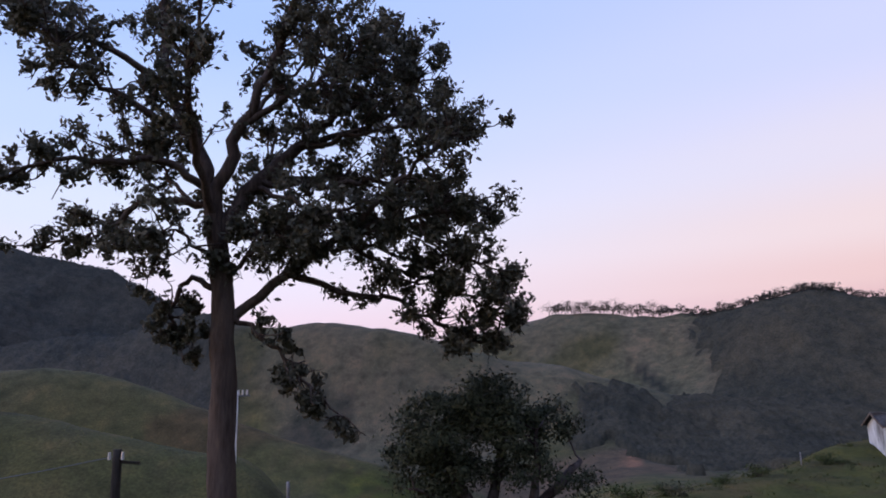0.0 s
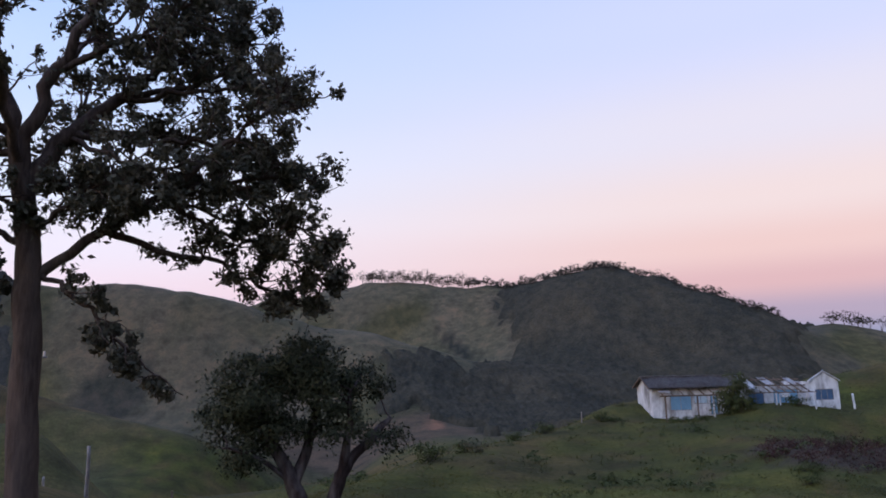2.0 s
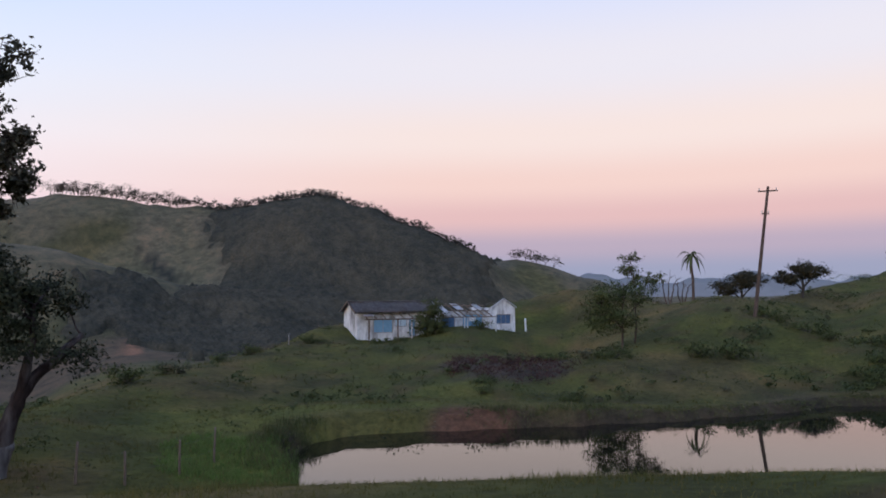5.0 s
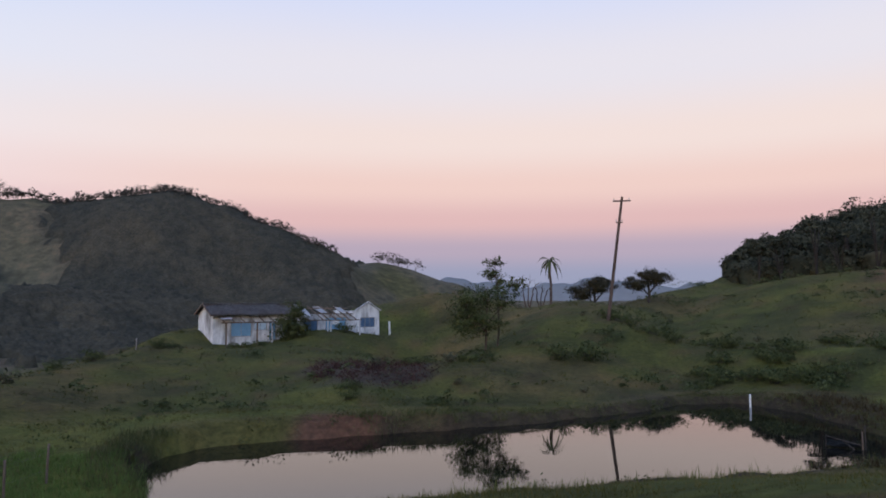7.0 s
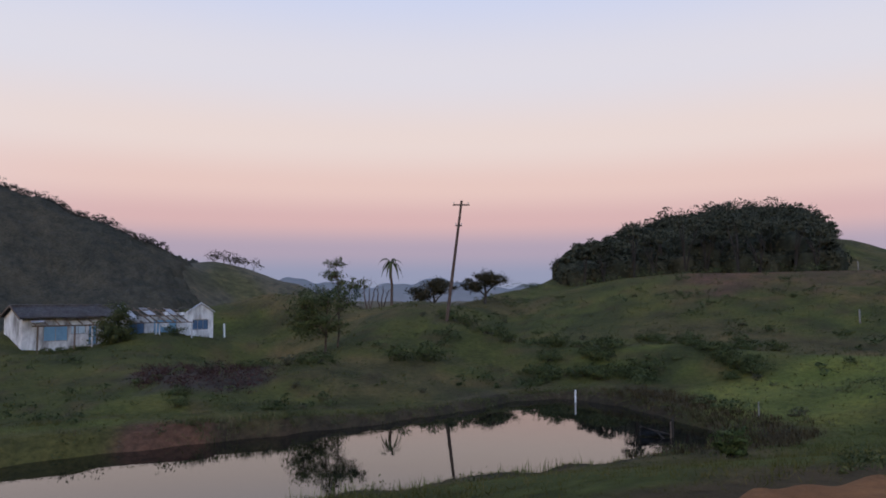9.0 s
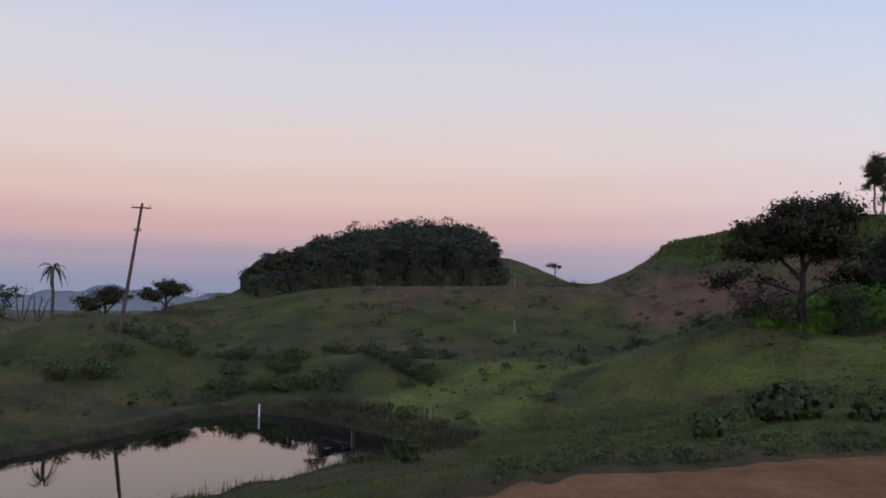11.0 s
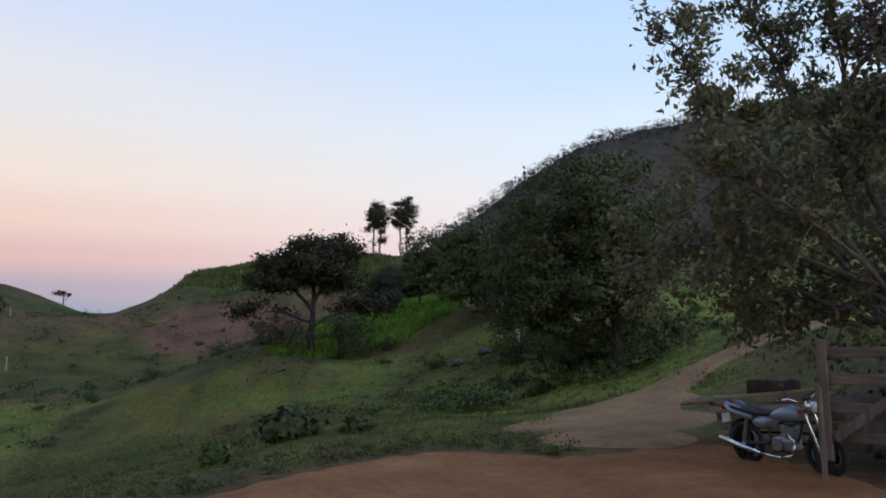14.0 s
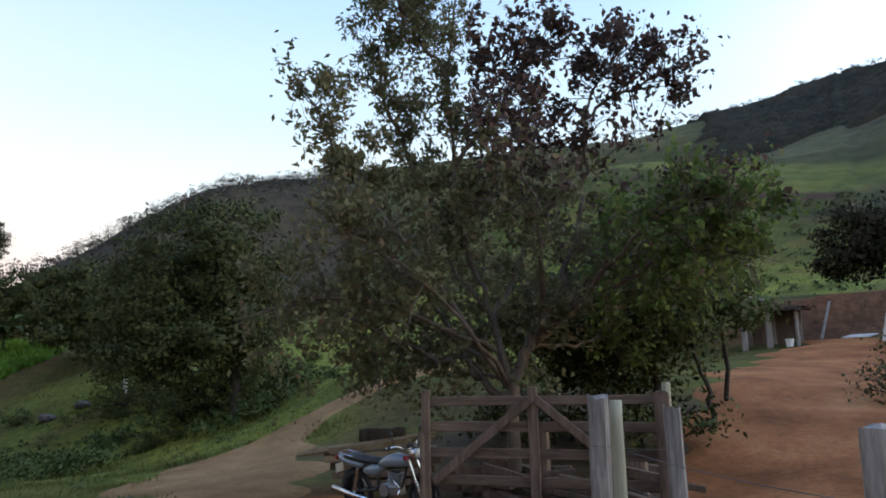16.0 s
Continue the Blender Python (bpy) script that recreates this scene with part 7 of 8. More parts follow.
def farmhouse():
    zb = 2.42
    H = thing("farmhouse", Matrix.Translation((33.85, 58.2, zb)) @ Matrix.Rotation(radians(-16), 4, "Z") @ Matrix.Diagonal((0.872, 1.3, 1, 1)), "derelict whitewashed farmhouse with blue shutters and collapsing roof", "house")
    D, T = 4.2, 0.16
    h = 2.32
    # front wall of the roofed wing
    bm = bmesh.new()
    wall_pieces(bm, -0.15, 9.2, -0.9, h, 0, T, [(1.63, 3.75, 0.42, 1.72), (4.0, 5.36, 0.95, 1.72), (5.62, 6.35, 0.0, 1.75), (7.2, 8.2, 0.5, 1.6)])
    part("front_wall", bm, M_WALL, H)
    bm = bmesh.new()
    wall_pieces(bm, -0.15, 9.2, -0.3, h, D - T, D, [])
    part("back_wall", bm, M_WALL, H)
    bm = bmesh.new()
    wall_pieces(bm, T, D - T, -0.9, h, -0.15, -0.15 + T, [], "y")
    gable(bm, "y", 0.0, D, h, 3.25, -0.15, T)
    part("end_wall", bm, M_WALL, H)
    bm = bmesh.new()
    wall_pieces(bm, T, D - T, -0.3, h, 9.2 - T, 9.2, [], "y")
    gable(bm, "y", 0.0, D, h, 3.2, 9.2 - T, T)
    part("partition_wall", bm, M_WALL, H)
    # roof sheets of the sound wing, front and back slopes
    edges = [-0.5, 1.4, 3.3, 5.2, 7.1, 9.0]
    for i, (a, b) in enumerate(zip(edges[:-1], edges[1:])):
        drop = (0.0, 0.035, -0.02, 0.03, -0.03)[i]
        part("roof_sheet", wavy_sheet(a - 0.05, b + 0.05, -0.35, h - 0.02 + drop, D / 2, 3.36 + drop, sag=0.03), M_ROOF, H, smooth=True)
        part("roof_sheet", wavy_sheet(a - 0.05, b + 0.05, D + 0.35, h - 0.02 + drop, D / 2, 3.36 + drop, sag=0.03), M_ROOF, H, smooth=True)
    bm = bmesh.new()
    beam(bm, (-0.5, D / 2, 3.40), (9.0, D / 2, 3.36), 0.24, 0.05)
    part("ridge_cap", bm, M_ROOF, H)
    for y0, z0 in ((-0.36, h - 0.05), (D + 0.36, h - 0.05)):
        bm = bmesh.new()
        beam(bm, (-0.52, y0, z0), (-0.52, D / 2, 3.32), 0.05, 0.14)
        part("barge_board", bm, M_OLDWOOD, H)
    # porch: rafters, pale sheets, eave beam and posts
    for i in range(7):
        u = 0.55 + i * 1.0
        bm = bmesh.new()
        beam(bm, (u, 0.0, h - 0.16), (u, -1.0, 1.80), 0.07, 0.09)
        part("rafter", bm, M_OLDWOOD, H)
    part("porch_sheet", wavy_sheet(0.35, 1.5, -0.62, 2.0, -0.02, h - 0.08, sag=0.03), M_PORCH_ROOF, H, smooth=True)
    bm = bmesh.new()
    beam(bm, (0.3, -0.98, 1.72), (6.7, -0.98, 1.70), 0.09, 0.12)
    part("eave_beam", bm, M_OLDWOOD, H)
    for u in (0.75, 3.9, 5.45):
        bm = bmesh.new()
        beam(bm, (u, -0.98, -1.0), (u, -0.98, 1.68), 0.13, 0.13, 0.015)
        part("porch_post", bm, M_WALL if u > 5 else M_OLDWOOD, H)
    panel(H, "shutter", 1.63, 3.75, 0.42, 1.72, 0, M_BLUE, "large faded blue shutter", bars=1)
    panel(H, "shutter", 4.0, 5.36, 0.95, 1.72, 0, M_BLUE_PALE, "pale blue weathered shutter", bars=1)
    panel(H, "door", 5.62, 6.35, 0.0, 1.75, 0, M_BLUE, "faded blue plank door")
    panel(H, "shutter", 7.2, 8.2, 0.5, 1.6, 0, M_BLUE_DARK, "dark blue shutter")
    # roofless wing
    h2 = 2.25
    bm = bmesh.new()
    wall_pieces(bm, 9.2, 15.35, -0.3, h2, 0.35, 0.35 + T, [(9.62, 11.2, 0.02, 1.75), (12.15, 14.6, 0.6, 1.98)])
    part("front_wall", bm, M_WALL, H)
    bm = bmesh.new()
    wall_pieces(bm, 9.2, 18.3, -0.3, h2, D - T, D, [(13.0, 14.0, 0.9, 1.8)])
    part("back_wall", bm, M_WALL, H)
    panel(H, "door", 9.62, 11.2, 0.02, 1.75, 0.35, M_BLUE_DARK, "dark blue double door", bars=1)
    s = panel(H, "shutter", 12.15, 14.6, 0.6, 1.98, 0.35, M_BLUE, "faded blue shutter with a white notice", bars=1)
    bm = bmesh.new()
    box(bm, 12.95, 13.75, 0.33, 0.36, 1.32, 1.76)
    part("notice", bm, M_POST_WHITE, s)
    # low end room with a front gable
    bm = bmesh.new()
    wall_pieces(bm, 15.35, 18.3, -0.3, 2.6, -0.2, -0.2 + T, [(15.95, 17.75, 1.0, 1.95)])
    gable(bm, "x", 15.35, 18.3, 2.6, 3.42, -0.2, T)
    part("gable_wall", bm, M_WALL, H)
    bm = bmesh.new()
    wall_pieces(bm, -0.2 + T, D - T, -0.3, 2.6, 18.3 - T, 18.3, [], "y")
    part("end_wall", bm, M_WALL, H)
    bm = bmesh.new()
    wall_pieces(bm, -0.2 + T, D - T, -0.3, 2.6, 15.35, 15.35 + T, [], "y")
    part("partition_wall", bm, M_WALL, H)
    panel(H, "shutter", 15.95, 17.75, 1.0, 1.95, -0.2, M_BLUE_DARK, "slate blue shutter", bars=2)
    bm = bmesh.new()
    beam(bm, (15.2, -0.3, 2.62), (16.82, -0.3, 3.5), 0.1, 0.07)
    part("barge_board", bm, M_PORCH_ROOF, H)
    bm = bmesh.new()
    beam(bm, (16.82, -0.3, 3.5), (18.45, -0.3, 2.62), 0.1, 0.07)
    part("barge_board", bm, M_PORCH_ROOF, H)
    # bare rafters and remnants of sheeting over the roofless wing
    for i in range(8):
        u = 9.4 + i * 0.78
        bm = bmesh.new()
        beam(bm, (u, -1.2, 1.72 + 0.04 * (i % 3)), (u + 0.05, D / 2, 3.05 - 0.12 * (i % 2)), 0.07, 0.1)
        part("rafter", bm, M_OLDWOOD, H)
    for z, y in ((1.80, -1.1), (2.35, 0.3), (2.85, 1.5)):
        bm = bmesh.new()
        beam(bm, (9.2, y, z), (15.5, y, z - 0.04), 0.07, 0.09)
        part("purlin", bm, M_OLDWOOD, H)
    for a, b, y0, z0, y1, z1 in ((9.25, 10.1, -0.9, 1.98, D / 2, 3.28), (11.5, 12.3, 0.2, 2.42, D / 2, 3.05), (13.9, 14.6, 0.4, 2.5, 1.6, 2.95)):
        part("loose_sheet", wavy_sheet(a, b, y0, z0, y1, z1, sag=0.1), M_PORCH_ROOF, H, "pale broken roof sheet", smooth=True)
    for u in (11.45, 11.8, 15.2):
        bm = bmesh.new()
        beam(bm, (u, -1.15, -0.5), (u + 0.04, -1.15, 1.76), 0.11, 0.11, 0.012)
        part("porch_post", bm, M_WALL, H)
    bm = bmesh.new()
    box(bm, 8.3, 9.6, -1.1, -0.96, -0.5, 0.55)
    part("low_wall", bm, M_WALL, H)


farmhouse()


# ---- posts, poles and wires ----
def post(name, x, y, h, r, mat, label, group="", lean=(0, 0), round_=True, bury=0.3, zg=None):
    zg = ground_at(x, y) if zg is None else zg
    root = thing(name, Matrix.Translation((x, y, zg)), label, "post", group)
    w = Wood(int(abs(x * 37 + y * 11)) % 1000)
    top = (lean[0] * h, lean[1] * h, h)
    w.limb([(0, 0, -bury), (lean[0] * h * 0.4, lean[1] * h * 0.4, h * 0.4), top], r, r * 0.88, 10 if round_ else 4, 3, r * 0.08)
    link_mesh("shaft", w.V, w.F, mat, root, smooth=round_)
    return root


def leaning_pole():
    x, y = polar(60.25, 64.2)
    root = thing("utility_pole", Matrix.Translation((x, y, ground_at(x, y))), "leaning weathered wooden utility pole with a short crossarm", "utility pole")
    az = radians(60.4)
    side = Vector((math.cos(az), -math.sin(az), 0))
    top = side * 1.32 + Vector((0, 0, 10.6))
    bm = bmesh.new()
    rod(bm, -top * 0.04, top, 0.16, 0.10, 10)
    part("shaft", bm, M_BARK, root)
    for f, L in ((0.965, 0.75), (0.79, 0.28)):
        c = top * f
        bm = bmesh.new()
        beam(bm, c - side * L, c + side * L, 0.09, 0.11)
        arm = part("crossarm", bm, M_BARK_DARK, root)
        for s in (-0.85, 0.85):
            bm = bmesh.new()
            q = c + side * L * s
            rod(bm, q + Vector((0, 0, 0.05)), q + Vector((0, 0, 0.24)), 0.035, 0.05, 8)
            part("insulator", bm, M_CERAMIC, arm)


leaning_pole()
wp = post("marker_post", 43.0, 15.6, 0.74, 0.055, M_POST_WHITE, "white painted post standing at the pond's edge", lean=(0.05, 0.02), zg=0.0, bury=0.8)
post("fence_post", 51.2, 54.2, 1.3, 0.10, M_POST_WHITE, "pale upright post beside the farmhouse", lean=(-0.08, 0))

# posts of the fence below the dark tree
FENCE = [(-2.6, 25.6), (0.9, 25.0), (3.9, 22.6), (5.2, 22.4), (7.0, 23.2), (8.6, 24.6)]
for i, (x, y) in enumerate(FENCE):
    post("fence_post", x, y, 1.0 + 0.1 * (i % 3), 0.04, M_OLDWOOD, "thin grey split fence post in grass", "posts of the lower fence", (0.03 * (i % 3 - 1), 0.02))


def wire(name, a, b, sag, r, label, group=""):
    a, b = Vector(a), Vector(b)
    pts = [a + (b - a) * t - Vector((0, 0, sag * 4 * t * (1 - t))) for t in (i / 14 for i in range(15))]
    w = Wood(1)
    w.tube([tuple(p) for p in pts], r, r, 4)
    ob = link_mesh(name, w.V, w.F, M_WIRE)
    return tagged(ob, label, "wire", group)


for hgt in (0.45, 0.95):
    for (x0, y0), (x1, y1) in zip(FENCE[:-1], FENCE[1:]):
        wire("fence_wire", (x0, y0, ground_at(x0, y0) + hgt), (x1, y1, ground_at(x1, y1) + hgt), 0.04, 0.003, "thin sagging fence wire", "wires of the lower fence")

# posts along the wood's lower edge and on the slope
for i, a in enumerate((69.9, 73.2, 76.0, 79.6, 81.2, 84.0, 87.0, 89.8)):
    x, y = polar(a, 119)
    post("fence_post", x, y, 1.4, 0.07, M_GREYWOOD, "grey fence post at the wood's edge", "posts along the wood", (0.03 * (i % 3 - 1), 0))
post("fence_post", *polar(89.7, 74), 1.25, 0.07, M_GREYWOOD, "pale slim post standing in the pasture")
post("fence_post", *polar(83.0, 39.5), 0.75, 0.035, M_GREYWOOD, "thin grey stake by the pond's end")
post("fence_post", *polar(76.9, 35.2), 1.45, 0.035, M_OLDWOOD, "thin grey stake in the pond's corner")
post("fence_post", *polar(126.2, 36), 0.75, 0.09, M_POST_WHITE, "short white post under the dark trees")
post("fence_post", *polar(24.8, 62), 0.9, 0.05, M_GREYWOOD, "thin stake on the slope before the farmhouse")

# the stub pole with insulators, and the concrete pole behind the big tree
sx, sy = polar(-23.8, 20)
sx, sy = sx + 0.19, sy + 0.82
zt = 6.05
sp = post("stub_pole", sx, sy, zt - ground_at(sx, sy), 0.12, M_BARK_DARK, "short dark wooden pole with insulators and a crossarm")
hs = zt - ground_at(sx, sy)
bm = bmesh.new()
beam(bm, (-0.12, 0, hs - 0.28), (0.52, 0.1, hs - 0.34), 0.06, 0.07)
arm = part("crossarm", bm, M_BARK_DARK, sp)
for dx in (0.16, -0.16):
    bm = bmesh.new()
    rod(bm, (dx, -0.08, hs - 0.24), (dx, -0.08, hs - 0.06), 0.045, 0.03, 8)
    part("insulator", bm, M_CERAMIC, sp)
wire("overhead_wire", (sx, sy, zt - 0.15), (sx - 14, sy - 4, zt - 0.9), 0.5, 0.012, "thin grey overhead wire", "overhead wires")
ux, uy = polar(-16.0, 31)
ut = 6.72 + 30.3 * math.tan(radians(2.05))
up_ = post("concrete_pole", ux + 0.35, uy + 0.34, ut - ground_at(ux, uy), 0.10, M_POST_WHITE, "pale slim concrete pole with small insulators", "", (0, 0))
hs = ut - ground_at(ux, uy)
for k in range(3):
    bm = bmesh.new()
    rod(bm, (0.1 + 0.17 * k, 0, hs - 0.15), (0.1 + 0.17 * k, 0, hs + 0.05), 0.05, 0.04, 8)
    part("insulator", bm, M_CERAMIC, up_)
bm = bmesh.new()
beam(bm, (-0.1, 0, hs - 0.18), (0.55, 0, hs - 0.18), 0.05, 0.06)
part("crossarm", bm, M_IRON, up_)
post("fence_post", -5.9, 29.4, 1.9, 0.07, M_GREYWOOD, "slim grey pole standing in the lower pasture")
post("fence_post", -7.6, 30.5, 0.9, 0.05, M_GREYWOOD, "thin grey stake in the lower pasture")


# a torn net on stakes in the pond's corner
def torn_net():
    x, y = polar(75.9, 35.3)
    root = thing("fishing_net", Matrix.Translation((x, y, 0.0)), "torn dark net hung on crossed stakes in the water", "net")
    az = radians(75.9)
    s = Vector((math.cos(az), -math.sin(az), 0))
    f = Vector((math.sin(az), math.cos(az), 0))
    for a, b in ((s * -0.75 + Vector((0, 0, -0.5)), s * -0.72 + Vector((0, 0, 0.5))), (s * -0.75 + Vector((0, 0, 0.45)), s * 0.75 + Vector((0, 0, 0.12))), (s * -0.1 + Vector((0, 0, 0.3)), s * 0.85 + f * -0.6 + Vector((0, 0, -0.4))), (s * 0.72 + Vector((0, 0, -0.5)), s * 0.72 + Vector((0, 0, 1.0)))):
        bm = bmesh.new()
        rod(bm, a, b, 0.03, 0.022, 6)
        part("stake", bm, M_BARK_DARK, root)
    bm = bmesh.new()
    rows = []
    for i in range(9):
        t = i / 8
        rows.append([bm.verts.new(s * (-0.74 + 1.3 * t) + f * 0.06 * math.sin(5 * t + k) + Vector((0, 0, 0.42 - 0.3 * t - (0.36 - 0.30 * t) * k / 4 + 0.03 * math.sin(9 * t + 2 * k)))) for k in range(5)])
    for i in range(8):
        for k in range(4):
            bm.faces.new((rows[i][k], rows[i + 1][k], rows[i + 1][k + 1], rows[i][k + 1]))
    bmesh.ops.solidify(bm, geom=bm.faces[:], thickness=0.01)
    part("netting", bm, M_CLOTH, root)


torn_net()

# stones
def stone(x, y, r, seed, label, group):
    bm = bmesh.new()
    bmesh.ops.create_icosphere(bm, subdivisions=2, radius=r)
    rr = random.Random(seed)
    ph = [rr.uniform(0, 6) for _ in range(3)]
    for v in bm.verts:
        n = 1 + 0.16 * math.sin(v.co.x * 5 / r + ph[0]) + 0.14 * math.sin(v.co.y * 4 / r + ph[1])
        v.co = Vector((v.co.x * n * 1.2, v.co.y * n, v.co.z * 0.62 * n))
    me = bpy.data.meshes.new("stone")
    bm.to_mesh(me)
    bm.free()
    me.materials.append(M_STONE)
    ob = new("stone", me)
    ob.location = (x, y, ground_at(x, y) + r * 0.3)
    return tagged(ob, label, "stone", group)


stone(*polar(123.6, 37), 0.32, 1, "large weathered grey boulder under the trees", "boulders")
stone(*polar(121.5, 38), 0.34, 2, "dark grey boulder under the trees", "boulders")
for i, (a, d, r) in enumerate(((126.3, 12.6, 0.05), (131.5, 12.9, 0.04), (132.8, 12.2, 0.045), (129.6, 14.4, 0.035), (118.0, 11.5, 0.04), (101, 9.3, 0.035), (136, 13.4, 0.03))):
    stone(*polar(a, d), r, 10 + i, "small stone lying on the dirt", "loose stones")


# ---- gate, fence, motorcycle and timber at the yard's edge ----
GATE_L, GATE_R = Vector((4.78, -7.40, 0)), Vector((2.12, -7.98, 0))


def plank(a, b, w, t, bevel=0.008, wob=0.0):
    """A board of width w (upright) and thickness t."""
    bm = bmesh.new()
    a, b = Vector(a), Vector(b)
    d = b - a
    q = d.to_track_quat("X", "Z").to_matrix().to_4x4()
    box(bm, 0, d.length, -t / 2, t / 2, -w / 2, w / 2, bevel, Matrix.Translation(a) @ q)
    bmesh.ops.subdivide_edges(bm, edges=[e for e in bm.edges if e.calc_length() > 0.6], cuts=3)
    for v in bm.verts:
        v.co += Vector((0, 0.004 * math.sin(v.co.x * 7 + v.co.z * 3), 0.006 * math.sin(v.co.x * 4.3 + a.z * 9)))
    return bm


def farm_gate():
    g = thing("farm_gate", Matrix.Translation((GATE_L.x, GATE_L.y, 4.95)), "weathered wooden five-bar farm gate with diagonal braces, closed", "gate")
    d = GATE_R - GATE_L
    L = d.length
    u = d.normalized()
    n = Vector((-u.y, u.x, 0))
    if n.y < 0:
        n = -n

    def at(s, z, off=0.0):
        return u * s + n * off + Vector((0, 0, z))

    for i, z in enumerate((1.315, 1.03, 0.735, 0.435)):
        part("rail", plank(at(0.02, z + 0.01), at(L, z - 0.01 * i), 0.115 - 0.01 * (i == 0), 0.03), M_RAIL, g)
    part("stile", plank(at(0.0, 0.18, 0.035), at(0.0, 1.45, 0.035), 0.11, 0.04), M_OLDWOOD, g)
    part("stile", plank(at(1.28, 0.12, 0.04), at(1.28, 1.47, 0.04), 0.115, 0.045), M_OLDWOOD, g)
    part("stile", plank(at(L - 0.05, 0.12, 0.035), at(L - 0.05, 1.40, 0.035), 0.12, 0.04), M_OLDWOOD, g)
    part("brace", plank(at(0.10, 0.42, 0.075), at(1.26, 1.34, 0.075), 0.10, 0.03), M_OLDWOOD, g)
    part("brace", plank(at(1.32, 1.34, 0.075), at(2.15, 0.66, 0.075), 0.10, 0.03), M_OLDWOOD, g)
    for s in (0.0, 1.28, L - 0.05):
        for z in (1.315, 1.03, 0.735, 0.435):
            bm = bmesh.new()
            rod(bm, at(s, z, 0.05), at(s, z, 0.068), 0.011, 0.011, 6)
            part("bolt", bm, M_IRON, g)


farm_gate()


def rough_post(name, x, y, h, w, mat, label, seed, lean=(0, 0), split=True, group="gateposts"):
    """A squared, split and weathered post."""
    zg = ground_at(x, y)
    root = thing(name, Matrix.Translation((x, y, zg)), label, "post", group)
    rr = random.Random(seed)
    bm = bmesh.new()
    rings = []
    sides = 10
    for k in range(9):
        z = -0.3 + (h + 0.3) * k / 8
        row = []
        for j in range(sides):
            a = 2 * math.pi * j / sides
            r = w / 2 * (1.12 - 0.12 * math.cos(4 * a)) * (1 + 0.06 * math.sin(j * 2.1 + seed) + 0.03 * rr.uniform(-1, 1))
            if split and j in (2, 3) and k > 4:
                r *= 0.78
            row.append(bm.verts.new((r * math.cos(a) + lean[0] * z, r * math.sin(a) + lean[1] * z, z + (0.03 * rr.uniform(-1, 1) if k == 8 else 0))))
        rings.append(row)
    for k in range(8):
        for j in range(sides):
            bm.faces.new((rings[k][j], rings[k][(j + 1) % sides], rings[k + 1][(j + 1) % sides], rings[k + 1][j]))
    bm.faces.new(rings[8])
    part("shaft", bm, mat, root)
    return root


rough_post("gatepost", 2.65, -7.24, 1.42, 0.19, M_GREYWOOD, "thick split grey gatepost with dark cracks", 3, (-0.01, -0.012))
post("gatepost", 2.33, -6.86, 1.40, 0.068, M_PALEWOOD, "round pale greenish treated post", "gateposts")
rough_post("gatepost", 2.13, -7.86, 1.42, 0.15, M_OLDWOOD, "squared dark gatepost at the gate's hinge", 5)
rough_post("gatepost", 1.96, -7.60, 1.30, 0.15, M_GREYWOOD, "pale grey fence post beside the hinge post", 6, (0.012, 0))
rough_post("gatepost", 2.14, -8.10, 1.52, 0.08, M_PALEWOOD, "slim pale post behind the hinge post", 7, split=False)
rough_post("gatepost", 0.22, -5.4, 1.27, 0.19, M_GREYWOOD, "leaning split grey fence post at the driveway", 8, (-0.02, 0.02))
rough_post("gatepost", 4.74, -7.22, 1.02, 0.05, M_OLDWOOD, "thin stake propping the gate's free end", 9, split=False)
for z in (0.55, 0.88):
    wire("barbed_wire", (2.25, -6.86, 4.95 + z), (0.26, -5.38, 4.95 + z - 0.12), 0.04, 0.0035, "thin rusty fence wire", "wires beside the gate")
wire("barbed_wire", (2.72, -7.12, 5.85), (1.95, -7.50, 5.80), 0.02, 0.0035, "thin rusty fence wire", "wires beside the gate")


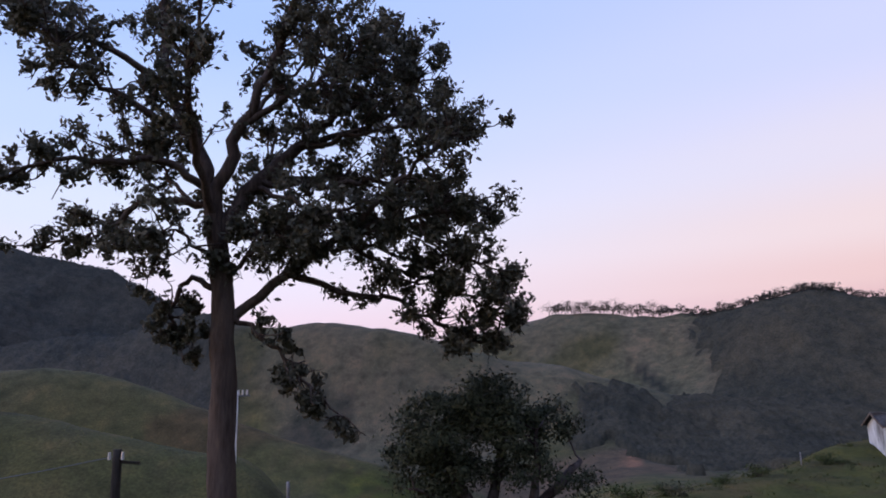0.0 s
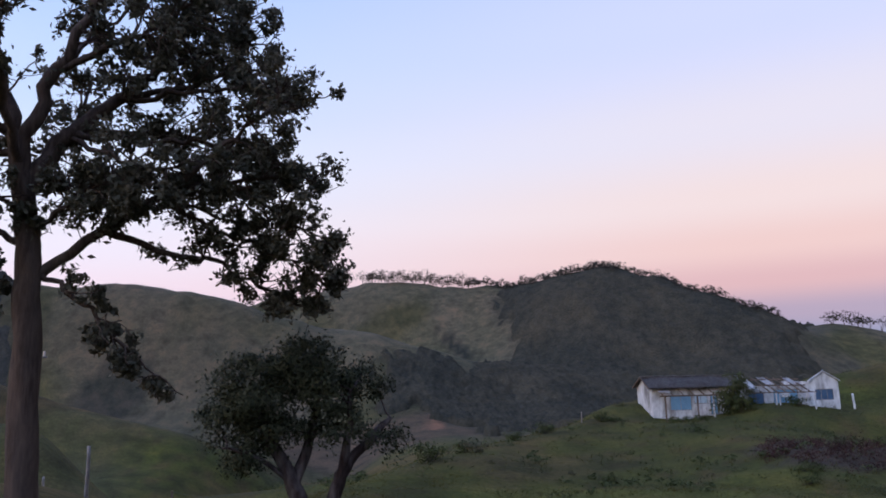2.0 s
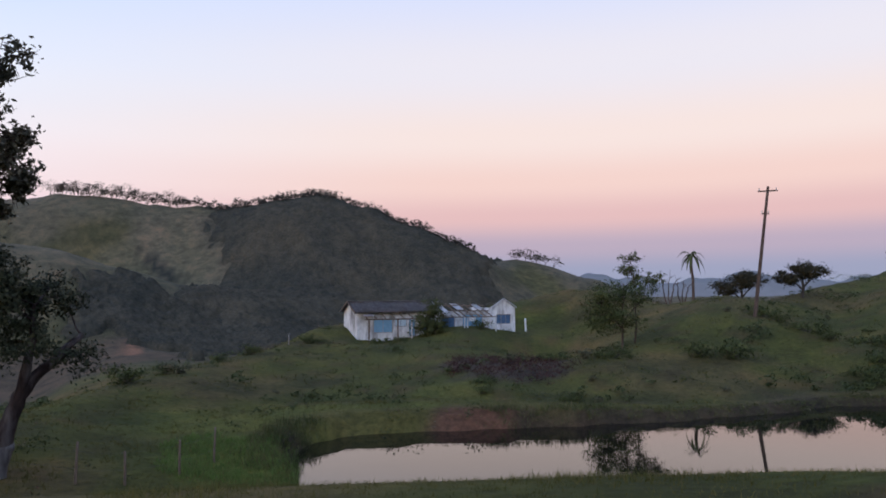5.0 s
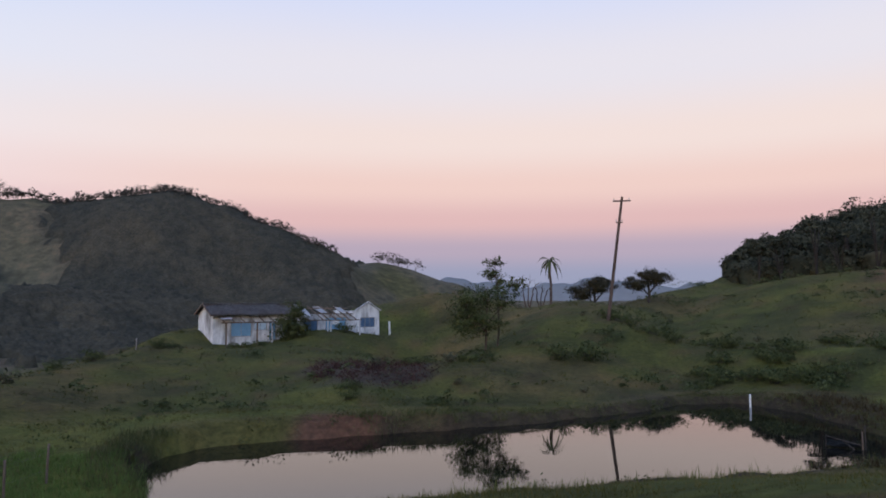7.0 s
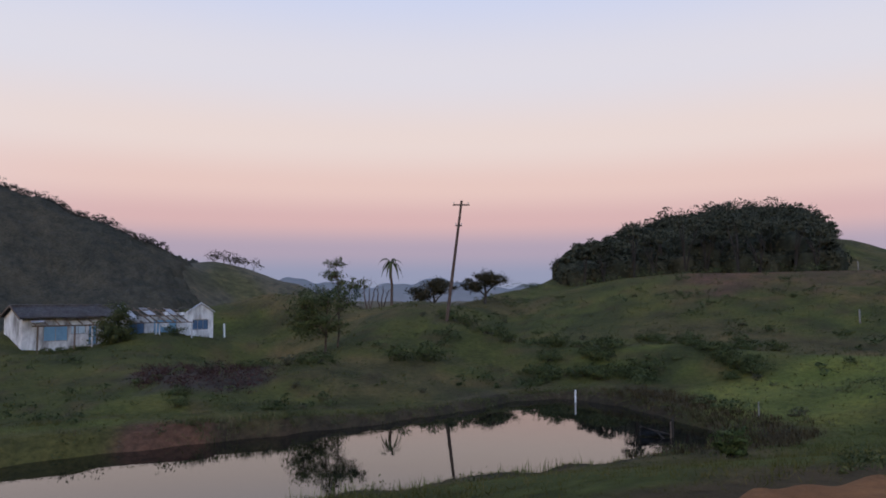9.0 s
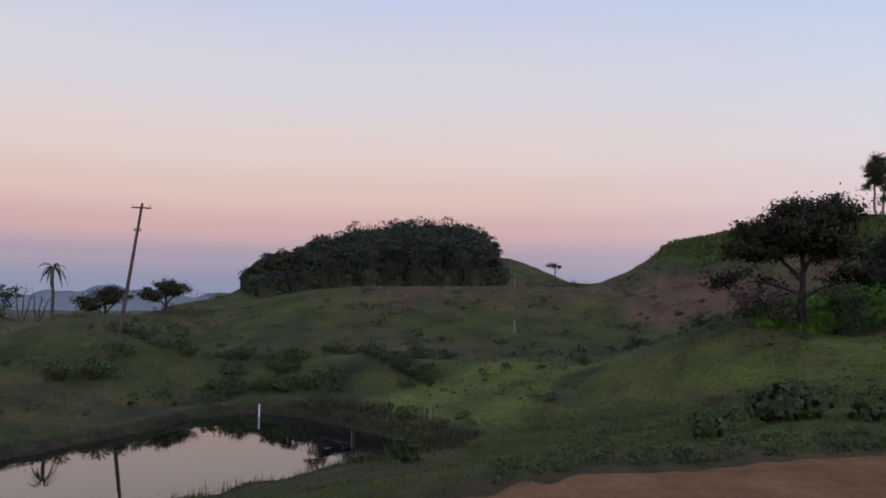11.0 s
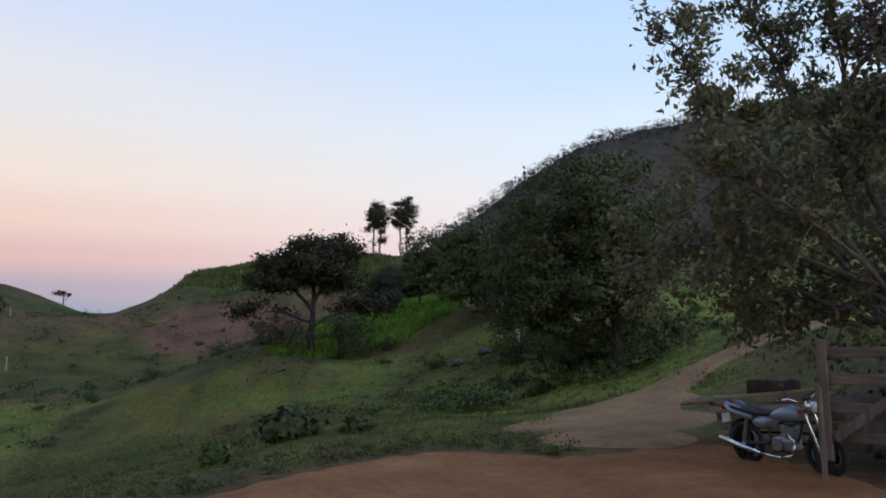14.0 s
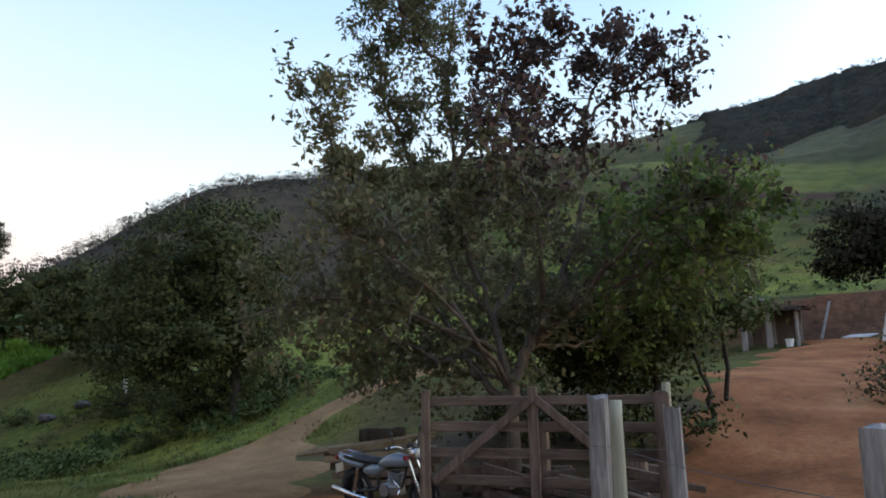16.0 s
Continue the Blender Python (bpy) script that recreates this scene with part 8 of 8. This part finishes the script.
def motorcycle():
    """A small road motorcycle on its side stand; x runs forward."""
    rear, front = Vector((6.02, -7.73, 0)), Vector((4.95, -7.62, 0))
    d = (front - rear).normalized()
    z = max(ground_at(rear.x, rear.y), ground_at(front.x, front.y)) + 0.0
    B = thing("motorcycle", Matrix.Translation((rear.x, rear.y, z)) @ Matrix.Rotation(math.atan2(d.y, d.x), 4, "Z") @ Matrix.Rotation(radians(5), 4, "X") @ Matrix.Scale(0.86, 4), "parked silver-blue motorcycle with black seat beside the gate", "motorcycle")
    WB, R = 1.26, 0.295

    def wheel(x):
        c = Matrix.Translation((x, 0, R))
        bm = bmesh.new()
        torus(bm, R - 0.036, 0.036, c)
        t = part("wheel", bm, M_RUBBER, B, "black tyre on alloy rim", smooth=True)
        bm = bmesh.new()
        torus(bm, R - 0.095, 0.014, c, 28, 6)
        part("rim", bm, M_ENGINE, t, smooth=True)
        for k in range(6):
            a = k * math.pi / 3 + 0.2
            bm = bmesh.new()
            beam(bm, (x + 0.04 * math.cos(a), 0, R + 0.04 * math.sin(a)), (x + (R - 0.10) * math.cos(a), 0, R + (R - 0.10) * math.sin(a)), 0.018, 0.028, 0.003)
            part("spoke", bm, M_ENGINE, t)
        bm = bmesh.new()
        rod(bm, (x, -0.06, R), (x, 0.06, R), 0.055, 0.055, 14)
        part("hub", bm, M_ENGINE, t)

    wheel(0)
    wheel(WB)

    def fender(x, a0, a1, r, name):
        bm = bmesh.new()
        rows = []
        for k in range(13):
            a = radians(a0 + (a1 - a0) * k / 12)
            rows.append([bm.verts.new((x + (r - 0.02 * abs(s) ** 2 * 16) * math.cos(a), s * 0.075, R + (r - 0.02 * s * s * 60) * math.sin(a))) for s in (-1, -0.6, 0, 0.6, 1)])
        for k in range(12):
            for j in range(4):
                bm.faces.new((rows[k][j], rows[k + 1][j], rows[k + 1][j + 1], rows[k][j + 1]))
        bmesh.ops.solidify(bm, geom=bm.faces[:], thickness=0.006)
        part(name, bm, M_BLACK, B, smooth=True)

    fender(WB, 45, 135, R + 0.03, "front_fender")
    fender(0, 70, 195, R + 0.05, "rear_fender")

    def loft(name, secs, mat, label="", seg=14):
        """Rounded body through sections of (x, z, half-width, half-height)."""
        bm = bmesh.new()
        rows = []
        for x, z0, w, h in secs:
            rows.append([bm.verts.new((x, w * math.copysign(abs(math.cos(t)) ** 0.8, math.cos(t)), z0 + h * math.copysign(abs(math.sin(t)) ** 0.8, math.sin(t)))) for t in (2 * math.pi * j / seg for j in range(seg))])
        for a, b in zip(rows[:-1], rows[1:]):
            for j in range(seg):
                bm.faces.new((a[j], a[(j + 1) % seg], b[(j + 1) % seg], b[j]))
        bm.faces.new(rows[0][::-1])
        bm.faces.new(rows[-1])
        return part(name, bm, mat, B, label, smooth=True)

    loft("fuel_tank", [(0.44, 0.70, 0.05, 0.03), (0.54, 0.73, 0.09, 0.055), (0.66, 0.76, 0.125, 0.085), (0.80, 0.78, 0.13, 0.10), (0.93, 0.77, 0.11, 0.085), (1.02, 0.75, 0.05, 0.045)], M_TANK, "silver-blue painted tank")
    loft("seat", [(-0.20, 0.80, 0.07, 0.02), (-0.12, 0.80, 0.11, 0.045), (0.10, 0.785, 0.125, 0.055), (0.30, 0.755, 0.125, 0.05), (0.48, 0.75, 0.10, 0.045), (0.56, 0.76, 0.06, 0.03)], M_SEAT, "black ribbed vinyl seat")
    loft("tail_cowl", [(-0.34, 0.80, 0.03, 0.02), (-0.24, 0.76, 0.09, 0.045), (-0.05, 0.72, 0.12, 0.05), (0.2, 0.69, 0.115, 0.045)], M_TANK, "silver-blue tail panel")
    loft("side_cover", [(0.22, 0.62, 0.10, 0.03), (0.30, 0.62, 0.125, 0.09), (0.42, 0.63, 0.125, 0.10), (0.52, 0.66, 0.10, 0.05)], M_TANK)
    loft("tail_light", [(-0.40, 0.77, 0.04, 0.03), (-0.35, 0.775, 0.05, 0.04)], M_RED)
    bm = bmesh.new()
    box(bm, 0.50, 0.86, -0.10, 0.10, 0.28, 0.44, 0.03)
    rod(bm, (0.62, -0.13, 0.36), (0.62, 0.13, 0.36), 0.085, 0.085, 16)
    part("crankcase", bm, M_ENGINE, B)
    for k in range(6):
        bm = bmesh.new()
        box(bm, 0.64, 0.84, -0.085, 0.085, 0.455 + k * 0.028, 0.469 + k * 0.028, 0.004, Matrix.Translation((0.74, 0, 0.4)) @ Matrix.Rotation(radians(12), 4, "Y") @ Matrix.Translation((-0.74, 0, -0.4)))
        part("cooling_fin", bm, M_ENGINE, B)
    bm = bmesh.new()
    box(bm, 0.69, 0.82, -0.06, 0.06, 0.44, 0.64, 0.01)
    part("cylinder", bm, M_BLACK, B)
    bm = bmesh.new()
    polyline_rod(bm, [(0.80, -0.10, 0.52), (0.92, -0.13, 0.40), (0.88, -0.15, 0.25), (0.70, -0.16, 0.20), (0.35, -0.17, 0.22)], 0.02, 10)
    ex = part("exhaust_pipe", bm, M_CHROME, B, "chromed exhaust pipe", smooth=True)
    bm = bmesh.new()
    rod(bm, (0.36, -0.17, 0.22), (-0.32, -0.19, 0.36), 0.032, 0.042, 12)
    part("silencer", bm, M_CHROME, ex, "chromed silencer", smooth=True)
    for s in (-0.085, 0.085):
        bm = bmesh.new()
        rod(bm, (WB, s, R), (WB - 0.20, s, 0.86), 0.022, 0.022, 10)
        part("fork_leg", bm, M_CHROME, B)
        bm = bmesh.new()
        rod(bm, (0.06, s * 1.6, R + 0.02), (0.16, s * 1.5, 0.66), 0.028, 0.028, 10)
        part("shock_absorber", bm, M_CHROME, B)
        bm = bmesh.new()
        rod(bm, (0, s, R), (0.46, s * 0.9, 0.36), 0.02, 0.022, 8)
        part("swingarm", bm, M_BLACK, B)
    bm = bmesh.new()
    polyline_rod(bm, [(1.0, 0, 0.84), (0.98, 0, 0.70), (0.86, 0, 0.40), (0.60, 0, 0.26), (0.42, 0, 0.36), (0.40, 0, 0.68), (0.98, 0, 0.74)], 0.018, 8)
    part("frame", bm, M_BLACK, B)
    bm = bmesh.new()
    polyline_rod(bm, [(0.92, -0.36, 1.0), (1.0, -0.24, 1.01), (1.03, -0.08, 0.94), (1.03, 0.08, 0.94), (1.0, 0.24, 1.01), (0.92, 0.36, 1.0)], 0.012, 8)
    hb = part("handlebar", bm, M_CHROME, B)
    for s in (-1, 1):
        bm = bmesh.new()
        rod(bm, (0.93, s * 0.35, 1.0), (0.97, s * 0.25, 1.01), 0.018, 0.018, 8)
        part("grip", bm, M_RUBBER, hb)
        bm = bmesh.new()
        rod(bm, (0.98, s * 0.26, 1.02), (1.0, s * 0.32, 1.17), 0.006, 0.006, 6)
        m = part("mirror_stem", bm, M_BLACK, hb)
        bm = bmesh.new()
        bmesh.ops.create_uvsphere(bm, u_segments=10, v_segments=6, radius=0.055, matrix=Matrix.Translation((1.0, s * 0.34, 1.19)) @ Matrix.Diagonal((0.3, 1, 0.75, 1)))
        part("mirror", bm, M_BLACK, m, smooth=True)
        bm = bmesh.new()
        rod(bm, (1.08, s * 0.10, 0.84), (1.08, s * 0.17, 0.84), 0.025, 0.032, 8)
        part("indicator", bm, M_RED, B)
    loft("headlight", [(1.06, 0.88, 0.05, 0.05), (1.10, 0.88, 0.085, 0.085), (1.17, 0.88, 0.09, 0.09), (1.19, 0.88, 0.08, 0.08)], M_CHROME)
    loft("headlamp_glass", [(1.19, 0.88, 0.078, 0.078), (1.21, 0.88, 0.05, 0.05)], M_LAMP)
    loft("gauge", [(1.04, 0.99, 0.07, 0.03), (1.09, 1.0, 0.07, 0.04)], M_BLACK)
    bm = bmesh.new()
    polyline_rod(bm, [(0.50, 0.08, 0.28), (0.46, 0.28, 0.02)], 0.012, 6)
    part("side_stand", bm, M_IRON, B)
    bm = bmesh.new()
    polyline_rod(bm, [(0.62, -0.26, 0.27), (0.62, 0.26, 0.27)], 0.014, 6)
    part("footrest", bm, M_RUBBER, B)
    bm = bmesh.new()
    box(bm, -0.36, -0.34, -0.08, 0.08, 0.55, 0.68, 0.005)
    part("number_plate", bm, M_POST_WHITE, B)
    bm = bmesh.new()
    polyline_rod(bm, [(0.05, 0.11, 0.80), (-0.25, 0.10, 0.86), (-0.25, -0.10, 0.86), (0.05, -0.11, 0.80)], 0.011, 6)
    part("grab_rail", bm, M_CHROME, B)


motorcycle()

# sawn timber stacked behind the motorcycle, with a log on top
random.seed(31)
tz = ground_at(6.3, -9.4)
for k in range(13):
    layer, slot = divmod(k, 3)
    a = Vector((7.25 + random.uniform(-0.2, 0.2), -8.75 - slot * 0.2 + random.uniform(-0.05, 0.05), tz + 0.07 + layer * 0.12))
    b = Vector((6.15 + random.uniform(-0.2, 0.2), -9.40 - slot * 0.2 + random.uniform(-0.05, 0.05), tz + 0.09 + layer * 0.14))
    ob = link_mesh("timber", [], [], M_OLDWOOD if layer < 3 else M_PLANK)
    bm = plank(a, b, 0.10, 0.17)
    bm.to_mesh(ob.data)
    bm.free()
    tagged(ob, "rough sawn timber board in a low stack", "timber", "stack of sawn timber")
w = Wood(5)
w.limb([(7.05, -9.15, tz + 0.72), (6.75, -9.35, tz + 0.72), (6.5, -9.52, tz + 0.73)], 0.125, 0.115, 12, 3, 0.01)
w.tube([(7.07, -9.14, tz + 0.72), (7.05, -9.15, tz + 0.72)], 0.01, 0.125, 12)
tagged(link_mesh("log", w.V, w.F, M_BARK_DARK, smooth=True), "short dark log lying on the timber stack", "log")
for k in range(6):
    ob = link_mesh("timber_pole", [], [], M_PLANK)
    bm = bmesh.new()
    rod(bm, (7.75 - 0.1 * k, -8.5 - 0.09 * k, tz + 0.50 + 0.035 * (k % 3)), (5.95 + 0.06 * k, -9.55 - 0.12 * k, tz + 0.70 + 0.05 * (k % 2)), 0.034, 0.026, 8)
    bm.to_mesh(ob.data)
    bm.free()
    tagged(ob, "long pale peeled pole laid over the timber stack", "timber", "peeled poles on the stack")
# brown offcuts heaped behind the gate
for k in range(34):
    c = Vector((random.uniform(2.6, 4.9), random.uniform(-9.6, -8.4), 0))
    ang = random.uniform(-0.5, 0.5) + (math.pi / 2 if k % 6 == 0 else 0)
    L = random.uniform(0.6, 1.5)
    dz = random.uniform(-0.1, 0.22)
    base = ground_at(c.x, c.y) + 0.05 + random.choice((0, 0.08, 0.16, 0.26, 0.34))
    dv = Vector((math.cos(ang) * L / 2, math.sin(ang) * L / 2, dz / 2))
    ob = link_mesh("offcut", [], [], M_OLDWOOD if k % 3 else M_BARK)
    bm = plank(c + Vector((0, 0, base + abs(dz) / 2)) - dv, c + Vector((0, 0, base + abs(dz) / 2)) + dv, random.uniform(0.05, 0.12), random.uniform(0.05, 0.14))
    bm.to_mesh(ob.data)
    bm.free()
    tagged(ob, "brown timber offcut heaped behind the gate", "timber", "heap of offcuts")
for x, y, h in ((3.95, -8.9, 1.0), (2.75, -9.1, 0.6)):
    rough_post("stump_post", x, y, h, 0.14, M_OLDWOOD, "short brown stump post behind the gate", int(x * 10), group="stump posts")


# open shed at the top of the driveway
def shed():
    x, y = 3.0, -31.2
    zg = ground_at(x, y)
    S = thing("open_shed", Matrix.Translation((x, y, zg)), "low open lean-to shed with rough posts and sheet roof", "shed")
    for dx, dy, h in ((0.45, 0.5, 1.62), (-0.55, 0.5, 1.40), (1.35, 0.5, 1.7), (0.45, -1.0, 1.8), (-0.55, -1.0, 1.5), (1.35, -1.0, 1.9)):
        bm = bmesh.new()
        rod(bm, (dx, dy, -0.3), (dx, dy, h), 0.12 if dx > 0 else 0.08, 0.1 if dx > 0 else 0.07, 9)
        part("post", bm, M_GREYWOOD, S)
    for yy in (0.55, -1.05):
        bm = bmesh.new()
        beam(bm, (2.0, yy, 2.0), (-0.95, yy, 1.42), 0.08, 0.09)
        part("roof_beam", bm, M_OLDWOOD, S)
    for i in range(3):
        part("roof_sheet", wavy_sheet(-1.25 + i * 0.02, 0.9, 0.95 - i * 0.8, 1.44, 0.2 - i * 0.8, 1.47), M_ROOF, S, smooth=True)
    bm = bmesh.new()
    rows = []
    for i in range(9):
        rows.append([bm.verts.new((0.5 + 0.2 * i, 1.0 - 0.32 * k, 1.80 + 0.055 * i + 0.05 * math.sin(i * 1.7 + k * 2.1))) for k in range(8)])
    for i in range(8):
        for k in range(7):
            bm.faces.new((rows[i][k], rows[i + 1][k], rows[i + 1][k + 1], rows[i][k + 1]))
    bmesh.ops.solidify(bm, geom=bm.faces[:], thickness=0.01)
    part("roof_tarpaulin", bm, M_PORCH_ROOF, S, "crumpled white tarpaulin", smooth=True)
    bm = bmesh.new()
    box(bm, -0.5, 1.5, -1.1, -1.04, 0.0, 1.5)
    part("back_boards", bm, M_OLDWOOD, S)


shed()
sz = ground_at(1.0, -31.5)
bk = new("bucket")
bk.location = (2.75, -30.6, ground_at(2.75, -30.6))
tagged(bk, "pale bucket standing in the open shed", "bucket")
bm = bmesh.new()
rod(bm, (0, 0, 0), (0, 0, 0.3), 0.12, 0.16, 14)
part("body", bm, M_POST_WHITE, bk)
bm = bmesh.new()
torus(bm, 0.15, 0.008, Matrix.Translation((0, 0, 0.3)), 20, 5)
part("handle", bm, M_IRON, bk)
ob = link_mesh("leaning_pole", [], [], M_GREYWOOD)
bm = bmesh.new()
rod(bm, (1.75, -31.6, ground_at(1.75, -31.6) - 0.05), (1.35, -32.9, ground_at(1.75, -31.6) + 1.6), 0.06, 0.045, 8)
bm.to_mesh(ob.data)
bm.free()
tagged(ob, "grey pole leaning on the red earth bank", "pole")
for k in range(4):
    ob = link_mesh("board", [], [], M_PORCH_ROOF)
    bm = plank((1.0 - 0.08 * k, -31.2 - 0.14 * k, ground_at(0.6, -31.4) + 0.06 + 0.03 * k), (0.1 - 0.1 * k, -31.6 - 0.05 * k, ground_at(0.4, -31.6) + 0.05 + 0.03 * k), 0.05, 0.16)
    bm.to_mesh(ob.data)
    bm.free()
    tagged(ob, "pale board lying at the foot of the bank", "board", "boards by the bank")
# whitewashed wall end at the driveway's top
wl = thing("garden_wall", Matrix.Translation((-0.35, -30.0, ground_at(-0.35, -30.0))), "whitewashed wall end with a sloping edge", "wall")
bm = bmesh.new()
vs = []
for yy in (-0.1, 0.1):
    for xx, zz in ((0.18, -0.3), (-3.2, -0.3), (-3.2, 2.4), (-0.45, 2.4)):
        vs.append(bm.verts.new((xx, yy, zz)))
bm.faces.new(vs[:4])
bm.faces.new(vs[4:][::-1])
for i in range(4):
    j = (i + 1) % 4
    bm.faces.new((vs[i], vs[i + 4], vs[j + 4], vs[j]))
bmesh.ops.recalc_face_normals(bm, faces=bm.faces[:])
part("body", bm, M_WALL, wl)


# ---- the parked car ----
def parked_car():
    x, y = -1.5, 19.0
    f = Vector((0.78, -0.63, 0))
    C = thing("car", Matrix.Translation((x, y, ground_at(x, y) + 0.02)) @ Matrix.Rotation(math.atan2(f.y, f.x), 4, "Z"), "parked white hatchback with dark tinted windows", "car")

    def skin(secs, mat, name, label="", close=True):
        bm = bmesh.new()
        rows = []
        for xx, prof in secs:
            rows.append([bm.verts.new((xx, s * w, z)) for s, w, z in [(1, w, z) for w, z in prof] + [(-1, w, z) for w, z in prof[::-1]]])
        n = len(rows[0])
        for a, b in zip(rows[:-1], rows[1:]):
            for j in range(n - 1):
                bm.faces.new((a[j], a[j + 1], b[j + 1], b[j]))
        if close:
            bm.faces.new(rows[0])
            bm.faces.new(rows[-1][::-1])
        bmesh.ops.recalc_face_normals(bm, faces=bm.faces[:])
        return part(name, bm, mat, C, label, smooth=True)

    def prof(w, top, low=0.22):
        return [(w * 0.92, low), (w, low + 0.12), (w * 1.02, 0.55), (w * 0.99, top - 0.08), (w * 0.92, top), (w * 0.5, top + 0.02)]

    body = skin([(-1.90, prof(0.66, 0.80, 0.34)), (-1.82, prof(0.76, 0.90, 0.28)), (-1.3, prof(0.83, 0.95)), (-0.4, prof(0.85, 0.93)), (0.6, prof(0.85, 0.92)), (0.95, prof(0.84, 0.91)), (1.4, prof(0.82, 0.85)), (1.78, prof(0.76, 0.74, 0.24)), (1.95, prof(0.62, 0.60, 0.28))], M_CARPAINT, "body", "white painted bodywork")

    def cab(w, z):
        return [(w[0], 0.90), (w[1], z * 0.72 + 0.9 * 0.28), (w[2], z - 0.06), (w[2] * 0.82, z), (w[2] * 0.4, z + 0.015)]

    skin([(-1.78, cab((0.70, 0.68, 0.60), 1.12)), (-1.55, cab((0.76, 0.72, 0.62), 1.38)), (-1.0, cab((0.79, 0.74, 0.64), 1.47)), (-0.1, cab((0.80, 0.75, 0.65), 1.49)), (0.35, cab((0.79, 0.73, 0.62), 1.42)), (0.62, cab((0.78, 0.72, 0.62), 1.22)), (0.98, cab((0.74, 0.68, 0.60), 0.94))], M_GLASS, "cabin_glass", "dark tinted glass")
    skin([(-1.60, [(0.61, 1.33), (0.60, 1.38), (0.50, 1.42), (0.25, 1.43)]), (-1.0, [(0.67, 1.40), (0.64, 1.46), (0.52, 1.49), (0.26, 1.50)]), (-0.1, [(0.68, 1.42), (0.65, 1.48), (0.53, 1.51), (0.27, 1.52)]), (0.30, [(0.65, 1.37), (0.63, 1.43), (0.52, 1.455), (0.26, 1.46)])], M_CARPAINT, "roof", "white roof panel")
    for s in (-1, 1):
        for a, b, wd in (((0.30, s * 0.66, 1.40), (0.98, s * 0.76, 0.91), 0.06), ((-0.35, s * 0.69, 1.44), (-0.38, s * 0.82, 0.92), 0.07), ((-1.25, s * 0.68, 1.40), (-1.45, s * 0.79, 0.92), 0.16)):
            bm = bmesh.new()
            beam(bm, a, b, 0.05, wd, 0.01)
            part("pillar", bm, M_CARPAINT, C)
        bm = bmesh.new()
        bmesh.ops.create_uvsphere(bm, u_segments=10, v_segments=6, radius=0.1, matrix=Matrix.Translation((0.66, s * 0.93, 0.98)) @ Matrix.Diagonal((0.6, 1, 0.7, 1)))
        part("wing_mirror", bm, M_CARPAINT, C, smooth=True)
        bm = bmesh.new()
        bmesh.ops.create_uvsphere(bm, u_segments=12, v_segments=8, radius=0.14, matrix=Matrix.Translation((1.74, s * 0.60, 0.66)) @ Matrix.Diagonal((1.1, 0.9, 0.6, 1)))
        part("headlight", bm, M_LAMP, C, smooth=True)
        bm = bmesh.new()
        box(bm, -1.93, -1.80, s * 0.62 - 0.1, s * 0.62 + 0.1, 0.72, 0.98, 0.03)
        part("tail_light", bm, M_RED, C)
        for xx in (-1.22, 1.26):
            bm = bmesh.new()
            torus(bm, 0.22, 0.085, Matrix.Translation((xx, s * 0.76, 0.30)), 24, 8)
            wh = part("wheel", bm, M_RUBBER, C, smooth=True)
            bm = bmesh.new()
            rod(bm, (xx, s * 0.72, 0.30), (xx, s * 0.83, 0.30), 0.19, 0.17, 16)
            part("rim", bm, M_ENGINE, wh)
    bm = bmesh.new()
    box(bm, 1.84, 1.99, -0.45, 0.45, 0.34, 0.46, 0.03)
    part("grille", bm, M_BLACK, C)
    bm = bmesh.new()
    beam(bm, (0.98, -0.2, 0.95), (0.78, 0.45, 1.10), 0.012, 0.02, 0.003)
    part("wiper", bm, M_BLACK, C)


parked_car()
